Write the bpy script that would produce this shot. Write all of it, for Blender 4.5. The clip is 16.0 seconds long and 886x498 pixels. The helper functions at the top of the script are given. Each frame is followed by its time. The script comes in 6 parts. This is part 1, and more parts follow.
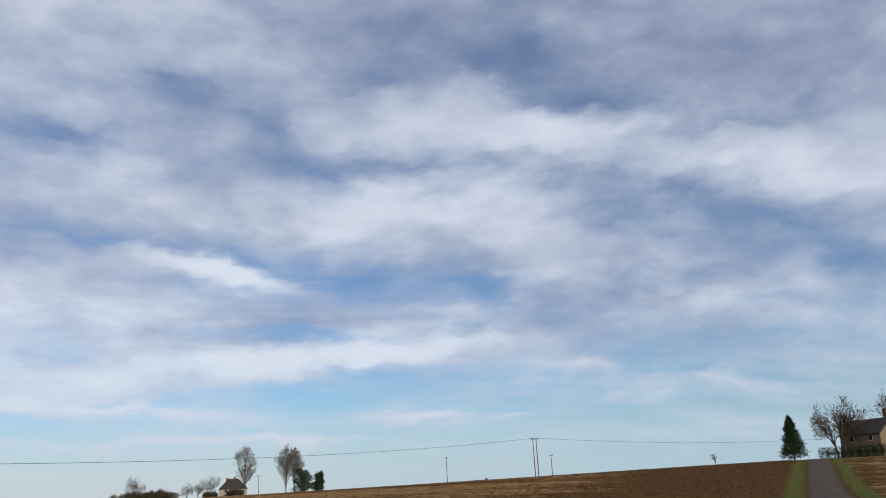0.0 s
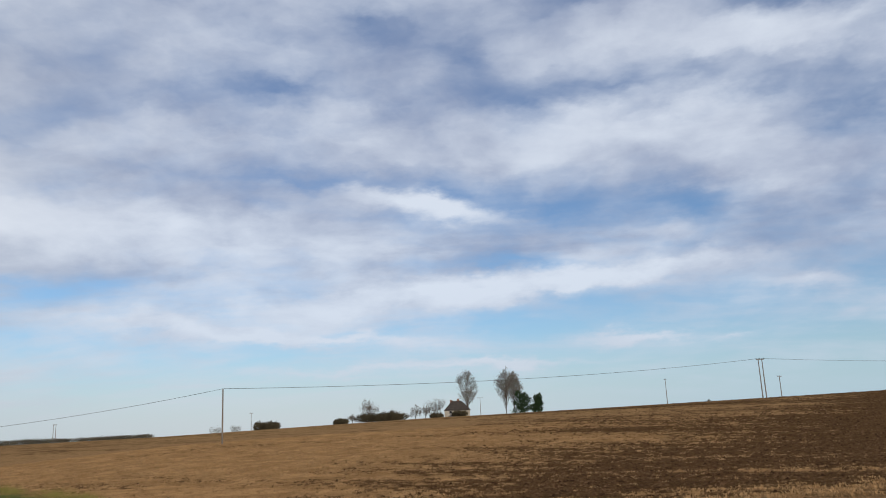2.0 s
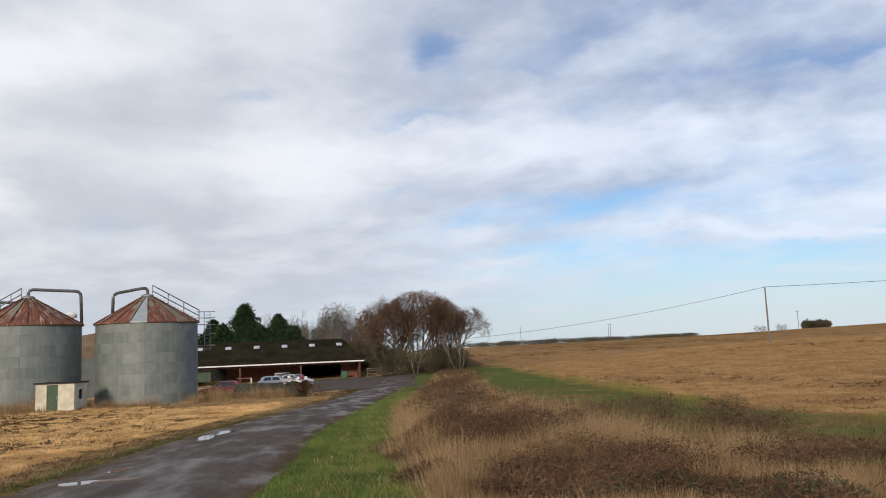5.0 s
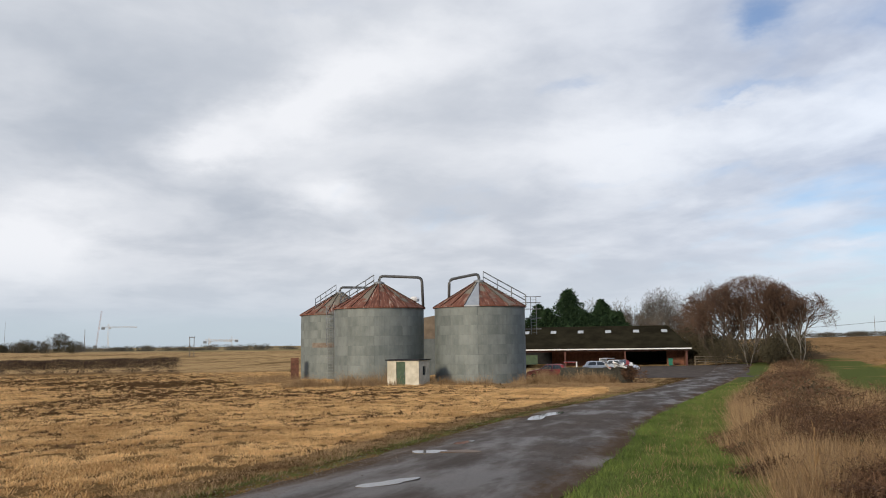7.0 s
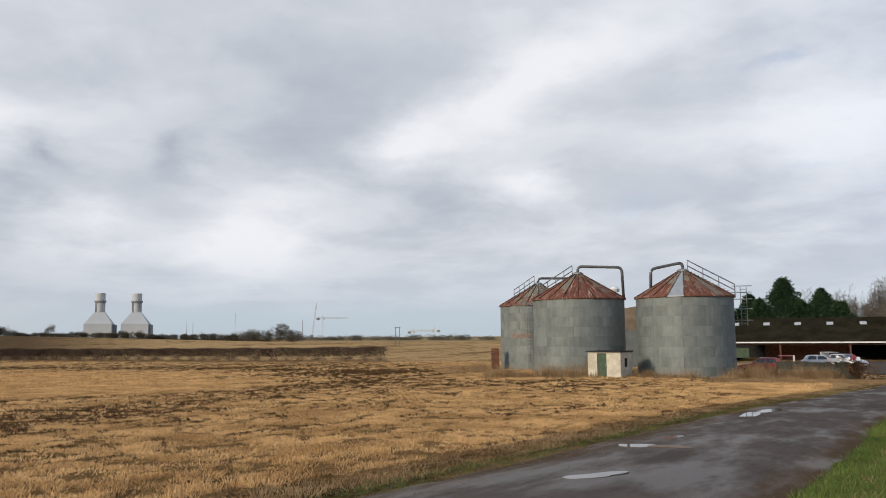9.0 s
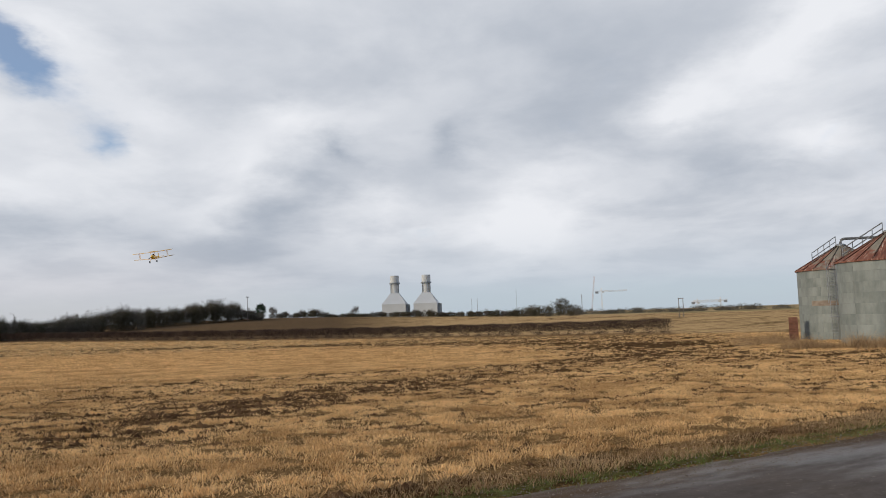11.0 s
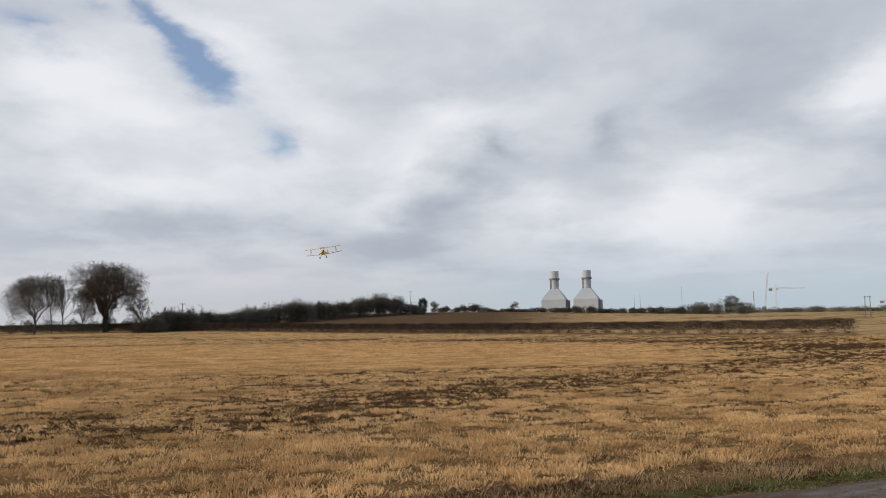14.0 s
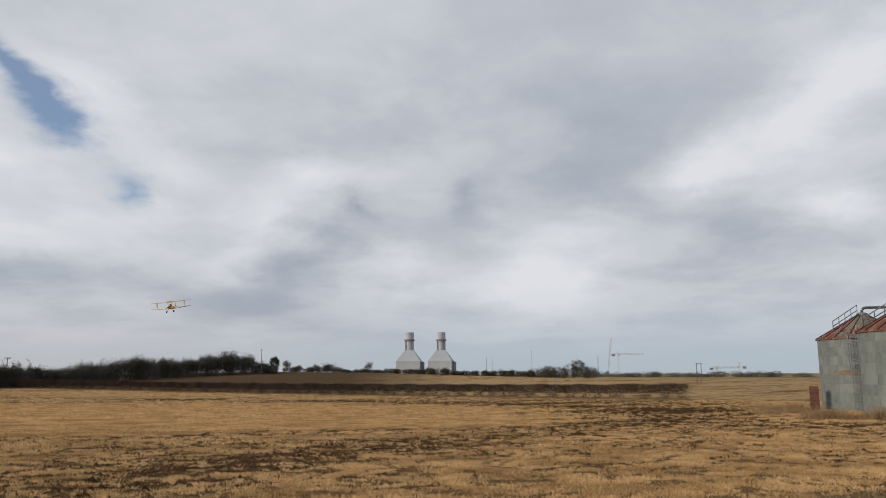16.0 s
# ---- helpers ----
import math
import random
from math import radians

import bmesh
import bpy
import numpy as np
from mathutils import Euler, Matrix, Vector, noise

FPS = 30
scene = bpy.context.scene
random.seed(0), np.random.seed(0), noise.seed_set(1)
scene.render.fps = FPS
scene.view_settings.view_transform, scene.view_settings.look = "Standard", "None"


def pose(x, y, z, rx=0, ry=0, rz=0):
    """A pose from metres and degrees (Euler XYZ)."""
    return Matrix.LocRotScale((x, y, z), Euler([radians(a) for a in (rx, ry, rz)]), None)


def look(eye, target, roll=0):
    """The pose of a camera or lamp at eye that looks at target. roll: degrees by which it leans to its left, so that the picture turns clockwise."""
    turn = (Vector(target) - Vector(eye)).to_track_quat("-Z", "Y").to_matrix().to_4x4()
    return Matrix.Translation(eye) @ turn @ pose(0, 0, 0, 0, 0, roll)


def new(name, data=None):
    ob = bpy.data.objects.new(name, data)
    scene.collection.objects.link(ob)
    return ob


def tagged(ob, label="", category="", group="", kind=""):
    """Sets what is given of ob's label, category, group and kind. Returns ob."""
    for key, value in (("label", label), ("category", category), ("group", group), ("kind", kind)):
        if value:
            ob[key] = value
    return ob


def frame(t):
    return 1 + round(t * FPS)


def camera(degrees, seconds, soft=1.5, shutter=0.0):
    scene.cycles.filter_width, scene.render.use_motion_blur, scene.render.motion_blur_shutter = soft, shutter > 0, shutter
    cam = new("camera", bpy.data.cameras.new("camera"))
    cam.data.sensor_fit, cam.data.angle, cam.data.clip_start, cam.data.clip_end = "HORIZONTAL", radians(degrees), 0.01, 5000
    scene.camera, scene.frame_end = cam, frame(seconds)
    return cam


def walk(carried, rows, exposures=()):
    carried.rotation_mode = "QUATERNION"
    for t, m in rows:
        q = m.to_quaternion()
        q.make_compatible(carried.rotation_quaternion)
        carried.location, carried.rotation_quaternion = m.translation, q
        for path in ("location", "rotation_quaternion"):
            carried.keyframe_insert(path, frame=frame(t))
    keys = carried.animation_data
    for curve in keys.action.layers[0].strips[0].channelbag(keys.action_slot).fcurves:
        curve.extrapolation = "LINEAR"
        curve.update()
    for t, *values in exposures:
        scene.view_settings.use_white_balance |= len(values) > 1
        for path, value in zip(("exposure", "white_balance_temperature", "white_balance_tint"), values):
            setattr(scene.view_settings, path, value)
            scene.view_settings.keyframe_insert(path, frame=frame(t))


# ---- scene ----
# Winter farmland: a camera held at arm's length turns where it stands, beside a bend of a farm road.
EYE, REACH = 1.6, 0.3
cam = camera(58.15, 16.0, soft=1.0)
ROWS = [
    (0.0, -1.76, 17.19, 2.82),
    (0.5, 1.49, 16.68, 2.88),
    (1.0, 4.10, 16.27, 2.75),
    (1.5, 7.75, 15.19, 2.60),
    (2.0, 13.40, 12.59, 2.55),
    (2.5, 19.10, 10.63, 2.60),
    (3.0, 24.87, 9.66, 2.32),
    (3.5, 31.04, 8.72, 2.26),
    (4.0, 38.13, 7.90, 2.46),
    (4.2, 40.55, 7.82, 2.53),
    (6.3, 65.25, 6.36, 1.31),
    (6.5, 67.03, 6.53, 1.14),
    (7.0, 73.34, 6.71, 0.78),
    (7.5, 78.02, 6.70, 0.47),
    (8.0, 80.39, 6.93, 0.31),
    (8.5, 84.02, 6.73, 0.31),
    (9.0, 87.46, 6.21, 0.42),
    (9.5, 91.67, 5.86, 1.06),
    (10.0, 97.07, 5.56, 1.56),
    (10.2, 99.33, 5.40, 1.70),
    (12.3, 115.89, 4.59, 1.76),
    (12.5, 116.71, 4.73, 1.68),
    (13.0, 118.34, 4.83, 1.50),
    (13.5, 118.96, 4.61, 1.26),
    (14.0, 118.68, 4.76, 1.22),
    (14.5, 117.90, 5.46, 1.10),
    (15.0, 116.47, 6.35, 0.96),
    (15.5, 113.31, 7.47, 0.59),
    (16.0, 108.30, 8.93, 0.33),
]


def held(yaw, pitch, roll):
    a = radians(yaw)
    return pose(-REACH * math.sin(a), REACH * math.cos(a), EYE, 90 + pitch, roll, yaw)


EXPOSURES = [(0.0, -0.25), (1.5, -0.25), (3.0, -0.15), (4.0, -0.02), (6.5, 0.0), (9.0, -0.04), (12.5, -0.09), (14.5, -0.10), (16.0, -0.28)]
walk(cam, [(t, held(yaw, pitch, roll)) for t, yaw, pitch, roll in ROWS], EXPOSURES)


def at(az, d):
    """Plan place at a bearing (degrees, counter-clockwise from +y) and a distance."""
    return (-d * math.sin(radians(az)), d * math.cos(radians(az)))


# ---------------------------------------------------------------- nodes
class Tree:
    """A short way to write node trees."""

    def __init__(self, tree):
        self.t = tree
        tree.nodes.clear()

    def put(self, sock, v):
        if isinstance(v, bpy.types.NodeSocket):
            self.t.links.new(v, sock)
        elif v is not None:
            sock.default_value = v

    def node(self, kind, **ins):
        n = self.t.nodes.new(kind)
        for k, v in ins.items():
            self.put(n.inputs[k.replace("_", " ")], v)
        return n

    def math(self, op, a, b=None, clamp=False):
        n = self.t.nodes.new("ShaderNodeMath")
        n.operation, n.use_clamp = op, clamp
        self.put(n.inputs[0], a)
        self.put(n.inputs[1], b)
        return n.outputs[0]

    def vmath(self, op, a, b=None):
        n = self.t.nodes.new("ShaderNodeVectorMath")
        n.operation = op
        self.put(n.inputs[0], a)
        self.put(n.inputs[1], b)
        return n.outputs["Value"] if op in ("DOT_PRODUCT", "LENGTH") else n.outputs[0]

    def noise(self, vec, scale, detail=4.0, rough=0.55, warp=0.0):
        n = self.node("ShaderNodeTexNoise", Vector=vec, Scale=scale, Detail=detail, Roughness=rough, Distortion=warp)
        return n.outputs["Fac"]

    def ramp(self, fac, *stops):
        n = self.t.nodes.new("ShaderNodeValToRGB")
        self.put(n.inputs[0], fac)
        e = n.color_ramp.elements
        while len(e) < len(stops):
            e.new(0.5)
        for el, (p, c) in zip(e, stops):
            el.position = p
            el.color = (c, c, c, 1) if isinstance(c, (int, float)) else (*c, 1)
        return n.outputs[0]

    def step(self, v, lo, hi):
        n = self.t.nodes.new("ShaderNodeMapRange")
        n.interpolation_type = "SMOOTHSTEP"
        self.put(n.inputs[0], v)
        n.inputs[1].default_value, n.inputs[2].default_value = lo, hi
        return n.outputs[0]

    def mix(self, fac, a, b, blend="MIX"):
        n = self.t.nodes.new("ShaderNodeMix")
        n.data_type, n.blend_type = "RGBA", blend
        self.put(n.inputs[0], fac)
        for s, v in ((n.inputs[6], a), (n.inputs[7], b)):
            self.put(s, (*v, 1) if isinstance(v, tuple) and len(v) == 3 else v)
        return n.outputs[2]

    def scaled(self, vec, x, y, z):
        return self.vmath("MULTIPLY", vec, (x, y, z))


# ---------------------------------------------------------------- sky and sun
SUN_AZ, SUN_EL = 216.0, 19.0
world = bpy.data.worlds.new("sky")
scene.world = world
world.use_nodes = True
S = Tree(world.node_tree)
way = S.vmath("NORMALIZE", S.node("ShaderNodeTexCoord").outputs["Generated"])
sep = S.node("ShaderNodeSeparateXYZ", Vector=way)
dx, dy, dz = sep.outputs
up = S.math("MAXIMUM", dz, 0.0)
lift = S.math("ADD", up, 0.17)
flat = S.node("ShaderNodeCombineXYZ", X=S.math("DIVIDE", dx, lift), Y=S.math("DIVIDE", dy, lift)).outputs[0]
nishita = S.t.nodes.new("ShaderNodeTexSky")
nishita.sky_type, nishita.sun_disc = "NISHITA", False
nishita.sun_elevation, nishita.sun_rotation = radians(SUN_EL), radians(-SUN_AZ)
nishita.air_density, nishita.dust_density, nishita.ozone_density = 1.0, 0.6, 1.5
blue = S.vmath("MULTIPLY", nishita.outputs[0], (0.066, 0.098, 0.132))


def cloud(az, el, wide, tall, lean):
    """A soft long form in the sky: its bearing and height, half sizes and lean, in degrees."""
    a, e, r = radians(az), radians(el), radians(lean)
    # side points to growing bearing; lean lifts the far end on that side
    side = Vector((-math.cos(a), -math.sin(a), 0))
    rise = Vector((math.sin(a) * math.sin(e), -math.cos(a) * math.sin(e), math.cos(e)))
    ahead = Vector((-math.sin(a) * math.cos(e), math.cos(a) * math.cos(e), math.sin(e)))
    one, two = side * math.cos(r) + rise * math.sin(r), rise * math.cos(r) - side * math.sin(r)
    third = one.cross(two)
    n = S.t.nodes.new("ShaderNodeMapping")
    n.vector_type = "TEXTURE"
    S.put(n.inputs["Vector"], bent)
    n.inputs["Location"].default_value = ahead
    n.inputs["Rotation"].default_value = Matrix((one, two, third)).transposed().to_euler()
    n.inputs["Scale"].default_value = (2.6 * math.sin(radians(wide)), 2.6 * math.sin(radians(tall)), 1.0)
    g = S.t.nodes.new("ShaderNodeTexGradient")
    g.gradient_type = "QUADRATIC_SPHERE"
    S.put(g.inputs["Vector"], n.outputs[0])
    return g.outputs["Fac"]


def plus(v, forms, weight):
    """v with every form of a list added, at that weight."""
    for f in forms:
        n = S.t.nodes.new("ShaderNodeMath")
        n.operation = "MULTIPLY_ADD"
        S.put(n.inputs[0], cloud(*f))
        n.inputs[1].default_value = weight
        S.put(n.inputs[2], v)
        v = n.outputs[0]
    return v


WIND = radians(101)
wob = S.node("ShaderNodeTexNoise", Vector=S.scaled(way, 1, 1, 2.2), Scale=8.0, Detail=5.0, Roughness=0.6).outputs["Color"]
bent = S.vmath("ADD", way, S.vmath("MULTIPLY", S.vmath("SUBTRACT", wob, (0.5, 0.5, 0.5)), (0.10, 0.10, 0.075)))
drift = S.node("ShaderNodeTexNoise", Vector=flat, Scale=1.1, Detail=2.0).outputs["Color"]
blown = S.vmath("ADD", flat, S.vmath("MULTIPLY", S.vmath("SUBTRACT", drift, (0.5, 0.5, 0.5)), (0.40, 0.40, 0)))
run = S.vmath("DOT_PRODUCT", blown, (-math.sin(WIND), math.cos(WIND), 0))
wide = S.vmath("DOT_PRODUCT", blown, (math.cos(WIND), math.sin(WIND), 0))
streak = S.node("ShaderNodeCombineXYZ", X=S.math("MULTIPLY", run, 0.36), Y=wide).outputs[0]
patch = S.node("ShaderNodeCombineXYZ", X=S.math("MULTIPLY", run, 1.0), Y=wide, Z=3.0).outputs[0]
wisps = S.noise(streak, 2.5, 5.0, 0.52)
fine = S.noise(patch, 6.5, 4.0, 0.56)
lumps = S.noise(patch, 1.7, 3.0, 0.45)
calm = S.math("SUBTRACT", 1.0, S.math("MULTIPLY", S.step(S.math("ADD", S.math("MULTIPLY", dx, -0.86), S.math("MULTIPLY", dy, -0.5)), -0.1, 0.75), 0.72))
puff = S.noise(S.scaled(S.vmath("ADD", way, S.vmath("MULTIPLY", wob, (0.06, 0.06, 0.05))), 1, 1, 2.0), 13.0, 4.0, 0.5)
# cover: broken to the north and clear low down there, closed over the west and south
west = S.step(S.math("ADD", S.math("MULTIPLY", dx, -0.86), S.math("MULTIPLY", dy, -0.5)), -0.1, 0.75)
north = S.math("SUBTRACT", 1.0, west)
low = S.math("SUBTRACT", 1.0, S.step(up, 0.07, 0.22))
HOLES = [(-9.9, 30.3, 3.2, 1.79, 78), (-15.3, 26.5, 4.9, 0.81, 9), (-1.0, 23.2, 8.0, 1.06, 2), (-18.1, 20.1, 6.1, 1.3, 16), (-27.9, 15.9, 5.4, 1.38, 23), (18.7, 28.8, 2.6, 1.38, 12), (10.0, 25.5, 2.9, 1.38, 31), (-6.6, 29.8, 1.7, 0.81, 21), (-5.2, 14.2, 3.3, 1.14, 20), (6.7, 11.3, 6.5, 0.57, 1), (1.4, 29.1, 2.7, 0.89, -13), (-25.1, 23.2, 4.1, 0.57, 10), (50.4, 21.3, 1.9, 1.3, 17), (24.2, 24.4, 5.7, 0.81, 0)]
MORE_HOLES = [(24.4, 17.6, 5.1, 0.57, 4), (13.3, 16.9, 4.9, 0.89, 10), (5.0, 15.4, 3.7, 0.89, 8), (52.1, 16.3, 4.0, 0.41, -4), (62.5, 17.5, 4.7, 0.57, 0), (83.6, 23.1, 2.4, 0.73, -11), (59.5, 11.5, 8.7, 0.57, 2), (50.7, 20.8, 1.8, 0.98, -1), (62.2, 18.2, 4.7, 0.73, -15), (50.2, 16.7, 2.4, 0.65, -1), (49.5, 21.7, 2.2, 1.06, -9), (41.9, 9.9, 4.6, 0.57, 1), (60.7, 13.2, 2.2, 0.49, -9), (146.0, 19.0, 2.2, 1.06, 10), (137.5, 19.3, 3.3, 1.79, 47), (133.8, 16.6, 3.0, 1.3, 30), (129.8, 12.3, 2.0, 1.14, 23), (142.3, 20.5, 1.7, 0.81, 28), (139.4, 20.8, 2.6, 0.6, 42), (135.4, 17.4, 2.4, 0.6, 34)]
BANKS = [(-10.4, 25.6, 6.5, 1.54, 16), (18.8, 20.6, 9.3, 1.38, 2), (-8.7, 18.2, 3.6, 1.79, 16), (22.3, 13.6, 5.6, 1.14, 11), (16.9, 9.2, 10.2, 0.98, -2), (-12.7, 8.2, 1.9, 0.45, 9), (-21.6, 6.5, 5.8, 0.49, 9), (-0.8, 5.5, 3.0, 0.28, 3), (-6.8, 5.5, 1.4, 0.24, 5), (-21.9, 3.2, 3.2, 0.33, 4), (8.7, 4.2, 3.5, 0.28, 2), (21.4, 6.8, 5.5, 0.33, 3), (-29.1, 20.1, 4.8, 1.14, 18), (14.6, 15.7, 4.5, 0.57, 9), (19.7, 4.2, 6.9, 0.37, 0), (-0.9, 10.0, 6.2, 0.37, -5)]
MORE_BANKS = [(30.8, 14.8, 8.8, 1.14, 2), (8.5, 9.5, 16.0, 0.57, -4), (7.9, 4.2, 2.7, 0.24, 3), (-0.9, 5.5, 3.0, 0.24, 4), (29.4, 7.3, 13.0, 0.73, 3), (11.5, 9.5, 10.4, 0.57, -2), (24.7, 7.1, 7.1, 0.37, 4), (46.3, 5.9, 2.2, 0.37, -5), (14.3, 15.8, 4.7, 0.69, 6), (12.9, 4.1, 7.4, 0.33, 1), (47.2, 13.5, 13.4, 2.03, 1), (-2.5, 19.2, 8.0, 1.63, 11), (15.6, 15.7, 4.9, 0.65, 9)]
LIGHTS = [(80.4, 17.8, 10.1, 2.28, -23), (101.2, 6.3, 3.2, 1.79, -38), (81.1, 10.6, 2.9, 0.98, 0), (59.0, 13.9, 8.7, 1.79, -3), (81.5, 11.0, 2.6, 1.06, -2), (84.9, 16.7, 7.3, 1.38, -25), (121.3, 10.8, 3.0, 1.87, -35), (89.4, 13.7, 1.9, 0.89, -7), (110.8, 7.4, 3.6, 1.14, 7), (117.7, 13.9, 3.2, 1.22, -10), (101.5, 7.0, 3.5, 2.28, 12), (139.2, 13.4, 6.3, 1.79, 13), (127.9, 13.7, 4.7, 1.79, 21), (132.9, 18.5, 3.4, 1.63, 36), (140.5, 9.7, 7.3, 1.38, 2), (144.6, 16.1, 3.5, 1.63, 14)]
GREYS = [(82.5, 10.4, 7.8, 1.63, -21), (98.1, 17.4, 8.3, 3.25, -1), (137.3, 6.5, 10.4, 1.38, -1), (93.1, 12.0, 5.2, 2.44, 14), (120.4, 4.3, 7.3, 1.22, 6), (-2.0, 31.8, 10.5, 2.44, 3), (-26.4, 27.8, 8.9, 2.44, 21), (17.1, 27.3, 3.5, 1.63, -3), (14.8, 25.4, 3.6, 2.03, -6), (32.4, 23.0, 7.2, 1.63, 11)]
SMOKE = [(117.7, 8.1, 5.8, 1.54, -36), (114.3, 12.1, 1.4, 0.73, 37), (106.2, 12.6, 2.1, 1.14, -37)]
cover = S.math("ADD", S.math("MULTIPLY", wisps, 0.80), S.math("MULTIPLY", fine, 0.26))
cover = S.math("ADD", cover, S.math("ADD", S.math("MULTIPLY", west, 0.25), 0.085))
cover = S.math("ADD", cover, S.math("MULTIPLY", S.math("SUBTRACT", puff, 0.5), 0.34))
cover = S.math("SUBTRACT", cover, S.math("MULTIPLY", S.math("MULTIPLY", low, north), 0.22))
cover = plus(plus(cover, HOLES, -0.26), MORE_HOLES[:4], -0.22)
cover = plus(plus(cover, MORE_HOLES[4:13], -0.19), MORE_HOLES[13:], -0.40)
cover = plus(plus(cover, BANKS, 0.20), MORE_BANKS, 0.20)
mask = S.math("MULTIPLY", S.math("MULTIPLY", S.step(cover, 0.24, 0.78), S.math("ADD", 0.90, S.math("MULTIPLY", west, 0.10))), S.step(up, 0.005, 0.05))
shade = S.math("MULTIPLY", S.step(S.math("ADD", S.math("MULTIPLY", lumps, 0.80), S.math("MULTIPLY", fine, 0.20)), 0.36, 0.64), S.math("SUBTRACT", 0.46, S.math("MULTIPLY", west, 0.14)))
shade = S.math("ADD", shade, S.math("MULTIPLY", S.math("MULTIPLY", S.math("SUBTRACT", fine, 0.5), 0.34), calm))
shade = S.math("SUBTRACT", shade, S.math("MULTIPLY", S.math("MULTIPLY", S.math("SUBTRACT", puff, 0.5), 0.66), calm))
shade = S.math("ADD", shade, S.math("ADD", 0.06, S.math("MULTIPLY", west, 0.035)))
shade = plus(plus(shade, GREYS, 0.32), LIGHTS, -0.54)
shade = plus(plus(shade, BANKS, -0.28), MORE_BANKS, -0.28)
shade = S.math("MULTIPLY", S.math("MAXIMUM", shade, -0.35), S.math("SUBTRACT", 1.0, S.math("MULTIPLY", S.math("MULTIPLY", low, north), 0.85)))
shade = S.math("MINIMUM", plus(shade, SMOKE, 0.50), 1.0)
shade = S.step(S.math("SUBTRACT", shade, S.math("MULTIPLY", north, 0.06)), -0.55, 1.1)
white = S.mix(shade, S.mix(west, (0.88, 0.95, 1.06), (0.90, 0.915, 0.955)), S.mix(west, (0.215, 0.275, 0.46), (0.385, 0.435, 0.515)))
thin = S.mix(S.math("ADD", S.math("MULTIPLY", west, 0.16), S.math("ADD", 0.06, S.math("MULTIPLY", low, 0.20))), S.mix(S.math("MULTIPLY", S.step(up, 0.12, 0.4), 0.45), blue, (0.20, 0.26, 0.44)), (0.70, 0.80, 0.88))
sky = S.mix(mask, thin, white)
haze = S.math("SUBTRACT", 1.0, S.step(up, 0.0, 0.12))
sky = S.mix(S.math("MULTIPLY", haze, 0.8), sky, S.mix(west, S.mix(S.step(dx, -0.45, 0.35), (0.70, 0.76, 0.82), (0.53, 0.71, 0.84)), S.mix(S.step(S.math("MULTIPLY", dy, -1.0), 0.25, 0.7), (0.53, 0.60, 0.68), (0.62, 0.615, 0.655))))
out = S.node("ShaderNodeOutputWorld")
S.t.links.new(S.node("ShaderNodeBackground", Color=sky, Strength=1.0).outputs[0], out.inputs[0])

sun = new("sun", bpy.data.lights.new("sun", "SUN"))
sun.data.energy, sun.data.angle, sun.data.color = 3.0, radians(9), (1.0, 0.865, 0.67)
sun.matrix_world = look((*at(SUN_AZ, 100 * math.cos(radians(SUN_EL))), 100 * math.sin(radians(SUN_EL))), (0, 0, 0))


# ---------------------------------------------------------------- materials
def material(name, dark, light, scale=2.0, rough=0.85, metal=0.0, bump=0.3, fine=40.0, per_piece=0.0, stretch=(1, 1, 1), spec=0.3, thin=0.0, island=0.0):
    """A surface of two tones, mottled at two scales, with a fine relief."""
    m = bpy.data.materials.new(name)
    m.use_nodes = True
    t = Tree(m.node_tree)
    co = t.scaled(t.node("ShaderNodeTexCoord").outputs["Object"], *stretch)
    if per_piece:
        shift = t.math("MULTIPLY", t.node("ShaderNodeObjectInfo").outputs["Random"], 60.0)
        co = t.vmath("ADD", co, t.node("ShaderNodeCombineXYZ", X=shift, Y=shift, Z=shift).outputs[0])
    big, small = t.noise(co, scale, 4.0, 0.6), t.noise(co, fine, 3.0, 0.6)
    f = t.math("ADD", t.math("MULTIPLY", t.step(big, 0.3, 0.7), 0.7), t.math("MULTIPLY", small, 0.3))
    if per_piece:
        r = t.node("ShaderNodeObjectInfo").outputs["Random"]
        f = t.math("ADD", f, t.math("MULTIPLY", t.math("SUBTRACT", r, 0.5), per_piece), True)
    if island:
        r = t.node("ShaderNodeNewGeometry").outputs["Random Per Island"]
        f = t.math("ADD", f, t.math("MULTIPLY", t.math("SUBTRACT", r, 0.5), island), True)
    col = t.mix(f, dark, light)
    b = t.node("ShaderNodeBsdfPrincipled", Base_Color=col, Roughness=rough, Metallic=metal)
    b.inputs["Specular IOR Level"].default_value = spec
    if bump:
        t.put(b.inputs["Normal"], t.node("ShaderNodeBump", Strength=bump, Distance=0.02, Height=small).outputs[0])
    end = b.outputs[0]
    if thin:
        mixed = t.node("ShaderNodeMixShader", Fac=thin)
        t.put(mixed.inputs[1], end)
        t.put(mixed.inputs[2], t.node("ShaderNodeBsdfTranslucent", Color=col).outputs[0])
        end = mixed.outputs[0]
    t.t.links.new(end, t.node("ShaderNodeOutputMaterial").inputs[0])
    return m


STRAW = material("straw", (0.36, 0.205, 0.083), (0.90, 0.610, 0.300), 0.5, 0.8, bump=0, fine=5, thin=0.30, spec=0.04, island=0.7)
DEADGRASS = material("dead_grass", (0.17, 0.102, 0.052), (0.50, 0.345, 0.19), 0.8, 0.85, bump=0, fine=6, thin=0.3, spec=0.04, island=0.6)
BRAMBLE = material("bramble", (0.05, 0.028, 0.018), (0.19, 0.11, 0.068), 0.9, 0.85, bump=0, fine=8, spec=0.04, island=0.7)
GRASS = material("grass", (0.035, 0.066, 0.015), (0.185, 0.235, 0.06), 0.9, 0.7, bump=0, fine=7, spec=0.04, island=0.6)
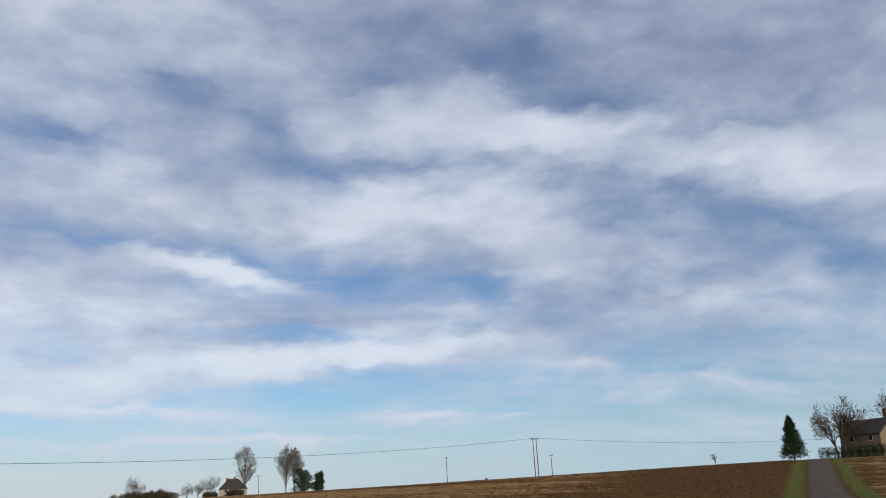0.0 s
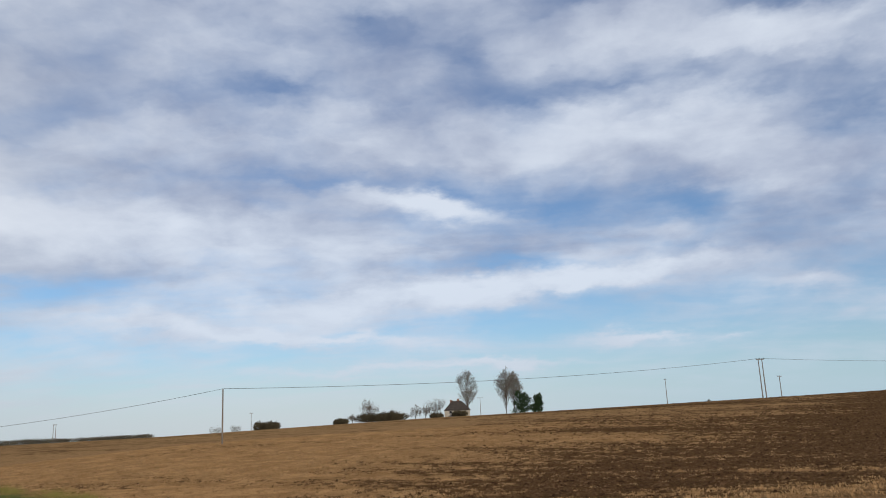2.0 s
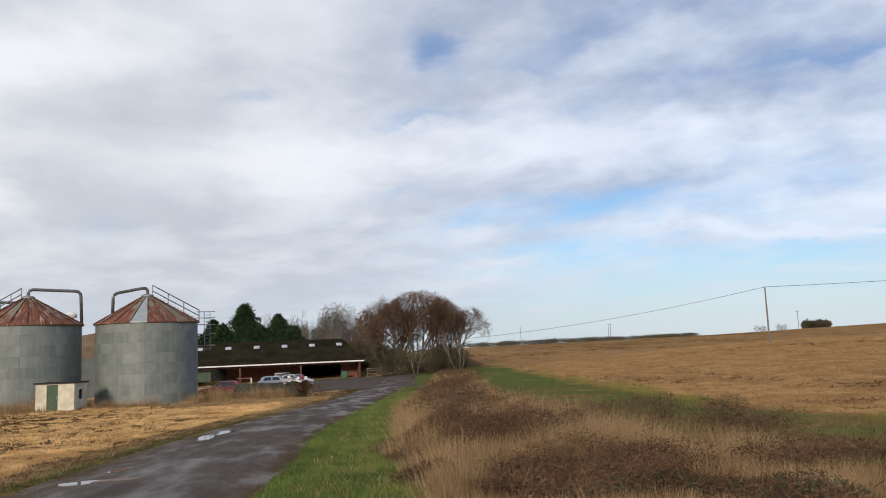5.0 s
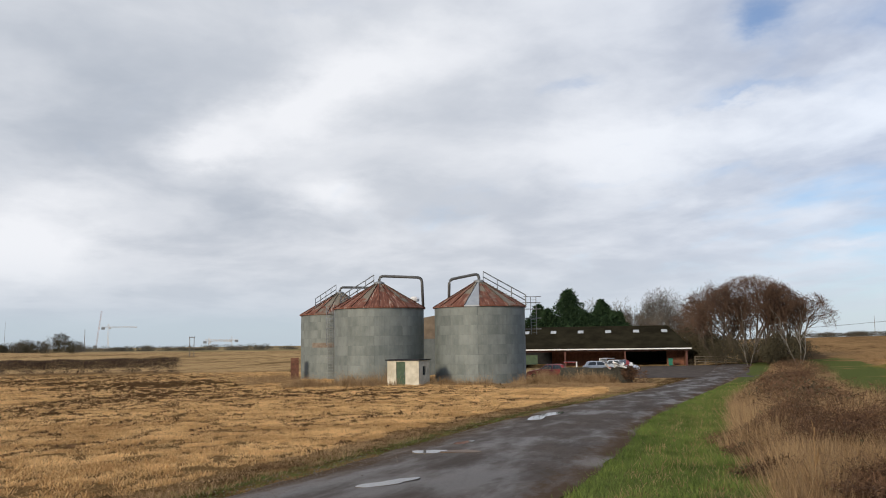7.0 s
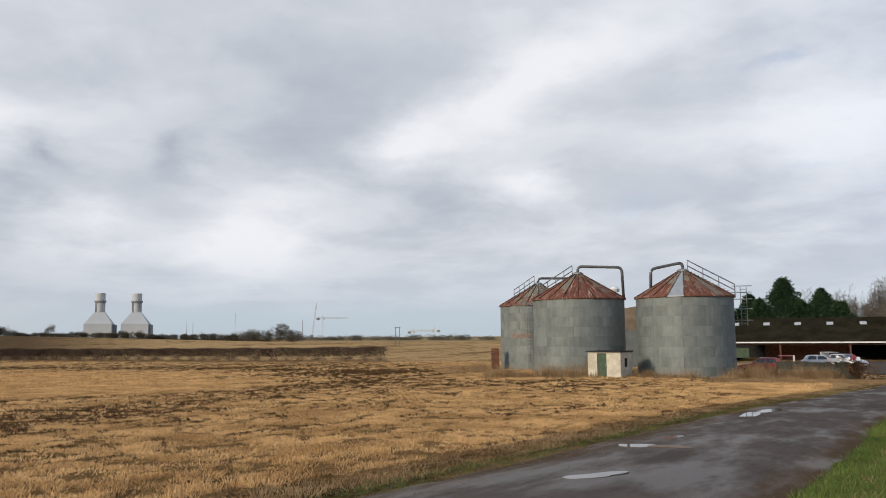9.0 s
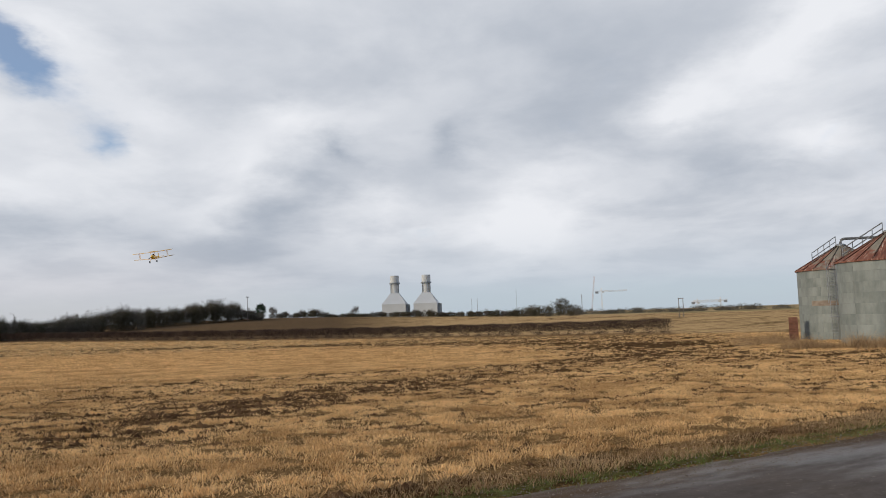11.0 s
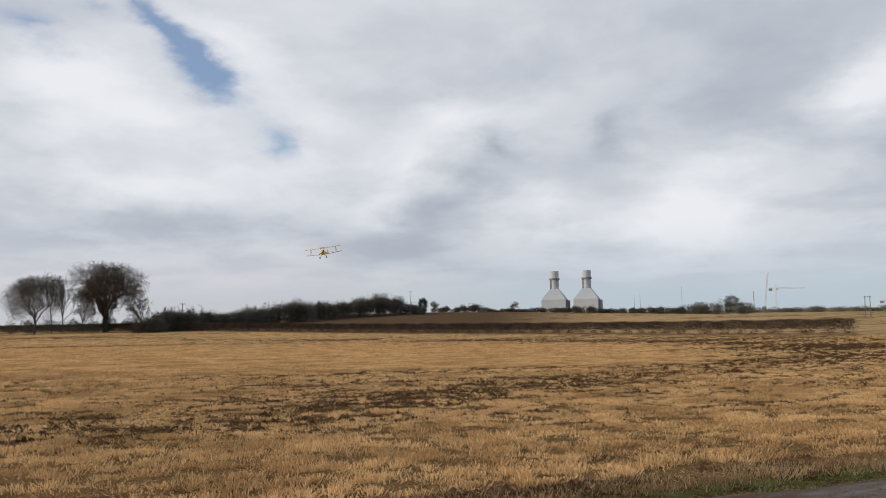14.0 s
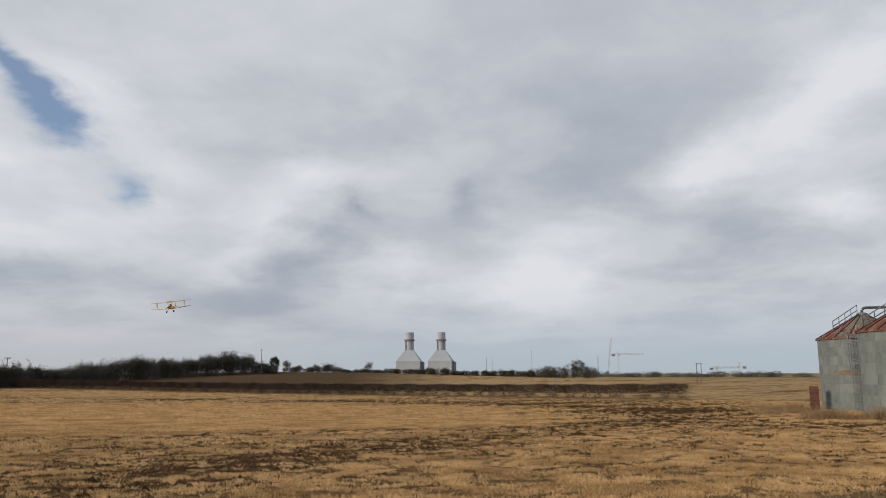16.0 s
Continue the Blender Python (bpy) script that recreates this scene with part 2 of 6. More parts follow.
BARK = material("bark", (0.05, 0.04, 0.032), (0.13, 0.105, 0.085), 1.5, 0.9, spec=0.04)
HEDGEWOOD = material("hedge_wood", (0.045, 0.030, 0.024), (0.10, 0.068, 0.052), 0.5, 0.9, bump=0, spec=0.04)
# paler copy of twig for distant trees: haze put into the colour
HAZETWIG = material("haze_twig", (0.095, 0.082, 0.068), (0.185, 0.16, 0.135), 0.3, 0.9, bump=0, spec=0.04)
TWIG = material("twig", (0.065, 0.047, 0.037), (0.13, 0.098, 0.075), 0.5, 0.9, bump=0, spec=0.04)
REDTWIG = material("red_twig", (0.075, 0.048, 0.036), (0.165, 0.105, 0.076), 0.5, 0.9, bump=0, spec=0.04)
PALEBARK = material("pale_bark", (0.12, 0.105, 0.09), (0.25, 0.225, 0.195), 1.5, 0.85)
NEEDLE = material("needles", (0.012, 0.026, 0.014), (0.045, 0.075, 0.035), 0.7, 0.8, bump=0, spec=0.04)
# greyer, paler scrub for distant growth, with haze put into its colour
HAZESCRUB = material("haze_scrub", (0.07, 0.064, 0.05), (0.15, 0.135, 0.105), 0.2, 0.9, bump=0, spec=0.04)
# scrub colour lifted for the haze over the skyline thickets
SCRUB = material("scrub", (0.04, 0.035, 0.023), (0.105, 0.09, 0.058), 0.35, 0.9, bump=0, spec=0.04)
GALV = material("galvanised_steel", (0.120, 0.134, 0.126), (0.235, 0.252, 0.236), 0.8, 0.62, 0.2, 0.12, 9, 0.05, (1, 1, 0.45))
DARKSTEEL = material("dark_steel", (0.10, 0.115, 0.115), (0.17, 0.185, 0.18), 1, 0.7, 0.3)
STAIN = material("rust_stain", (0.15, 0.11, 0.085), (0.30, 0.25, 0.20), 1.8, 0.8, 0.1)
GALVROOF = material("bright_roof_sheet", (0.27, 0.29, 0.31), (0.40, 0.42, 0.44), 1.2, 0.5, 0.3)
STEEL = material("weathered_steel", (0.16, 0.17, 0.18), (0.32, 0.33, 0.34), 3, 0.6, 0.4)
SPOUTSTEEL = material("dull_spout_steel", (0.055, 0.056, 0.058), (0.15, 0.148, 0.145), 2, 0.6, 0.4)
WHITEBLOCK = material("painted_block", (0.42, 0.37, 0.28), (0.68, 0.62, 0.50), 1.4, 0.9, per_piece=0.3)
GREENDOOR = material("green_paint", (0.035, 0.06, 0.035), (0.07, 0.105, 0.06), 2, 0.6)
# near black, for dark parts and for insides that lie in shade
DARK = material("dark_and_unlit", (0.01, 0.01, 0.012), (0.025, 0.025, 0.028), 2, 0.8)
BRICK = material("brick", (0.11, 0.048, 0.032), (0.23, 0.105, 0.068), 3, 0.9, per_piece=0.4)
ROOFSHEET = material("dark_fibre_cement", (0.013, 0.0115, 0.0075), (0.033, 0.029, 0.018), 0.5, 0.95, per_piece=0.2, spec=0.0)
FASCIA = material("white_fascia", (0.62, 0.6, 0.58), (0.8, 0.79, 0.77), 2, 0.7)
REDBOARD = material("red_brown_paint", (0.07, 0.028, 0.022), (0.14, 0.058, 0.045), 2, 0.7)
SOIL = material("wet_soil", (0.036, 0.020, 0.011), (0.160, 0.092, 0.047), 1.2, 0.9, bump=0, fine=20, spec=0.0, island=0.6)
BROWNLEAF = material("dead_bramble_leaf", (0.042, 0.026, 0.017), (0.165, 0.098, 0.060), 1.2, 0.8, bump=0, fine=9, spec=0.04, island=0.8)
SKYLIGHT = material("rooflight_sheet", (0.30, 0.32, 0.34), (0.5, 0.52, 0.54), 2, 0.4)
CONCRETE = material("concrete", (0.20, 0.20, 0.19), (0.36, 0.35, 0.33), 0.8, 0.9)
DARKWALL = material("stained_concrete", (0.024, 0.023, 0.018), (0.068, 0.063, 0.05), 0.8, 0.9)
POLEWOOD = material("pole_wood", (0.11, 0.09, 0.075), (0.22, 0.19, 0.165), 1.5, 0.9)
CABLE = material("cable", (0.03, 0.03, 0.03), (0.06, 0.06, 0.06), 2, 0.7, bump=0)
PLANT = material("pale_cladding", (0.420, 0.428, 0.428), (0.521, 0.525, 0.521), 0.02, 0.7, bump=0)
PLANTDARK = material("grey_cladding", (0.15, 0.165, 0.18), (0.22, 0.235, 0.25), 0.02, 0.7, bump=0)
CRANEPAINT = material("crane_paint", (0.55, 0.50, 0.46), (0.66, 0.62, 0.58), 0.1, 0.7, bump=0)
CRANERED = material("crane_red", (0.42, 0.30, 0.28), (0.52, 0.40, 0.37), 0.1, 0.7, bump=0)
RENDERED = material("pale_render", (0.30, 0.28, 0.24), (0.44, 0.41, 0.36), 0.6, 0.9)
STONE = material("buff_stone", (0.15, 0.115, 0.075), (0.27, 0.21, 0.145), 1.2, 0.9)
SLATE = material("brown_tiles", (0.028, 0.023, 0.021), (0.065, 0.052, 0.045), 1.2, 0.85)
YELLOW = material("yellow_dope", (0.72, 0.38, 0.012), (0.90, 0.53, 0.03), 0.8, 0.4, bump=0, spec=0.5)
RUBBER = material("rubber", (0.015, 0.015, 0.015), (0.035, 0.035, 0.035), 4, 0.8)
CARRED = material("red_car_paint", (0.20, 0.015, 0.015), (0.30, 0.03, 0.03), 2, 0.3, bump=0, spec=0.6)
CARSILVER = material("silver_car_paint", (0.5, 0.51, 0.53), (0.62, 0.63, 0.65), 2, 0.3, 0.3, bump=0, spec=0.6)
CARGLASS = material("car_glass", (0.02, 0.025, 0.03), (0.05, 0.055, 0.06), 2, 0.1, bump=0, spec=0.6)
TIMBER = material("grey_timber", (0.12, 0.095, 0.07), (0.25, 0.21, 0.165), 2, 0.9)
MUD = material("brown_mud", (0.10, 0.06, 0.035), (0.17, 0.105, 0.06), 2, 0.5)
BROWNSHEET = material("brown_corrugated_sheet", (0.12, 0.09, 0.065), (0.24, 0.185, 0.13), 1, 0.85)
BRAMBLELEAF = material("bramble_leaf", (0.018, 0.024, 0.010), (0.075, 0.075, 0.032), 1.5, 0.6, bump=0, island=0.6)
BROWNSTRAW = material("brown_straw", (0.20, 0.120, 0.057), (0.43, 0.275, 0.140), 0.4, 0.85, bump=0, fine=3, spec=0.04, island=0.3)
TUSSOCK = material("yellow_green_tussock", (0.11, 0.102, 0.03), (0.255, 0.225, 0.072), 0.6, 0.8, bump=0, spec=0.04)
MARGINGRASS = material("margin_grass", (0.052, 0.074, 0.027), (0.165, 0.19, 0.078), 0.4, 0.8, bump=0, fine=3, spec=0.04)

OLIVEGRASS = material("olive_dead_grass", (0.075, 0.062, 0.026), (0.21, 0.165, 0.075), 0.5, 0.85, bump=0, fine=4, spec=0.04)


def rust_material():
    """Red-rusted roof sheet with pale streaks where the coating holds, running down the slope."""
    m = bpy.data.materials.new("rusty_roof_sheet")
    m.use_nodes = True
    t = Tree(m.node_tree)
    info = t.node("ShaderNodeObjectInfo").outputs["Random"]
    co = t.node("ShaderNodeTexCoord").outputs["Object"]
    moved = t.vmath("ADD", co, t.node("ShaderNodeCombineXYZ", X=t.math("MULTIPLY", info, 37.0), Y=t.math("MULTIPLY", info, 11.0)).outputs[0])
    streak = t.noise(t.scaled(moved, 0.45, 3.4, 0.45), 1.9, 6.0, 0.7)
    blot = t.noise(moved, 0.9, 4.0, 0.6)
    red = t.mix(t.step(streak, 0.3, 0.7), (0.075, 0.030, 0.022), (0.24, 0.095, 0.06))
    old = t.mix(streak, (0.12, 0.105, 0.08), (0.24, 0.21, 0.165))
    out_r = t.node("ShaderNodeSeparateXYZ", Vector=co).outputs[0]
    worn = t.math("ADD", t.math("ADD", blot, t.math("MULTIPLY", t.math("SUBTRACT", info, 0.5), 0.45)), t.math("MULTIPLY", t.math("SUBTRACT", 2.4, out_r), 0.07))
    base = t.mix(t.step(worn, 0.50, 0.66), red, old)
    col = t.mix(t.step(streak, 0.56, 0.68), base, (0.42, 0.365, 0.30))
    b = t.node("ShaderNodeBsdfPrincipled", Base_Color=col, Roughness=0.85)
    b.inputs["Specular IOR Level"].default_value = 0.2
    t.t.links.new(b.outputs[0], t.node("ShaderNodeOutputMaterial").inputs[0])
    return m


RUST = rust_material()
GRAVEL = material("gravel", (0.07, 0.055, 0.043), (0.24, 0.20, 0.16), 9, 0.9, bump=0)


# ---------------------------------------------------------------- meshes
class Geo:
    """Collects vertices and faces for one mesh."""

    def __init__(self):
        self.v, self.f = [], []

    def add(self, verts, faces):
        n = len(self.v)
        self.v.extend(verts)
        self.f.extend([tuple(i + n for i in f) for f in faces])
        return self

    def box(self, x0, x1, y0, y1, z0, z1):
        p = [(x, y, z) for z in (z0, z1) for x, y in ((x0, y0), (x1, y0), (x1, y1), (x0, y1))]
        return self.add(p, [(3, 2, 1, 0), (4, 5, 6, 7), (0, 1, 5, 4), (1, 2, 6, 5), (2, 3, 7, 6), (3, 0, 4, 7)])

    def tube(self, points, radii, sides=6, caps=True):
        pts = [Vector(p) for p in points]
        ring = []
        for i, p in enumerate(pts):
            d = (pts[min(i + 1, len(pts) - 1)] - pts[max(i - 1, 0)]).normalized()
            a = d.cross(Vector((0, 0, 1)) if abs(d.z) < 0.9 else Vector((1, 0, 0))).normalized()
            b = d.cross(a)
            r = radii[i] if isinstance(radii, (list, tuple)) else radii
            ring.append([tuple(p + (a * math.cos(k) + b * math.sin(k)) * r) for k in [2 * math.pi * j / sides for j in range(sides)]])
        faces = []
        for i in range(len(pts) - 1):
            for j in range(sides):
                k = (j + 1) % sides
                faces.append((i * sides + j, i * sides + k, (i + 1) * sides + k, (i + 1) * sides + j))
        if caps:
            faces += [tuple(range(sides))[::-1], tuple((len(pts) - 1) * sides + j for j in range(sides))]
        return self.add([q for r in ring for q in r], faces)

    def lathe(self, profile, sides=24):
        """Turns (radius, z) pairs about the z axis."""
        v = [(r * math.cos(2 * math.pi * j / sides), r * math.sin(2 * math.pi * j / sides), z) for r, z in profile for j in range(sides)]
        f = [(i * sides + j, i * sides + (j + 1) % sides, (i + 1) * sides + (j + 1) % sides, (i + 1) * sides + j) for i in range(len(profile) - 1) for j in range(sides)]
        return self.add(v, f)

    def mesh(self, name, mat, smooth=False):
        me = bpy.data.meshes.new(name)
        me.from_pydata([tuple(p) for p in self.v], [], self.f)
        if mat:
            me.materials.append(mat)
        if smooth:
            me.polygons.foreach_set("use_smooth", [True] * len(me.polygons))
        me.update()
        return me


def part(name, geo, mat, parent=None, label="", smooth=False, m=None):
    """One mesh object, under a thing or a part."""
    ob = new(name, geo if isinstance(geo, bpy.types.Mesh) else geo.mesh(name, mat, smooth))
    ob.parent = parent
    if m is not None:
        ob.matrix_basis = m
    return tagged(ob, label)


def thing(name, label, category, m, group="", kind=""):
    ob = new(name)
    ob.matrix_basis = m
    return tagged(ob, label, category, group, kind)


def bulk(name, verts, faces, mat, label, category):
    """Very many small pieces in one mesh, from arrays: faces all have the same number of corners."""
    me = bpy.data.meshes.new(name)
    n, k = faces.shape
    me.vertices.add(len(verts))
    me.vertices.foreach_set("co", np.ascontiguousarray(verts, dtype=np.float32).ravel())
    me.loops.add(n * k)
    me.loops.foreach_set("vertex_index", np.ascontiguousarray(faces, dtype=np.int32).ravel())
    me.polygons.add(n)
    me.polygons.foreach_set("loop_start", np.arange(0, n * k, k, dtype=np.int32))
    me.update(calc_edges=True)
    me.materials.append(mat)
    return tagged(new(name, me), label, category, kind="stuff")


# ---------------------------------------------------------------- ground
# heights of the land, placed to fit the camera's view: bearing, distance, height
VIEW_HEIGHTS = [
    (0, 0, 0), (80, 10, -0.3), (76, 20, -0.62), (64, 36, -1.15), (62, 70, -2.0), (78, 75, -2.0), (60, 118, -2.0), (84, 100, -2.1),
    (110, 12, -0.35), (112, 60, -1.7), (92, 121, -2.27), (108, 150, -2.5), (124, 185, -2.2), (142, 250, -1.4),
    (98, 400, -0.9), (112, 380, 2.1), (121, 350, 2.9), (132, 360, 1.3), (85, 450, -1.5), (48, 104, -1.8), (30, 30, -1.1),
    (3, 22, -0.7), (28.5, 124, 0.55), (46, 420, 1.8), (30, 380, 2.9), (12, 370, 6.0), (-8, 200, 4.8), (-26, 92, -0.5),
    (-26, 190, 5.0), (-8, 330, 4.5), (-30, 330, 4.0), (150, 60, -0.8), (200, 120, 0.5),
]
KNOTS = np.array([(*at(a, d), z) for a, d, z in VIEW_HEIGHTS])


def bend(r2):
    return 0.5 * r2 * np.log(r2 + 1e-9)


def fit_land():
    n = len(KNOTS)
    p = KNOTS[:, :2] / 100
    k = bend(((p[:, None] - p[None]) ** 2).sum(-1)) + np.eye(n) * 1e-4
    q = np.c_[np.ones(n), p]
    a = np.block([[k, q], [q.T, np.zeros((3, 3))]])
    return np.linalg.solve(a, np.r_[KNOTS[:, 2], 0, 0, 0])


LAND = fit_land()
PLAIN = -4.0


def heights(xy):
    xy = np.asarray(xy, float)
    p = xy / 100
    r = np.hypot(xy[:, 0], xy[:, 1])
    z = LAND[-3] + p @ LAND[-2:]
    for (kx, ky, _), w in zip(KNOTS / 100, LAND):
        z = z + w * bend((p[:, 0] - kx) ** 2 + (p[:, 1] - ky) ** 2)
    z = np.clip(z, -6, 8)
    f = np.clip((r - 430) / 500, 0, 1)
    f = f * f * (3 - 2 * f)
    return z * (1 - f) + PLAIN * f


def hz(x, y):
    return float(heights([(x, y)])[0])


def stand(az, d, turn=None, sink=0.0):
    """A pose on the ground; with no turn, facing the middle of the place."""
    x, y = at(az, d)
    return pose(x, y, hz(x, y) - sink, 0, 0, az if turn is None else turn)


ROAD = [(-93, 69), (-86, 63), (-78, 56.5), (-60, 41.1), (-40, 24.4), (-25, 12.5), (-14.8, 5.5), (-8.8, 1.2), (-4, -2.2), (0.5, -2.6), (5, 0.5), (8.5, 6), (14, 20), (41, 82), (84, 170), (104, 212), (150, 300)]


def smooth_line(pts, steps=16):
    p = [Vector(q) for q in pts]
    p = [2 * p[0] - p[1], *p, 2 * p[-1] - p[-2]]
    line = []
    for i in range(1, len(p) - 2):
        for k in range(steps):
            t = k / steps
            line.append(0.5 * ((2 * p[i]) + (p[i + 1] - p[i - 1]) * t + (2 * p[i - 1] - 5 * p[i] + 4 * p[i + 1] - p[i + 2]) * t * t + (3 * p[i] - p[i - 1] - 3 * p[i + 1] + p[i + 2]) * t ** 3))
    return line + [p[-2]]


ROADLINE = smooth_line(ROAD, 20)
ROADXY = np.array([tuple(q) for q in ROADLINE])
EDGE = np.array([(-180, 150), (-120, 107), (-77, 76), (-58, 62), (-33, 42.8), (-15.4, 28.4), (-8.3, 24.8), (-2, 21.8), (12, 24), (30, 66), (60, 128), (92, 192)], float)  # field side of the grass margin


def signed(xy, line):
    """Distance to a line, above zero on its left hand side."""
    xy = np.asarray(xy, float)
    best, sign = np.full(len(xy), 1e9), np.ones(len(xy))
    for a, b in zip(line[:-1], line[1:]):
        ab, ap = b - a, xy - a
        t = np.clip((ap @ ab) / (ab @ ab), 0, 1)
        d = ap - t[:, None] * ab
        dist = np.hypot(d[:, 0], d[:, 1])
        c = ab[0] * ap[:, 1] - ab[1] * ap[:, 0]
        near = dist < best
        best = np.where(near, dist, best)
        sign = np.where(near, np.where(c >= 0, 1.0, -1.0), sign)
    return best * sign


TABLE = np.random.default_rng(77).uniform(0, 1, (128, 128))


def fractal(u, v, octaves=4):
    """Smooth noise in the plan, 0 to 1."""
    total, amp, norm = 0.0, 1.0, 0.0
    for k in range(octaves):
        a, b = u * 2.0 ** k + 17.3 * k, v * 2.0 ** k + 5.1 * k
        i, j = np.floor(a).astype(int), np.floor(b).astype(int)
        f, g = a - i, b - j
        f, g = f * f * (3 - 2 * f), g * g * (3 - 2 * g)
        t = lambda p, q: TABLE[p % 128, q % 128]
        total = total + amp * ((t(i, j) * (1 - f) + t(i + 1, j) * f) * (1 - g) + (t(i, j + 1) * (1 - f) + t(i + 1, j + 1) * f) * g)
        norm += amp
        amp *= 0.55
    return total / norm


ALONG, ACROSS = np.array((-0.81, 0.586)), np.array((-0.586, -0.81))
HEDGE = np.array([at(91.6, 122), at(100, 133), at(108, 150), at(116, 166), at(124, 186), at(133, 222), at(140, 262), at(150, 320)])
# bare soil (+) and clean stubble (-): bearing, distance, half sizes in degrees and as a share of the distance, weight
TRACK = np.array([at(152, 15.5), at(146.7, 15.5), at(133.2, 15.6), at(125.7, 18.9), at(115.9, 25.0), at(108, 32.3), at(102.3, 39.4), at(95, 47), at(89.7, 51.8), at(85, 58)])
TRACKS = [TRACK, np.array([at(133, 23), at(121.8, 36), at(110, 43.6), at(104, 43), at(98, 42)]), np.array([at(92, 27), at(84, 33), at(76, 41)]), np.array([at(150, 240), at(140, 190), at(129.7, 148), at(118, 128), at(109.7, 116), at(98.4, 92), at(88, 80)])]
PATCHES = [(96, 66, 9, 0.40, 0.13), (128, 62, 22, 0.36, -0.24), (90, 14, 14, 0.22, -0.12), (80, 55, 9, 0.20, 0.12), (120, 12, 18, 0.2, -0.05), (64, 56, 6, 0.25, -0.14), (100, 110, 14, 0.10, 0.10), (93, 84, 9, 0.26, 0.15), (141, 32, 10, 0.4, -0.12), (-12, 60, 18, 0.6, 0.26), (-20, 110, 9, 0.7, 0.24), (6, 33, 11, 0.4, 0.20), (25, 90, 14, 0.3, -0.14), (30, 50, 9, 0.3, -0.10), (-22, 150, 6, 0.5, 0.3)]
NORTH_TRACKS = [np.array([at(22, 63), at(11.4, 50.7), at(-4, 46)]), np.array([at(34, 112), at(28.4, 117), at(15, 112), at(0, 104)]), np.array([at(20, 205), at(8, 190), at(-6, 170)]), np.array([at(8, 30), at(0, 32), at(-12, 36)])]


def soil_share(xy):
    """How bare the field is, about 0 to 1."""
    u, v = xy @ ALONG, xy @ ACROSS
    n = 0.30 * fractal(u / 22, v / 2.6 + 3) + 0.28 * fractal(u / 60 + 9, v / 14) + 0.42 * fractal(u / 0.85, v / 0.5, 3)
    r = np.hypot(xy[:, 0], xy[:, 1]) + 1e-6
    az = np.degrees(np.arctan2(-xy[:, 0], xy[:, 1]))
    for a, d, w, s, k in PATCHES:
        n = n + k * np.exp(-((az - a) / w) ** 2 - (np.log(r / d) / s) ** 2)
    # bare strips along wheel tracks, and the cut's own rows
    for k, line in enumerate(TRACKS):
        n = n + (0.12, 0.05, 0.05, 0.10)[k] * np.exp(-((signed(xy, line) / ((0.11, 0.07, 0.05, 0.045)[k] * r)) ** 2))
    for line in NORTH_TRACKS:
        n = n + 0.13 * np.exp(-((signed(xy, line) / (0.028 * r + 0.3)) ** 2))
    wave = np.sin(2 * np.pi * (v / 1.15 + 0.8 * fractal(u / 6 + 31, v / 3, 2)))
    return n + 0.045 * wave * np.clip(1.3 - r / 60, 0, 1) - 0.02


def lush(xy):
    """How green the margin is: a full sward towards the willows, thin and broken by dead growth to the east."""
    az = np.degrees(np.arctan2(-xy[:, 0], xy[:, 1]))
    return np.clip(np.interp(az, (0, 16, 27, 36), (0.25, 0.30, 0.60, 1.0)) + 2.4 * (fractal(xy[:, 0] / 4 + 5, xy[:, 1] / 2.5, 3) - 0.5), 0.05, 1)


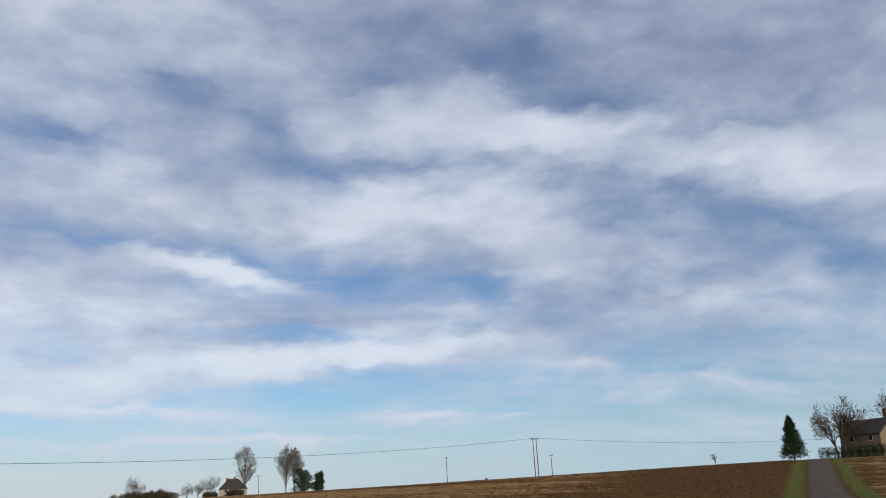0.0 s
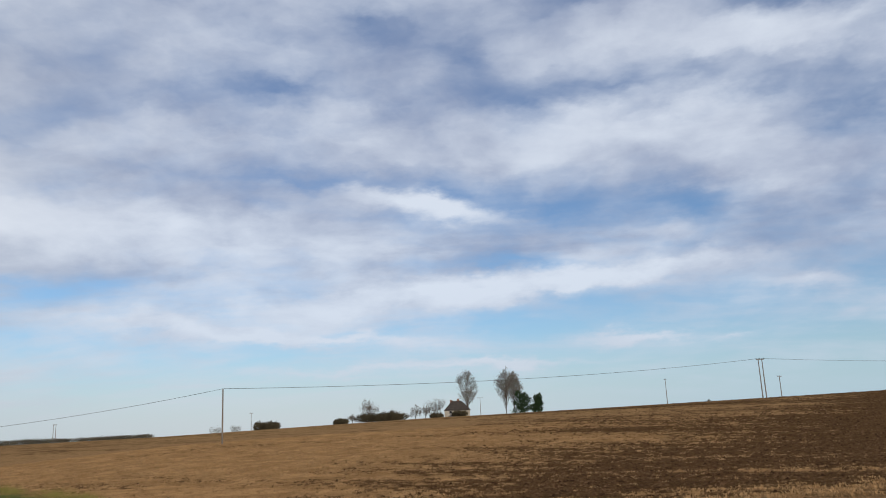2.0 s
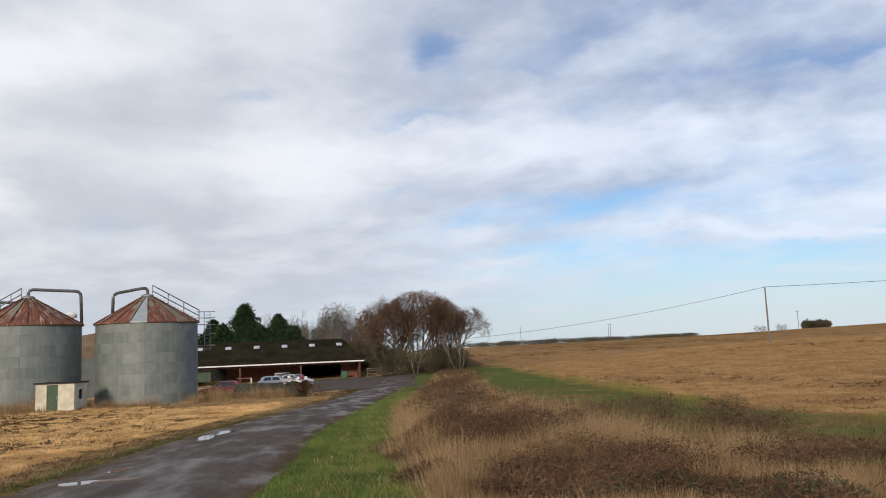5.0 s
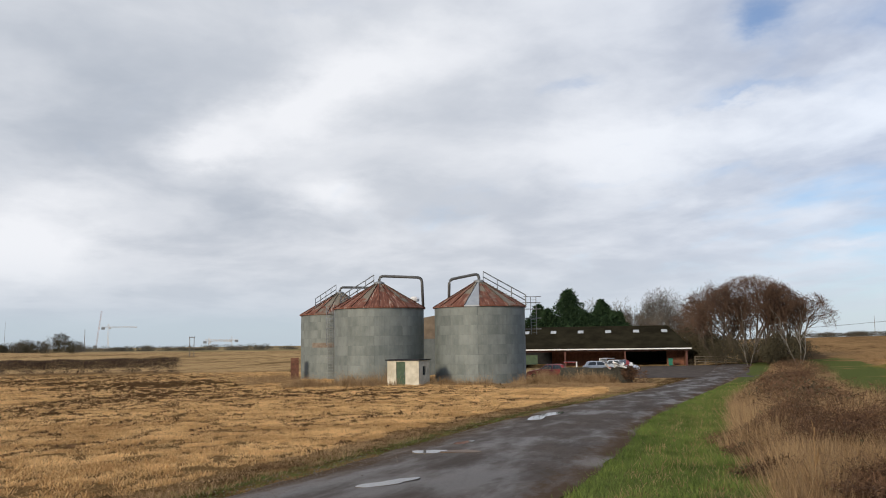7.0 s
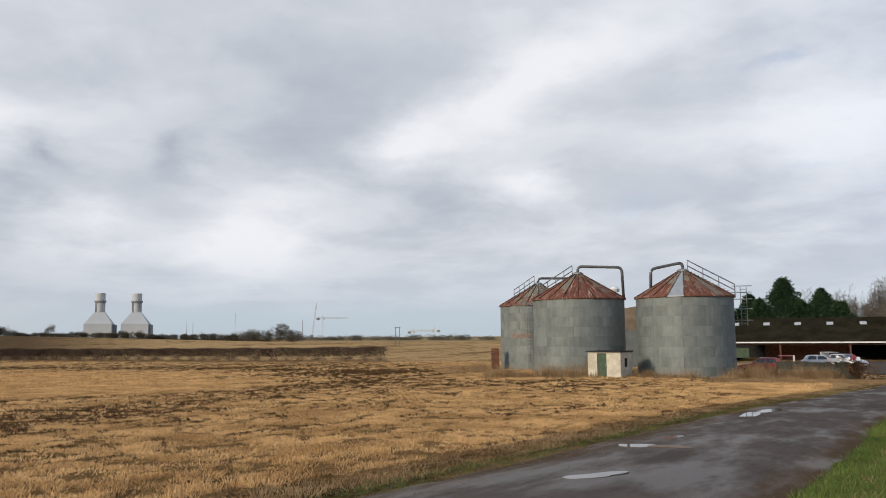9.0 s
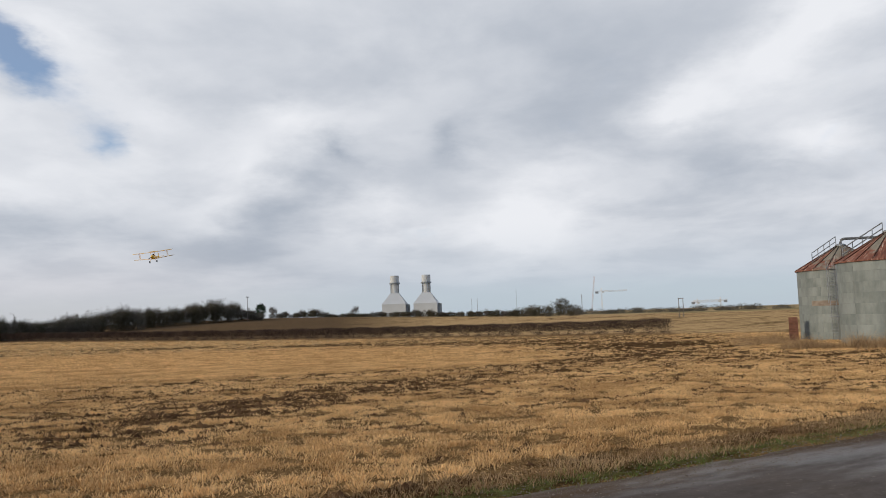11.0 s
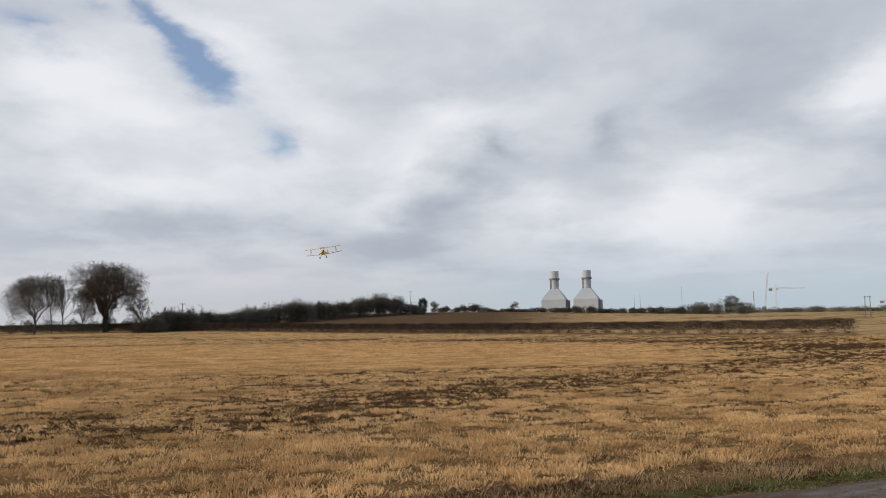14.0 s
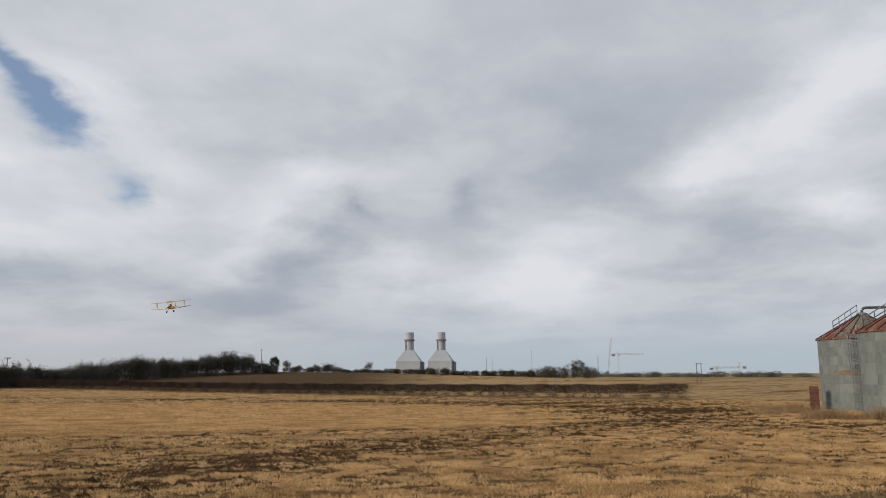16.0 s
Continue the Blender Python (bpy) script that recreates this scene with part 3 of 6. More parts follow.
def ground_sheet():
    az = np.radians(np.r_[np.arange(-46, 160, 0.4), np.arange(160, 314, 3.0)])
    r = np.r_[0.0, 0.5 * 1.0145 ** np.arange(0, 632)]
    n, k = len(az), len(r)
    rr, aa = np.meshgrid(r, az, indexing="ij")
    xy = np.c_[(-rr * np.sin(aa)).ravel(), (rr * np.cos(aa)).ravel()]
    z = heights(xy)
    near = signed(xy, ROADXY)
    edge = signed(xy, EDGE)
    soil = soil_share(xy) + 0.22 * np.exp(-((near + 2.8) / 0.75) ** 2)
    z -= np.clip(1 - (np.abs(near) - 1.2) / 1.2, 0, 1) * 0.10
    field = np.clip((np.abs(near) - 3.0) / 2, 0, 1) * np.clip(1 - (rr.ravel() - 60) / 60, 0, 1)
    z += field * (0.10 * (fractal(xy[:, 0] * 1.7, xy[:, 1] * 1.7, 3) - 0.5) + 0.10 * (0.5 - soil))
    i, j = np.meshgrid(np.arange(k - 1), np.arange(n), indexing="ij")
    j2 = (j + 1) % n
    f = np.stack([i * n + j, (i + 1) * n + j, (i + 1) * n + j2, i * n + j2], -1).reshape(-1, 4)
    ob = bulk("ground", np.c_[xy, z], f, None, "stubble field with dark soil patches and grass margins", "ground")
    ob["kind"] = "structure"
    me = ob.data
    me.polygons.foreach_set("use_smooth", [True] * len(me.polygons))
    # grass: a wide verge to the north of the road, a thin one to the south, and the margin beyond the brambles
    g = np.where((near > 0) | (aa.ravel() < -0.3), np.clip(1.6 - np.abs(np.abs(near) - 3.4) / 1.3, 0, 1), 0.5 * np.clip(1.4 - np.abs(near + 2.5) / 0.5, 0, 1))
    g = np.where(aa.ravel() > 0, g * np.clip(1 - (rr.ravel() - 50) / 40, 0.8, 1), g * np.clip(1 - (rr.ravel() - 40) / 40, 0.62, 1))
    margin = (near > 8.2) & (edge < 0) & (xy[:, 0] > -92) & (xy[:, 0] < 45)
    g = np.where(margin, np.clip(0.95 - np.clip(-edge - 1, -1, 0) * -0.5, 0, 1) * lush(xy), g)
    rough = np.clip((near - 4.2) / 1.0, 0, 1) * (edge < -2) * (g < 0.3)
    hedge = signed(xy, HEDGE)
    bearing = np.degrees(aa).ravel()
    plough = np.clip(-hedge / 6, 0, 1) * np.clip((bearing - 107) / 8, 0, 1) * (bearing < 160)
    far = np.clip((np.hypot(xy[:, 0], xy[:, 1]) - 420) / 60, 0, 1)
    for name, val in (("grass", g), ("far", far), ("north", np.clip(near / 6, 0, 1)), ("soil", soil), ("rough", rough), ("plough", plough), ("close", np.clip((75 - np.hypot(xy[:, 0], xy[:, 1])) / 45, 0, 1))):
        me.attributes.new(name, "FLOAT", "POINT").data.foreach_set("value", val.astype(np.float32))
    return ob


def ground_material():
    m = bpy.data.materials.new("field")
    m.use_nodes = True
    t = Tree(m.node_tree)
    co = t.node("ShaderNodeTexCoord").outputs["Object"]

    def attr(name):
        n = t.t.nodes.new("ShaderNodeAttribute")
        n.attribute_name = name
        return n.outputs["Fac"]

    turn = t.t.nodes.new("ShaderNodeMapping")
    t.put(turn.inputs["Vector"], co)
    turn.inputs["Rotation"].default_value = (0, 0, radians(36))
    rows = turn.outputs[0]
    clod = t.noise(co, 2.6, 5.0, 0.7)
    grit = t.noise(co, 26, 4.0, 0.75)
    lines = t.noise(t.scaled(rows, 0.15, 1.0, 0), 2.2, 4.0, 0.65)
    mottle = t.math("ADD", t.math("MULTIPLY", t.math("SUBTRACT", clod, 0.5), 0.55), t.math("MULTIPLY", t.math("SUBTRACT", lines, 0.5), 0.6))
    share = t.math("ADD", attr("soil"), mottle)
    bare = t.step(share, 0.44, 0.64)
    straw = t.mix(t.step(grit, 0.3, 0.7), (0.20, 0.122, 0.055), (0.66, 0.45, 0.222))
    # shade between the tufts put into the ground's colour, fading away from the camera
    between_rows = t.mix(t.step(grit, 0.35, 0.75), (0.06, 0.032, 0.013), (0.29, 0.165, 0.064))
    straw = t.mix(t.math("MULTIPLY", attr("close"), 0.8), straw, between_rows)
    straw = t.mix(t.math("MULTIPLY", attr("north"), 0.9), straw, t.mix(t.step(grit, 0.3, 0.7), (0.11, 0.06, 0.027), (0.44, 0.265, 0.122)))
    soil = t.mix(t.step(t.math("ADD", t.math("MULTIPLY", grit, 0.5), t.math("MULTIPLY", clod, 0.5)), 0.40, 0.66), (0.016, 0.0085, 0.004), (0.12, 0.064, 0.028))
    field = t.mix(t.math("MULTIPLY", bare, t.math("SUBTRACT", 0.9, t.math("MULTIPLY", attr("north"), 0.1))), straw, soil)
    stripes = t.step(t.math("ADD", lines, t.math("SUBTRACT", attr("soil"), 0.5)), 0.42, 0.62)
    field = t.mix(t.math("MULTIPLY", attr("plough"), 0.85), field, t.mix(stripes, (0.045, 0.030, 0.02), (0.115, 0.075, 0.046)))
    turf = t.mix(t.math("ADD", t.math("MULTIPLY", clod, 0.6), t.math("MULTIPLY", grit, 0.4)), (0.04, 0.056, 0.016), (0.165, 0.185, 0.062))
    field = t.mix(attr("rough"), field, t.mix(clod, (0.05, 0.03, 0.018), (0.2, 0.13, 0.07)))
    g = t.step(t.math("ADD", attr("grass"), t.math("MULTIPLY", t.math("SUBTRACT", clod, 0.5), 0.8)), 0.35, 0.7)
    col = t.mix(g, field, turf)
    away = t.noise(t.scaled(rows, 0.5, 1, 0), 0.012, 2.0)
    col = t.mix(t.math("MULTIPLY", attr("far"), 0.85), col, t.mix(t.step(away, 0.42, 0.6), (0.40, 0.29, 0.165), (0.20, 0.17, 0.085)))
    b = t.node("ShaderNodeBsdfPrincipled", Base_Color=col, Roughness=0.95)
    b.inputs["Specular IOR Level"].default_value = 0.0
    t.put(b.inputs["Normal"], t.node("ShaderNodeBump", Strength=0.9, Distance=0.10, Height=t.math("ADD", clod, t.math("MULTIPLY", grit, 0.5))).outputs[0])
    t.t.links.new(b.outputs[0], t.node("ShaderNodeOutputMaterial").inputs[0])
    return m


ground = ground_sheet()
ground.data.materials.clear()
ground.data.materials.append(ground_material())


def ribbon(line, half, rise, cross=8, wobble=0.0, seed=1):
    """A strip of ground along a line, from -half to half, with an uneven edge."""
    rng = np.random.default_rng(seed)
    p = np.array([tuple(q) for q in line])
    d = np.gradient(p, axis=0)
    d /= np.hypot(d[:, 0], d[:, 1])[:, None]
    nrm = np.c_[-d[:, 1], d[:, 0]]
    u = np.linspace(-1, 1, cross + 1)
    jit = np.cumsum(rng.normal(0, 0.3, (len(p), 2)), axis=0)
    jit = (jit - np.array([np.convolve(jit[:, k], np.ones(25) / 25, "same") for k in (0, 1)]).T) * wobble
    xy = p[:, None] + nrm[:, None] * (u[None, :, None] * half)
    xy[:, 0] += nrm * jit[:, :1]
    xy[:, -1] += nrm * jit[:, 1:]
    flat_xy = xy.reshape(-1, 2)
    z = heights(flat_xy) + rise + 0.06 * (1 - np.tile(u, len(p)) ** 2) - 0.06
    k = cross + 1
    i, j = np.meshgrid(np.arange(len(p) - 1), np.arange(cross), indexing="ij")
    f = np.stack([i * k + j, i * k + j + 1, (i + 1) * k + j + 1, (i + 1) * k + j], -1).reshape(-1, 4)
    return np.c_[flat_xy, z], f


def road_material():
    m = bpy.data.materials.new("wet_worn_asphalt")
    m.use_nodes = True
    t = Tree(m.node_tree)
    co = t.node("ShaderNodeTexCoord").outputs["Object"]
    turn = t.t.nodes.new("ShaderNodeMapping")
    t.put(turn.inputs["Vector"], co)
    turn.inputs["Rotation"].default_value = (0, 0, radians(33))
    rows = turn.outputs[0]
    grit = t.noise(co, 45, 3.0, 0.7)
    stain = t.noise(t.scaled(rows, 0.5, 1, 1), 0.9, 5.0, 0.6)
    dirt = t.noise(co, 0.5, 5.0, 0.65)
    col = t.mix(t.math("ADD", t.math("MULTIPLY", t.step(stain, 0.3, 0.72), 0.65), t.math("MULTIPLY", grit, 0.35)), (0.064, 0.053, 0.046), (0.128, 0.107, 0.093))
    col = t.mix(t.math("MULTIPLY", t.step(dirt, 0.48, 0.68), 0.5), col, (0.105, 0.083, 0.066))
    rut = t.noise(t.scaled(rows, 0.6, 1, 1), 5.0, 5.0, 0.7)
    col = t.mix(t.math("MULTIPLY", t.step(rut, 0.44, 0.68), 0.40), col, (0.050, 0.039, 0.031))
    col = t.mix(t.math("MULTIPLY", t.step(t.noise(co, 13, 3.0, 0.7), 0.60, 0.72), 0.5), col, (0.24, 0.20, 0.16))
    brink = t.t.nodes.new("ShaderNodeAttribute")
    brink.attribute_name = "brink"
    muddy = t.step(t.math("ADD", brink.outputs["Fac"], t.math("MULTIPLY", t.math("SUBTRACT", rut, 0.5), 0.9)), 0.62, 0.92)
    col = t.mix(t.math("MULTIPLY", muddy, 0.9), col, t.mix(grit, (0.03, 0.019, 0.011), (0.13, 0.08, 0.045)))
    damp = t.t.nodes.new("ShaderNodeAttribute")
    damp.attribute_name = "damp"
    wet = t.math("MULTIPLY", t.step(t.noise(t.scaled(rows, 0.3, 1, 1), 0.8, 5.0, 0.6), 0.42, 0.64), damp.outputs["Fac"])
    b = t.node("ShaderNodeBsdfPrincipled", Base_Color=col, Roughness=t.math("SUBTRACT", 0.95, t.math("MULTIPLY", wet, 0.50)))
    t.put(b.inputs["Specular IOR Level"], t.math("ADD", 0.03, t.math("MULTIPLY", wet, 0.20)))
    t.put(b.inputs["Normal"], t.node("ShaderNodeBump", Strength=0.35, Distance=0.012, Height=grit).outputs[0])
    t.t.links.new(b.outputs[0], t.node("ShaderNodeOutputMaterial").inputs[0])
    return m


ASPHALT = road_material()
rv, rf = ribbon(ROADLINE, 2.15, 0.05, 8, 0.16)
road = bulk("road", rv, rf, ASPHALT, "wet worn asphalt farm road with puddles", "road")
road["kind"] = "structure"
road.data.attributes.new("brink", "FLOAT", "POINT").data.foreach_set("value", (np.abs(signed(np.asarray(rv)[:, :2], ROADXY)) / 2.15).astype(np.float32))
road.data.attributes.new("damp", "FLOAT", "POINT").data.foreach_set("value", np.clip((4 - np.asarray(rv)[:, 0]) / 6, 0, 1).astype(np.float32))


def water_material():
    m = bpy.data.materials.new("puddle_water")
    m.use_nodes = True
    t = Tree(m.node_tree)
    b = t.node("ShaderNodeBsdfPrincipled", Base_Color=(0.14, 0.12, 0.10, 1), Roughness=0.03, IOR=1.45)
    b.inputs["Specular IOR Level"].default_value = 0.5
    t.t.links.new(b.outputs[0], t.node("ShaderNodeOutputMaterial").inputs[0])
    return m


WATER = water_material()


def road_top(xy):
    d = np.abs(signed(xy, ROADXY)) / 2.15
    return heights(xy) + 0.05 - 0.06 * np.minimum(d, 1) ** 2


def puddle(az, d, long, wide, turn, seed, mat=None):
    rng = random.Random(seed)
    x, y = at(az, d)
    n = 40
    ph = [rng.uniform(0, 6.3) for _ in range(4)]
    xy = []
    for k in range(n):
        a = 2 * math.pi * k / n
        r = 1 + 0.20 * math.sin(2 * a + ph[0]) + 0.13 * math.sin(3 * a + ph[1]) + 0.06 * math.sin(5 * a + ph[2]) + 0.03 * math.sin(9 * a + ph[3])
        p, q = long / 2 * r * math.cos(a), wide / 2 * r * math.sin(a)
        c, s = math.cos(radians(turn)), math.sin(radians(turn))
        xy.append((x + p * c - q * s, y + p * s + q * c))
    z = road_top(np.array(xy))
    z = 0.15 * z + 0.85 * np.percentile(z, 62) + 0.010
    g = Geo().add([(px - x, py - y, pz) for (px, py), pz in zip(xy, z)] + [(px - x, py - y, pz - 0.10) for (px, py), pz in zip(xy, z)], [tuple(range(n))] + [(k, n + k, n + (k + 1) % n, (k + 1) % n) for k in range(n)])
    ob = part("puddle", g, mat or WATER, m=Matrix.Translation((x, y, 0)))
    return tagged(ob, "still rain puddle on the worn road" if mat is None else "patch of brown mud on the road", "puddle", "puddles")


# ---------------------------------------------------------------- grain silos
def arc_sheet(r, a, h, lap=0.0, thick=0.012, steps=6):
    """A curved wall sheet, bulging outward, centred on +x."""
    g = Geo()
    v = []
    for z in (0, h):
        for rr in (r, r + thick):
            for k in range(steps + 1):
                t = (k / steps - 0.5) * (a + lap)
                v.append((rr * math.cos(t), rr * math.sin(t), z))
    n = steps + 1
    f = []
    for k in range(steps):
        f.append((n + k, n + k + 1, 3 * n + k + 1, 3 * n + k))
        f.append((2 * n + k, 3 * n + k, 3 * n + k + 1, 2 * n + k + 1))
    f += [(0, n, 3 * n, 2 * n), (steps, 2 * n + steps, 3 * n + steps, n + steps)]
    return g.add(v, f)


def silo(name, az, d, label, bright=None, seed=0):
    R, RINGS, H, N, CONE = 4.15, 8, 0.86, 5, 2.3
    top = thing(name, label, "grain silo", stand(az, d), "grain silos")
    part("wall", Geo().lathe([(R - 0.03, -0.3), (R - 0.03, RINGS * H)], 48), DARKSTEEL, top, "inner wall", smooth=True)
    part("base_ring", Geo().lathe([(R + 0.12, -0.3), (R + 0.12, 0.08), (R - 0.1, 0.08)], 48), CONCRETE, top, "concrete base ring")
    step = 2 * math.pi / N
    sheet = arc_sheet(R, step, H - 0.010, -0.005, steps=12).mesh("wall_sheet", GALV)
    rng = random.Random(seed)
    for ring in range(RINGS):
        for k in range(N):
            turn = (k + 0.5 * (ring % 2)) * step + seed
            s = 1 + 0.0012 * ((ring + k) % 2)
            part("wall_sheet", sheet, None, top, m=Matrix.Translation((0, 0, ring * H)) @ Matrix.Rotation(turn, 4, "Z") @ Matrix.Diagonal((s, s, 1, 1)))
    # roof of wedge sheets with standing seams
    M = 20
    wedge = Geo()
    w = math.pi / M
    r0, z0, r1, z1 = R + 0.18, RINGS * H - 0.02, 0.42, RINGS * H + CONE
    wedge.add([(r0 * math.cos(-w), r0 * math.sin(-w), z0), (r0 * math.cos(w), r0 * math.sin(w), z0), (r1 * math.cos(w), r1 * math.sin(w), z1), (r1 * math.cos(-w), r1 * math.sin(-w), z1)], [(0, 1, 2, 3)])
    for s in (-w, w):
        c, n = Vector((math.cos(s), math.sin(s), 0)), Vector((-math.sin(s), math.cos(s), 0)) * 0.025
        lo, hi = c * r0 + Vector((0, 0, z0)), c * r1 + Vector((0, 0, z1))
        u = Vector((0, 0, 0.07))
        wedge.add([tuple(q) for q in (lo - n, lo + n, hi + n, hi - n, lo - n + u, lo + n + u, hi + n + u, hi - n + u)], [(4, 5, 6, 7), (0, 4, 7, 3), (1, 2, 6, 5), (0, 1, 5, 4)])
    wedge.add([(r0 * math.cos(-w), r0 * math.sin(-w), z0), (r0 * math.cos(w), r0 * math.sin(w), z0), (r0 * math.cos(w), r0 * math.sin(w), z0 - 0.1), (r0 * math.cos(-w), r0 * math.sin(-w), z0 - 0.1)], [(0, 3, 2, 1)])
    rusty, shiny = wedge.mesh("roof_sheet", RUST), wedge.mesh("roof_sheet", GALVROOF)
    for k in range(M):
        turn = radians(-90) + (k + 0.5) * 2 * w
        part("roof_sheet", shiny if k == bright else rusty, None, top, "galvanised patch sheet" if k == bright else "", m=Matrix.Rotation(turn, 4, "Z"))
    part("cap", Geo().lathe([(0.5, z1 - 0.02), (0.5, z1 + 0.12), (0.3, z1 + 0.22), (0.0, z1 + 0.26)], 16), STEEL, top)
    return top, RINGS * H, z1


def pipe(top, pts, r=0.13):
    """A bent steel spout with rounded corners."""
    p = [Vector(q) for q in pts]
    line = [p[0]]
    for a, b, c in zip(p[:-2], p[1:-1], p[2:]):
        u, v = (a - b).normalized() * 0.45, (c - b).normalized() * 0.45
        line += [(b + u * (1 - t) ** 2 + v * t ** 2) for t in (0, 0.2, 0.4, 0.6, 0.8, 1)]
    part("spout", Geo().tube(line + [p[-1]], r, 8), SPOUTSTEEL, top, "bent steel grain spout", smooth=True)


def roof_rails(top, lo, hi, deep=0.6, n=5):
    """A stepped roof ladder with two handrails, from the eave up to a small platform at the top."""
    lo, hi = Vector(lo), Vector(hi)
    for y in (-deep / 2, deep / 2):
        o = Vector((0, y, 0))
        for h in (0.45, 0.95):
            part("handrail", Geo().tube([lo + o + Vector((0, 0, h)), hi + o + Vector((0, 0, h))], 0.028, 4), STEEL, top)
        for k in range(n):
            q = lo.lerp(hi, k / (n - 1)) + o
            part("rail_post", Geo().tube([q, q + Vector((0, 0, 0.95))], 0.028, 4), STEEL, top)
    tread = Geo().box(-0.08, 0.08, -deep / 2, deep / 2, 0.03, 0.07).mesh("tread", STEEL)
    for k in range(14):
        part("tread", tread, None, top, m=Matrix.Translation(lo.lerp(hi, k / 13)))


def wall_ladder(top, x, y, z0, z1, wide=0.45, cage=0.0):
    for s in (-wide / 2, wide / 2):
        part("ladder_rail", Geo().tube([(x + s, y, z0), (x + s, y, z1)], 0.03, 4), STEEL, top)
    rung = Geo().tube([(x - wide / 2, y, 0), (x + wide / 2, y, 0)], 0.018, 4).mesh("rung", STEEL)
    for i in range(int((z1 - z0) / 0.3)):
        part("rung", rung, None, top, m=Matrix.Translation((0, 0, z0 + 0.2 + i * 0.3)))
    if cage:
        for z in [z0 + 2.3 + i * 1.0 for i in range(int((z1 - z0 - 2.0) / 1.0))]:
            part("cage_hoop", Geo().tube([(x + cage * math.cos(a), y - 0.1 - cage * 1.2 * math.sin(a), z) for a in [math.pi * j / 8 for j in range(9)]], 0.025, 4), STEEL, top)


s2, eave, apex = silo("grain_silo", 77.85, 75.4, "round corrugated galvanised grain silo with rusty conical roof", None, 0.2)
pipe(s2, [(0, 0, apex), (0, 0, apex + 0.75), (4.0, -0.3, apex + 0.55), (4.1, -0.3, eave + 0.1)])
roof_rails(s2, (-3.6, 0.9, eave + 0.3), (-0.5, 0.2, apex - 0.1))
part("roof_cowl", Geo().lathe([(0.15, 0.0), (0.15, 0.5), (0.45, 0.55), (0.5, 0.8), (0.3, 1.0), (0.0, 1.05)], 12), FASCIA, s2, "white ventilation cowl", m=Matrix.Translation((3.4, 2.4, eave + 0.2)))
s3, eave, apex = silo("grain_silo", 70.7, 74.3, "round galvanised grain silo with rusty roof and one bright sheet", 19, 0.9)
pipe(s3, [(0, 0, apex), (0, 0, apex + 0.8), (-2.75, -0.4, apex + 0.25), (-2.8, -0.4, eave + 0.75)])
roof_rails(s3, (4.3, 0.2, eave + 0.1), (0.4, 0.2, apex + 0.05), n=4)
wall_ladder(s3, 5.0, 0.4, eave - 2.6, eave + 0.9, 0.5)
for z in (eave + 0.9, eave + 0.35, eave - 0.25, eave - 1.1, eave - 2.1):
    part("platform_bar", Geo().tube([(4.1, 0.4, z), (5.7, 0.4, z)], 0.035, 4), STEEL, s3)
s1, eave, apex = silo("grain_silo", 80.65, 88.5, "weathered galvanised grain silo standing behind the others", None, 1.7)
pipe(s1, [(0, 0, apex), (0, 0, apex + 0.7), (3.4, 0.2, apex + 0.65), (4.6, 0.2, apex + 0.55)])
roof_rails(s1, (-2.6, -1.2, eave + 0.75), (-0.4, -0.2, apex))
wall_ladder(s1, -0.95, -4.35, 0.0, eave + 0.4, 0.5, 0.45)
for x in (-1.35, -0.55):
    part("ladder_post", Geo().tube([(x, -4.75, 3.6), (x, -4.75, eave + 0.7)], 0.03, 4), STEEL, s1)
part("rust_band", arc_sheet(4.17, radians(42), 0.5).mesh("rust_band", STAIN), None, s1, "rust-stained wall band", m=Matrix.Translation((0, 0, 3.35)) @ Matrix.Rotation(radians(-112), 4, "Z"))


# ---------------------------------------------------------------- bare trees
def limbs(a, b, c, r0, r1, sides):
    """Many bent tapered tubes at once, each from a by b to c."""
    d = c - a
    d = d / (np.linalg.norm(d, axis=1)[:, None] + 1e-9)
    p = np.cross(d, np.where(np.abs(d[:, 2:]) < 0.9, (0.0, 0.0, 1.0), (1.0, 0.0, 0.0)))
    p /= np.linalg.norm(p, axis=1)[:, None] + 1e-9
    q = np.cross(d, p)
    turn = 2 * np.pi * np.arange(sides) / sides
    ring = p[:, None] * np.cos(turn)[None, :, None] + q[:, None] * np.sin(turn)[None, :, None]
    v = np.stack([x[:, None] + ring * r[:, None, None] for x, r in ((a, r0), (b, (r0 + r1) / 2), (c, r1))], 1)
    base = (np.arange(len(a)) * 3 * sides)[:, None, None]
    k = np.arange(sides)
    k2 = (k + 1) % sides
    f = np.concatenate([np.stack([k, k2, k2 + sides, k + sides], -1), np.stack([k + sides, k2 + sides, k2 + 2 * sides, k + 2 * sides], -1)])
    return v.reshape(-1, 3), (base + f[None]).reshape(-1, 4)


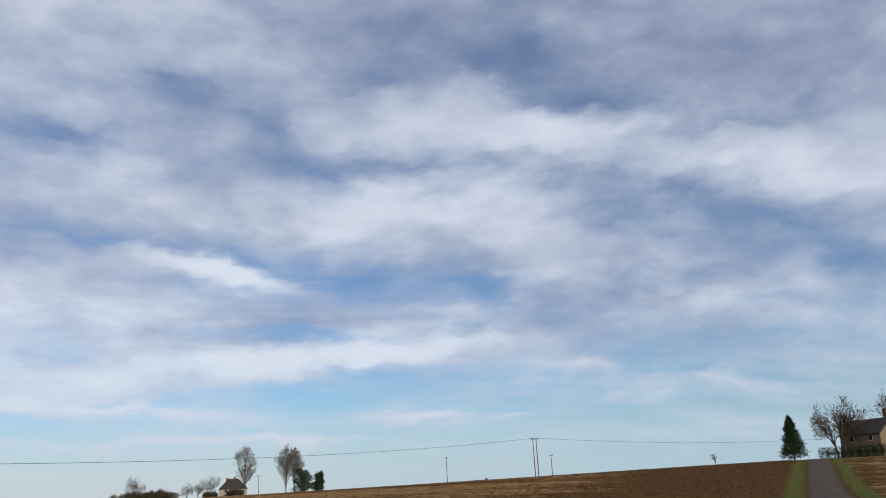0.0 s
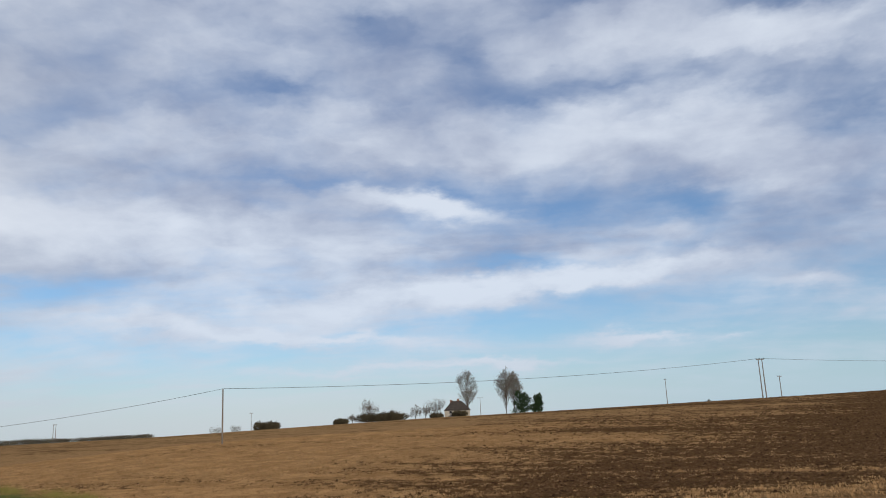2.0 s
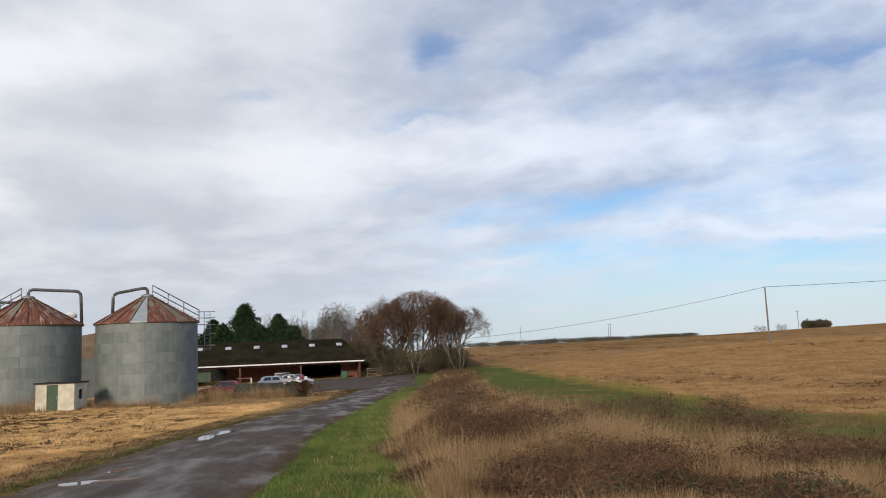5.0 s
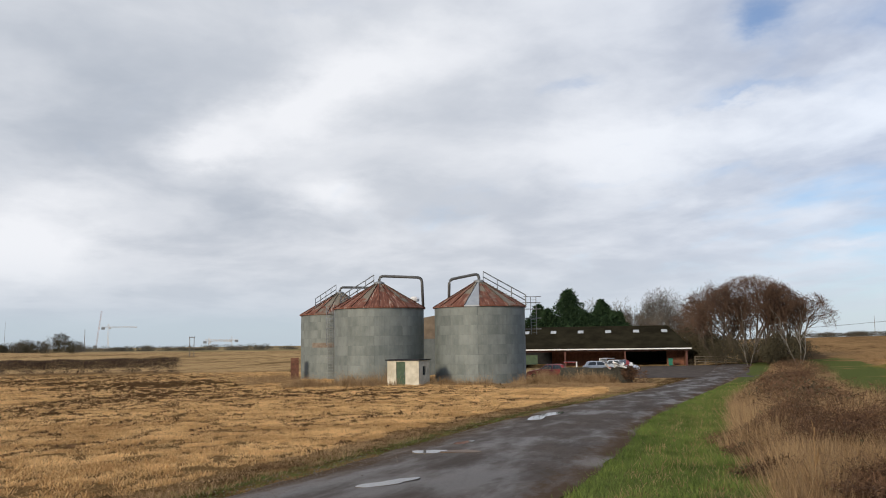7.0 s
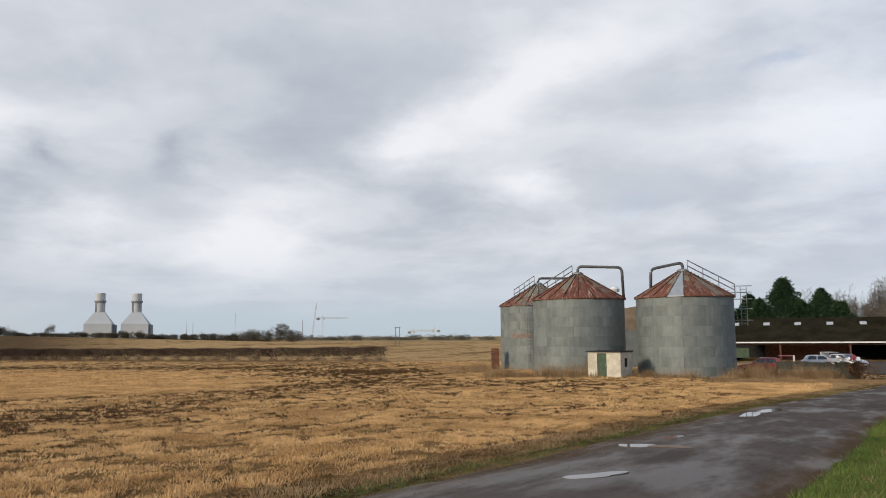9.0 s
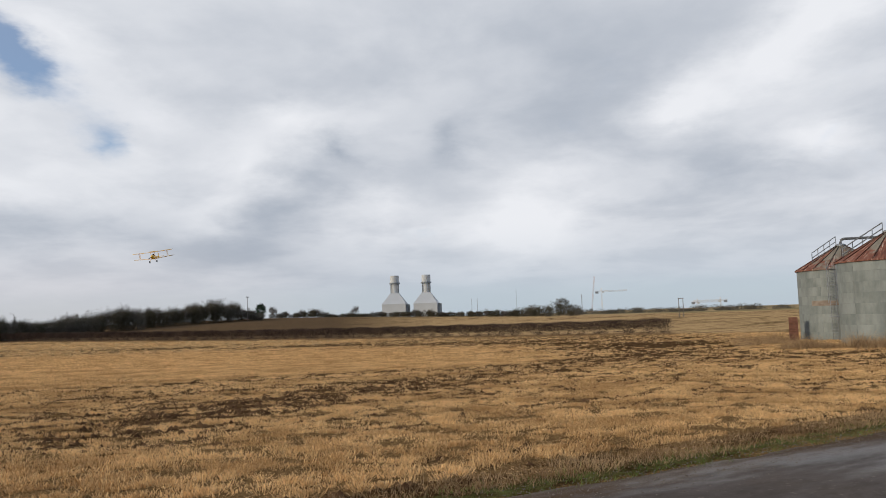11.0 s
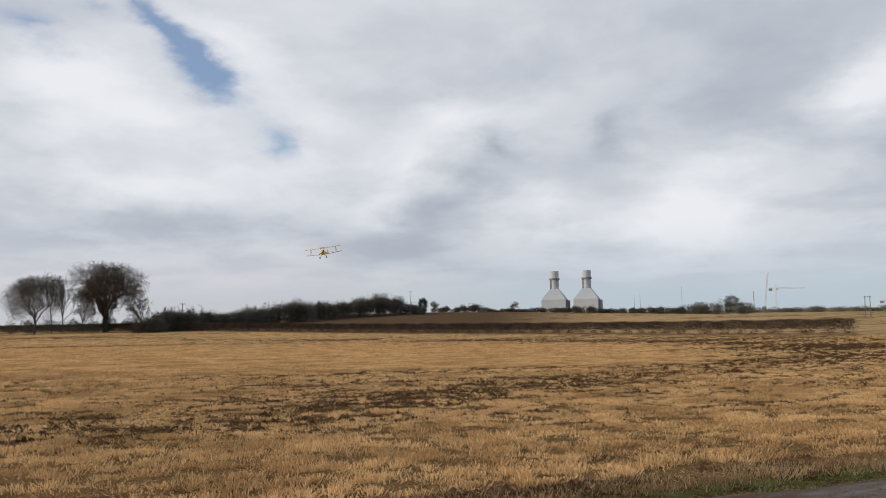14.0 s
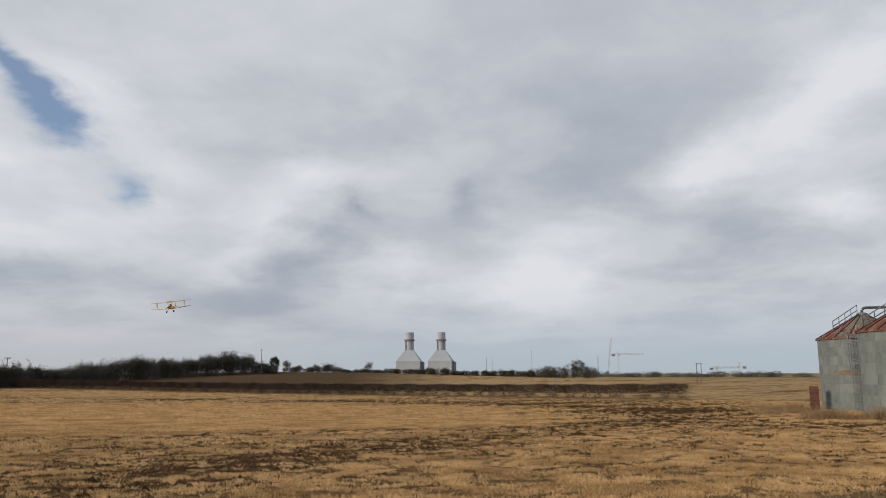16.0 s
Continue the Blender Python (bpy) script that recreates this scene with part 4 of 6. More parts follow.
def grow(height, width, seed, stems=1, bole=0.3, splits=(5, 4, 4, 4, 5), angle=32.0, up=0.15, decay=0.74, along=0.5, lean=0.3, thick=None, crook=0.10, tip=0.6, base=0.1, lobes=0.10, first=0.33):
    """Forking limbs of a leafless tree, level by level: (start, middle, end, radius, end radius), fitted to the height and width."""
    rng = np.random.default_rng(seed)
    turn = 2 * np.pi * np.arange(stems) / stems + rng.uniform(0, 1, stems)
    out_r = np.zeros(stems) if stems == 1 else rng.uniform(0.3, 1.0, stems)
    d = np.c_[np.cos(turn) * lean * out_r, np.sin(turn) * lean * out_r, np.ones(stems)] + rng.normal(0, 0.03, (stems, 3))
    a = np.c_[np.cos(turn), np.sin(turn), np.zeros(stems)] * (0 if stems == 1 else 0.03 * width)
    ln = np.full(stems, bole * height) * rng.uniform(0.85, 1.15, stems)
    r = np.full(stems, thick or height * 0.022)
    levels = []
    axes = np.array((width / 2, width / 2, height * (1 - base) / 2))
    heart = np.array((0, 0, height * (1 + base) / 2))
    wave = rng.normal(0, 2.4, (4, 3))

    def kept(p, level):
        """Ends that would leave the crown are drawn back to its uneven outline."""
        q = (p - heart) / axes
        far = np.linalg.norm(q, axis=1)[:, None] + 1e-9
        edge = (0.50, 0.66, 0.80, 0.90, 0.96, 1.0)[max(0, level + 5 - len(splits))] * (1 + lobes * np.sin(q / far @ wave.T).sum(1)[:, None] * 0.5)
        return np.where(far > edge, heart + q / far * edge * rng.uniform(0.74, 1.05, (len(p), 1)) * axes, p)

    for level in range(len(splits) + 1):
        d = d / np.linalg.norm(d, axis=1)[:, None]
        b = a + d * (ln * 0.5)[:, None] + rng.normal(0, crook, a.shape) * ln[:, None] * (0.35 if level == 0 else 1)
        c = a + d * ln[:, None] + np.array((0, 0, up)) * (0.25 * ln)[:, None] * (level > 0)
        if level:
            c = kept(c, level)
            b = (a + c) / 2 + (b - a - d * (ln * 0.5)[:, None]) * 0.6 + np.array((0, 0, 0.10)) * ln[:, None]
        levels.append((a, b, c, r, r * 0.62))
        if level == len(splits):
            break
        n = splits[level]
        i = np.repeat(np.arange(len(a)), n)
        lead = np.tile(np.arange(n) == 0, len(a))
        t = np.where(lead, 1.0, rng.uniform(along if level == 0 else 0.40, 1.0, len(i)))
        start = np.where((t < 0.5)[:, None], a[i] + (b - a)[i] * (2 * t)[:, None], b[i] + (c - b)[i] * (2 * t - 1)[:, None])
        on = (c - b)[i]
        on /= np.linalg.norm(on, axis=1)[:, None] + 1e-9
        side = rng.normal(size=on.shape)
        side -= (side * on).sum(1)[:, None] * on
        side /= np.linalg.norm(side, axis=1)[:, None] + 1e-9
        bend_by = np.radians(angle) * np.where(lead, 0.35, 1.0) * rng.uniform(0.6, 1.3, len(i))
        d = on * np.cos(bend_by)[:, None] + side * np.sin(bend_by)[:, None] + (0, 0, up)
        shrink = decay * (tip if level == len(splits) - 1 else 1.0)
        ln = (ln[i] if level or stems > 1 else np.full(len(i), height * first)) * shrink * rng.uniform(0.65, 1.2, len(i)) * np.where(level == 0, 1.25 - 0.5 * t, 1.0)
        r = np.maximum(r[i] * np.where(lead, 0.70, 0.50) * (1.15 - 0.35 * t), 0.006)
        a = start
    return levels


def rise(az, d, el):
    """Height over the ground there of what shows at that angle over the eye's level."""
    return EYE + d * math.tan(radians(el)) - hz(*at(az, d))


def joined(pieces):
    n, vs, fs = 0, [], []
    for v, f in pieces:
        vs.append(v)
        fs.append(f + n)
        n += len(v)
    return np.concatenate(vs), np.concatenate(fs)


def wooden(name, v, f, mat, parent):
    """Limbs as a part of a tree."""
    ob = bulk(name, v, f, mat, "", "")
    ob.data.polygons.foreach_set("use_smooth", [True] * len(ob.data.polygons))
    del ob["kind"]
    ob.parent = parent
    return ob


def bare_tree(name, label, m, height, width, seed, bark, twig, group="", tips=1.0, **how):
    top = thing(name, label, "tree", m, group)
    levels = grow(height, width, seed, **how)
    levels[0][0][:, 2] -= 0.3
    wooden("trunk", *joined([limbs(*lv, 6) for lv in levels[:2]]), bark, top)
    wooden("crown", *joined([limbs(*lv, 3) for lv in levels[2:-1]]), twig, top)
    # the last level: single thin twigs
    a, b, c, _, _ = levels[-1]
    rng = np.random.default_rng(seed + 1)
    side = np.cross(c - a, rng.normal(size=a.shape))
    side *= tips * max(0.00017 * m.translation.length, 0.010) / (np.linalg.norm(side, axis=1)[:, None] + 1e-9)
    v = np.stack([a - side, a + side, c], 1).reshape(-1, 3)
    ob = bulk("twig_veil", v, np.arange(len(v)).reshape(-1, 3), twig, "", "")
    ob.parent = top
    return top


def leafy(name, label, category, m, spots, n, size, mat, seed, trunk_h=0.0, bark=None, group=""):
    """An evergreen or a dense bush: very many small sprays in clumps. spots: x, y, z and three half sizes."""
    rng = np.random.default_rng(seed)
    top = thing(name, label, category, m, group)
    vs, per = [], max(n // len(spots), 1)
    for sx, sy, sz, hx, hy, hzz in spots:
        d = rng.normal(size=(per, 3))
        d /= np.linalg.norm(d, axis=1)[:, None]
        lob = 1 + 0.22 * np.sin(3.1 * d[:, 0] * 2 + sx) * np.cos(4.3 * d[:, 2] * 2 + sy) + 0.15 * np.sin(9 * d[:, 1] + 7 * d[:, 2])
        c = d * (rng.uniform(0.35, 1.0, (per, 1)) ** 0.4) * lob[:, None] * (hx, hy, hzz) + (sx, sy, sz)
        a, b = rng.normal(size=(per, 3)), rng.normal(size=(per, 3))
        s = size * rng.uniform(0.5, 1.4, (per, 1))
        a = a / np.linalg.norm(a, axis=1)[:, None] * s + d * s * 0.5
        b = b / np.linalg.norm(b, axis=1)[:, None] * s * 0.45
        vs.append(np.stack([c, c + a * 0.6 + b, c + a * 1.2], 1).reshape(-1, 3))
    v = np.concatenate(vs)
    v[:, 2] = np.maximum(v[:, 2], 0.02)
    ob = bulk("crown" if trunk_h else "foliage", v, np.arange(len(v)).reshape(-1, 3), mat, "", "")
    del ob["kind"]
    ob.parent = top
    if trunk_h:
        part("trunk", Geo().tube([(0, 0, -0.3), (0, 0, trunk_h)], [0.2, 0.1], 6), bark or BARK, top)
    return top


# ---------------------------------------------------------------- trees and hedges
def round_spots(w, h, rng, n=6, deep=None):
    return [(rng.uniform(-w / 2, w / 2), rng.uniform(-1, 1) * (deep or w / 4), h * rng.uniform(0.28, 0.5), w / 4.5, (deep or w / 4), h * rng.uniform(0.26, 0.5)) for _ in range(n)]


rnd = random.Random(4)
WILLOW = dict(stems=10, bole=0.38, splits=(4, 4, 4, 4, 4), angle=31, up=0.10, decay=0.80, lean=1.0, thick=0.18, tip=0.9, crook=0.06, base=0.06, lobes=0.30)
OAK = dict(bole=0.25, splits=(9, 4, 4, 4, 4, 4), angle=46, up=0.04, decay=0.80, along=0.65, crook=0.13, base=0.13, first=0.42)
UPRIGHT = dict(bole=0.60, splits=(18, 4, 4, 4), angle=38, up=0.22, decay=0.74, along=0.25, base=0.12, first=0.26, thick=0.16)
LOOSE = dict(bole=0.33, splits=(8, 4, 4, 4, 4), angle=38, up=0.12, decay=0.77, along=0.4, base=0.05, first=0.34)
FULL = dict(LOOSE, splits=(8, 4, 4, 4, 4, 3), bole=0.25, lobes=0.25)
SPREAD = dict(bole=0.18, splits=(9, 5, 4, 4, 3), angle=42, up=0.10, decay=0.76, along=0.2, base=0.0, first=0.36, thick=0.12, lobes=0.3)
DEAD = dict(stems=4, bole=0.36, splits=(4, 3, 3), angle=42, up=0.04, decay=0.78, lean=0.9, thick=0.075, crook=0.18, base=0.0, lobes=0.4)
SKYLINE = dict(bole=0.22, splits=(8, 5, 4, 5), angle=44, up=0.06, decay=0.76, along=0.3, base=0.0, first=0.34, thick=0.11)
POPLAR = dict(bole=0.72, splits=(28, 4, 4, 4, 3), angle=36, up=0.32, decay=0.72, along=0.08, base=0.05, first=0.26, thick=0.20)


def tree(name, label, az, d, el, width, seed, how, bark=BARK, twig=TWIG, group="", tips=1.0):
    return bare_tree(name, label, stand(az, d), rise(az, d, el), width, seed, bark, twig, group, tips, **how)


tree("willow_tree", "broad leafless red-brown willow with many stems by the yard", 54.6, 122, 3.95, 12.5, 11, WILLOW, BARK, REDTWIG)
tree("willow_tree", "leafless red-brown willow in the middle of the clump", 52.5, 119, 4.62, 16.5, 14, WILLOW, BARK, REDTWIG)
tree("willow_tree", "leafless red-brown willow leaning over the field edge", 50.1, 118, 3.45, 10.5, 12, WILLOW, BARK, REDTWIG)
tree("dead_tree", "dead bleached tree with bare pale branches", 49.5, 111, 3.0, 9, 13, DEAD, PALEBARK, PALEBARK)
tree("dead_tree", "small pale dead tree before the willows", 52.6, 112, 1.6, 4, 15, dict(DEAD, stems=2, thick=0.045), PALEBARK, PALEBARK)
leafy("bush", "dark evergreen bush below the willows", "bush", stand(52.2, 116), round_spots(12, 4.4, rnd, 10, 2), 20000, 0.15, SCRUB, 3)
leafy("bush", "dark bush behind the end of the shed", "bush", stand(55, 124), round_spots(9, 5, rnd, 6, 2), 16000, 0.17, SCRUB, 5)
for az, d, w, h, s in ((53.4, 128, 14, 5.6, 4), (50.3, 114, 4.5, 4.6, 9), (57.6, 136, 11, 6.4, 6), (60.4, 139, 12, 6.0, 7), (63.2, 141, 9, 5.2, 8)):
    leafy("bush", "dense dark undergrowth below the bare trees", "bush", stand(az, d), round_spots(w, h, rnd, 9, 3), 14000, 0.22, SCRUB, s, group="undergrowth behind the shed")
for az, d, el, w, s in ((64.4, 140, 3.55, 10.5, 21), (62.1, 141, 2.75, 10.5, 22), (66.5, 142, 2.5, 8.5, 23), (63.3, 139, 2.0, 8, 24), (65.9, 139, 2.2, 7, 25), (61.0, 140, 1.9, 7, 26)):
    h = rise(az, d, el)
    spots = []
    for k in range(17):
        t = k / 16
        reach = w * 0.47 * (1.05 - t) ** 0.80 * rnd.uniform(0.55, 1.4)
        spots += [(math.cos(q) * reach * 0.55, math.sin(q) * reach * 0.55, h * (0.10 + 0.84 * t), reach * 0.58 + 0.2, reach * 0.58 + 0.2, h * 0.055) for q in (k * 2.4, k * 2.4 + 2.2, k * 2.4 + 4.1)]
    leafy("yew_tree", "dark green evergreen tree behind the shed", "tree", stand(az, d), spots, 30000, 0.34, NEEDLE, s, h * 0.5, group="evergreens behind the shed")
for az, d, el, w, s, how in ((57.9, 146, 3.70, 10, 31, dict(OAK, thick=0.3)), (60.0, 155, 3.1, 10, 32, FULL), (62.6, 160, 2.9, 10, 33, FULL), (56.2, 152, 2.5, 9, 34, FULL), (59.0, 158, 3.0, 9, 35, FULL), (61.2, 162, 3.0, 9, 36, FULL), (63.6, 158, 2.5, 9, 37, FULL), (65.6, 160, 2.2, 9, 38, FULL), (57.0, 156, 2.7, 9, 39, FULL)):
    tree("bare_tree", "leafless tree behind the open shed", az, d, el, w, s, how, BARK, HAZETWIG, group="trees behind the shed", tips=0.9)

# beyond the hedge, to the south-west
tree("oak_tree", "large leafless oak with an ivy-clad trunk", 141.5, 256, 4.25, 25, 41, dict(OAK, thick=1.05, splits=(9, 4, 4, 4, 4, 4, 3)), tips=0.6)
leafy("ivy", "dark ivy round the oak's trunk", "ivy", stand(141.5, 255.2), [(0, 0, 2.6, 1.2, 1.0, 3.0), (0.5, 0, 6.0, 1.2, 0.9, 2.2), (2.0, 0, 8.6, 0.9, 0.7, 1.8), (-1.2, 0, 8.0, 0.8, 0.7, 1.4)], 7000, 0.26, NEEDLE, 42)
tree("bare_tree", "leafless spreading tree at the field's far edge", 145.7, 258, 3.25, 18, 43, dict(OAK, splits=(9, 4, 4, 4, 4, 4, 2)), BARK, HAZETWIG, tips=0.7)
tree("birch_tree", "slender leafless grey birch", 144.1, 262, 3.75, 9, 44, UPRIGHT, BARK, TWIG)
tree("birch_tree", "slender leafless grey birch", 144.7, 264, 3.5, 8, 47, UPRIGHT, BARK, TWIG)
tree("bare_tree", "small leafless tree beside the oak", 139.3, 262, 2.1, 9, 45, LOOSE)
tree("bare_tree", "small leafless tree beside the oak", 142.9, 268, 1.8, 9, 46, LOOSE)
for k in range(9):
    leafy("bush", "low leafless bush below the oaks", "bush", stand(138.6 + k * 1.0, 268 + 3 * (k % 2)), round_spots(6, rnd.uniform(3.5, 5.5), rnd, 5, 1.5), 3000, 0.24, HAZESCRUB, 500 + k, group="bushes below the oaks")
for k in range(34):
    az = 139.0 - k * 0.56 + rnd.uniform(-0.15, 0.15)
    d = float(np.interp(az, (119, 124, 130, 140), (335, 318, 285, 225))) + rnd.uniform(-6, 6)
    top_el = float(np.interp(az, (119.5, 121, 122, 123.5, 124.9, 126.1, 127, 128, 129, 130.4, 131.4, 132.5, 133.9, 134.6, 136.5, 137.6, 139), (0.6, 1.1, 1.8, 2.05, 1.7, 1.35, 1.75, 1.4, 1.8, 1.4, 1.1, 1.35, 0.75, 0.95, 1.3, 1.45, 0.6)))
    h = rise(az, d, top_el) * rnd.uniform(0.85, 1.0)
    leafy("thicket", "dense leafless scrub on the field's skyline", "bush", stand(az, d), round_spots(6.6, h * 0.86, rnd, 8, 2), 8000, 0.26, HAZESCRUB if k % 2 else SCRUB, 50 + k, group="scrub along the skyline")
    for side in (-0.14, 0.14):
        tree("bare_tree", "leafless tree standing in the skyline scrub", az + side, d + 5, top_el + rnd.uniform(-0.1, 0.12), rnd.uniform(6, 9), 300 + 2 * k + (side > 0), dict(SKYLINE, splits=(8, 5, 4, 4, 3)), BARK, HAZETWIG, group="trees along the skyline", tips=1.0)
for k, (az, el, w) in enumerate(((119.2, 1.3, 5), (118.4, 0.75, 4), (117.2, 0.95, 8), (116.4, 1.1, 9), (113.6, 1.1, 9), (111.7, 0.6, 6), (109.3, 0.65, 6), (108.3, 0.65, 7), (106.2, 0.4, 7), (104.2, 0.45, 7), (102.8, 0.35, 7), (115.6, 0.6, 6))):
    tree("bare_tree", "leafless roadside tree on the skyline", az, 372, el, w, 350 + k, dict(SKYLINE, splits=(8, 5, 4, 4, 3)), BARK, HAZETWIG, group="roadside trees")
for k in range(40):
    az = 119.0 - k * 0.54
    el = float(np.interp(az, (97.7, 98.6, 100.6, 101.9, 104, 106, 107, 108.5, 110, 112, 113, 114, 115, 116.5, 118, 119), (0.3, 0.86, 0.5, 0.32, 0.36, 0.3, 0.28, 0.5, 0.4, 0.5, 0.35, 0.45, 0.35, 0.85, 0.6, 0.8))) * rnd.uniform(0.75, 1.0)
    leafy("bush", "low dark leafless bush on the skyline", "bush", stand(az, 372 + rnd.uniform(-3, 3)), round_spots(5.2, max(rise(az, 372, el), 0.8), rnd, 6, 2), 2600, 0.30, SCRUB if k % 3 else HAZESCRUB, 370 + k, group="skyline bushes")
leafy("ivy_tree", "small tree smothered in dark ivy", "tree", stand(120.1, 330), [(0, 0, rise(120.1, 330, 0.85), 1.6, 1.4, 2.1)], 2600, 0.4, NEEDLE, 66, 3.0)
leafy("copse", "dark leafless copse on the plain", "bush", stand(99.6, 420), [(-13, 0, 2.2, 7, 4, 2.6), (-5, 0, 2.6, 7, 4, 2.8), (-9, 0, 3.4, 4, 3, 2.4), (4, 0, 3.6, 6, 4, 3.8), (6, 0, 6.2, 3.4, 3, 2.6), (11, 0, 2.6, 5, 4, 2.6)], 12000, 0.42, HAZESCRUB, 67)
for k in range(28):
    az = 112 - k * 1.0
    if 98 < az < 101.5:
        continue
    d = 900 + 90 * math.sin(k * 2.1)
    w = rnd.uniform(18, 34)
    leafy("far_wood", "far dark line of leafless trees", "trees", stand(az, d), round_spots(w, rnd.uniform(4, 8.5), rnd, 6, 5), 3000, 0.75, HAZESCRUB, 100 + k, group="far woods")
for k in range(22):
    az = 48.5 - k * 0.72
    leafy("far_hedge", "far dark field hedge on the skyline", "hedge", stand(az, 440), round_spots(12, (2.6 if k < 14 else 1.8) * rnd.uniform(0.8, 1.2), rnd, 8, 2), 2400, 0.4, HAZESCRUB, 140 + k, group="far field hedge")

# trees and hedges round the far farmhouse
for az, d, el, w, s, how in ((11.65, 378, 3.8, 11, 81, POPLAR), (8.9, 372, 4.0, 12, 82, POPLAR), (8.3, 376, 3.8, 9, 83, POPLAR), (18.4, 375, 2.55, 9.5, 84, SPREAD), (15.3, 375, 1.75, 8, 85, SPREAD), (14.6, 378, 1.95, 9, 86, SPREAD), (13.8, 378, 2.15, 9, 87, SPREAD), (-4.8, 250, 1.05, 4, 88, SPREAD), (20.6, 376, 1.0, 5, 92, SPREAD), (19.7, 376, 1.4, 6, 93, SPREAD), (16.8, 380, 1.6, 7, 94, SPREAD)):
    tree("bare_tree", "leafless tree near the far farmhouse", az, d, el, w, s, how, BARK, HAZETWIG, group="trees round the farmhouse", tips=0.8)
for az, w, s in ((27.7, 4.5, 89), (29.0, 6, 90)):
    leafy("bush", "small leafless bush out in the far field", "bush", stand(az, 420), round_spots(w, rise(az, 420, 0.8), rnd, 7, 2), 900, 0.30, HAZESCRUB, s, group="bushes in the far field")
for az, w, el, s in ((7.7, 7, 2.25, 1), (6.75, 5, 2.0, 2)):
    h = rise(az, 368, el)
    leafy("conifer", "dark green conifer beside the poplars", "tree", stand(az, 368), [(rnd.uniform(-1, 1) * w * 0.3, 0, h * (0.12 + 0.09 * k), w * 0.34 * (1.2 - k / 12), w * 0.3, h * 0.13) for k in range(9)], 7000, 0.5, NEEDLE, 200 + s, 3, group="farm conifers")
for az, w, el, s in ((18.1, 13, 1.25, 1), (17.0, 12, 1.2, 2), (25.6, 9, 0.95, 3), (13.8, 4, 0.95, 4), (12.2, 5, 1.05, 5), (20.5, 5, 0.85, 6)):
    leafy("hedge", "dark overgrown field hedge near the farmhouse", "hedge", stand(az, 366), round_spots(w, rise(az, 366, el), rnd, 14, 3), 13000, 0.42, SCRUB, 210 + s, group="farm hedges")

# by the house on the rise
hs = rise(-24.95, 186, 3.7)
spr = [(rnd.uniform(-0.35, 0.35), rnd.uniform(-0.35, 0.35), 1.2 + (hs - 1.5) * k / 15, 2.4 * (1.08 - k / 15), 2.4 * (1.08 - k / 15), 0.6) for k in range(16)]
leafy("spruce_tree", "dark green spruce at the top of the road", "tree", stand(-24.95, 186), spr, 11000, 0.32, NEEDLE, 220, 7.0)
tree("bare_tree", "large leafless tree beside the house on the rise", -27.6, 200, 5.3, 12, 221, dict(LOOSE, stems=3, thick=0.25, lean=0.5))
tree("bare_tree", "leafless tree behind the house on the rise", -31.2, 225, 5.2, 11, 222, LOOSE)
tree("bare_tree", "leafless tree behind the house on the rise", -29.2, 228, 4.4, 10, 225, LOOSE)
tree("sapling", "thin leafless sapling on the skyline", -20.1, 194, 2.15, 3.2, 223, dict(LOOSE, splits=(9, 4, 4)))
hh = rise(-28, 194, 1.7)
leafy("clipped_hedge", "dark clipped hedge before the house", "hedge", stand(-28.9, 194), [(x, 0, hh * z, 1.1, 0.8, hh * 0.34) for x in (-7.5, -6, -4.5, -3, -1.5, 0, 1.5, 3, 4.5, 6, 7.5) for z in (0.3, 0.68)], 22000, 0.16, NEEDLE, 224)


def field_hedge():
    """A flailed hawthorn hedge: twig bundles on short stems, thin at the foot, with dry grass below."""
    rng = np.random.default_rng(8)
    line = HEDGE
    seg = np.hypot(*(np.diff(line, axis=0).T))
    s = rng.uniform(0, seg.sum(), 150000)
    c = np.r_[0, np.cumsum(seg)]
    xy = np.c_[np.interp(s, c, line[:, 0]), np.interp(s, c, line[:, 1])] + rng.normal(0, 0.35, (len(s), 2))
    gap = 0.5 + 0.5 * np.sin(s * 1.9 + 2 * np.sin(s * 0.37))
    t = rng.uniform(0, 1, len(s))
    z = heights(xy) + 0.12 + np.where(t < 0.25 * gap, rng.uniform(0, 0.7, len(s)), 0.70 + rng.uniform(0, 1, len(s)) ** 0.8 * (1.35 + 0.08 * np.sin(s * 0.8)))
    p = np.c_[xy, z]
    a = rng.normal(size=p.shape)
    a[:, 2] = np.abs(a[:, 2]) + 0.3
    a *= (rng.uniform(0.15, 0.4, len(s)) / np.linalg.norm(a, axis=1))[:, None]
    b = rng.normal(size=p.shape)
    b *= (0.045 / np.linalg.norm(b, axis=1))[:, None]
    v = np.stack([p - b, p + b, p + a], 1).reshape(-1, 3)
    return bulk("field_hedge", v, np.arange(len(v)).reshape(-1, 3), HEDGEWOOD, "long low flailed leafless hedge across the stubble", "hedge")


field_hedge()


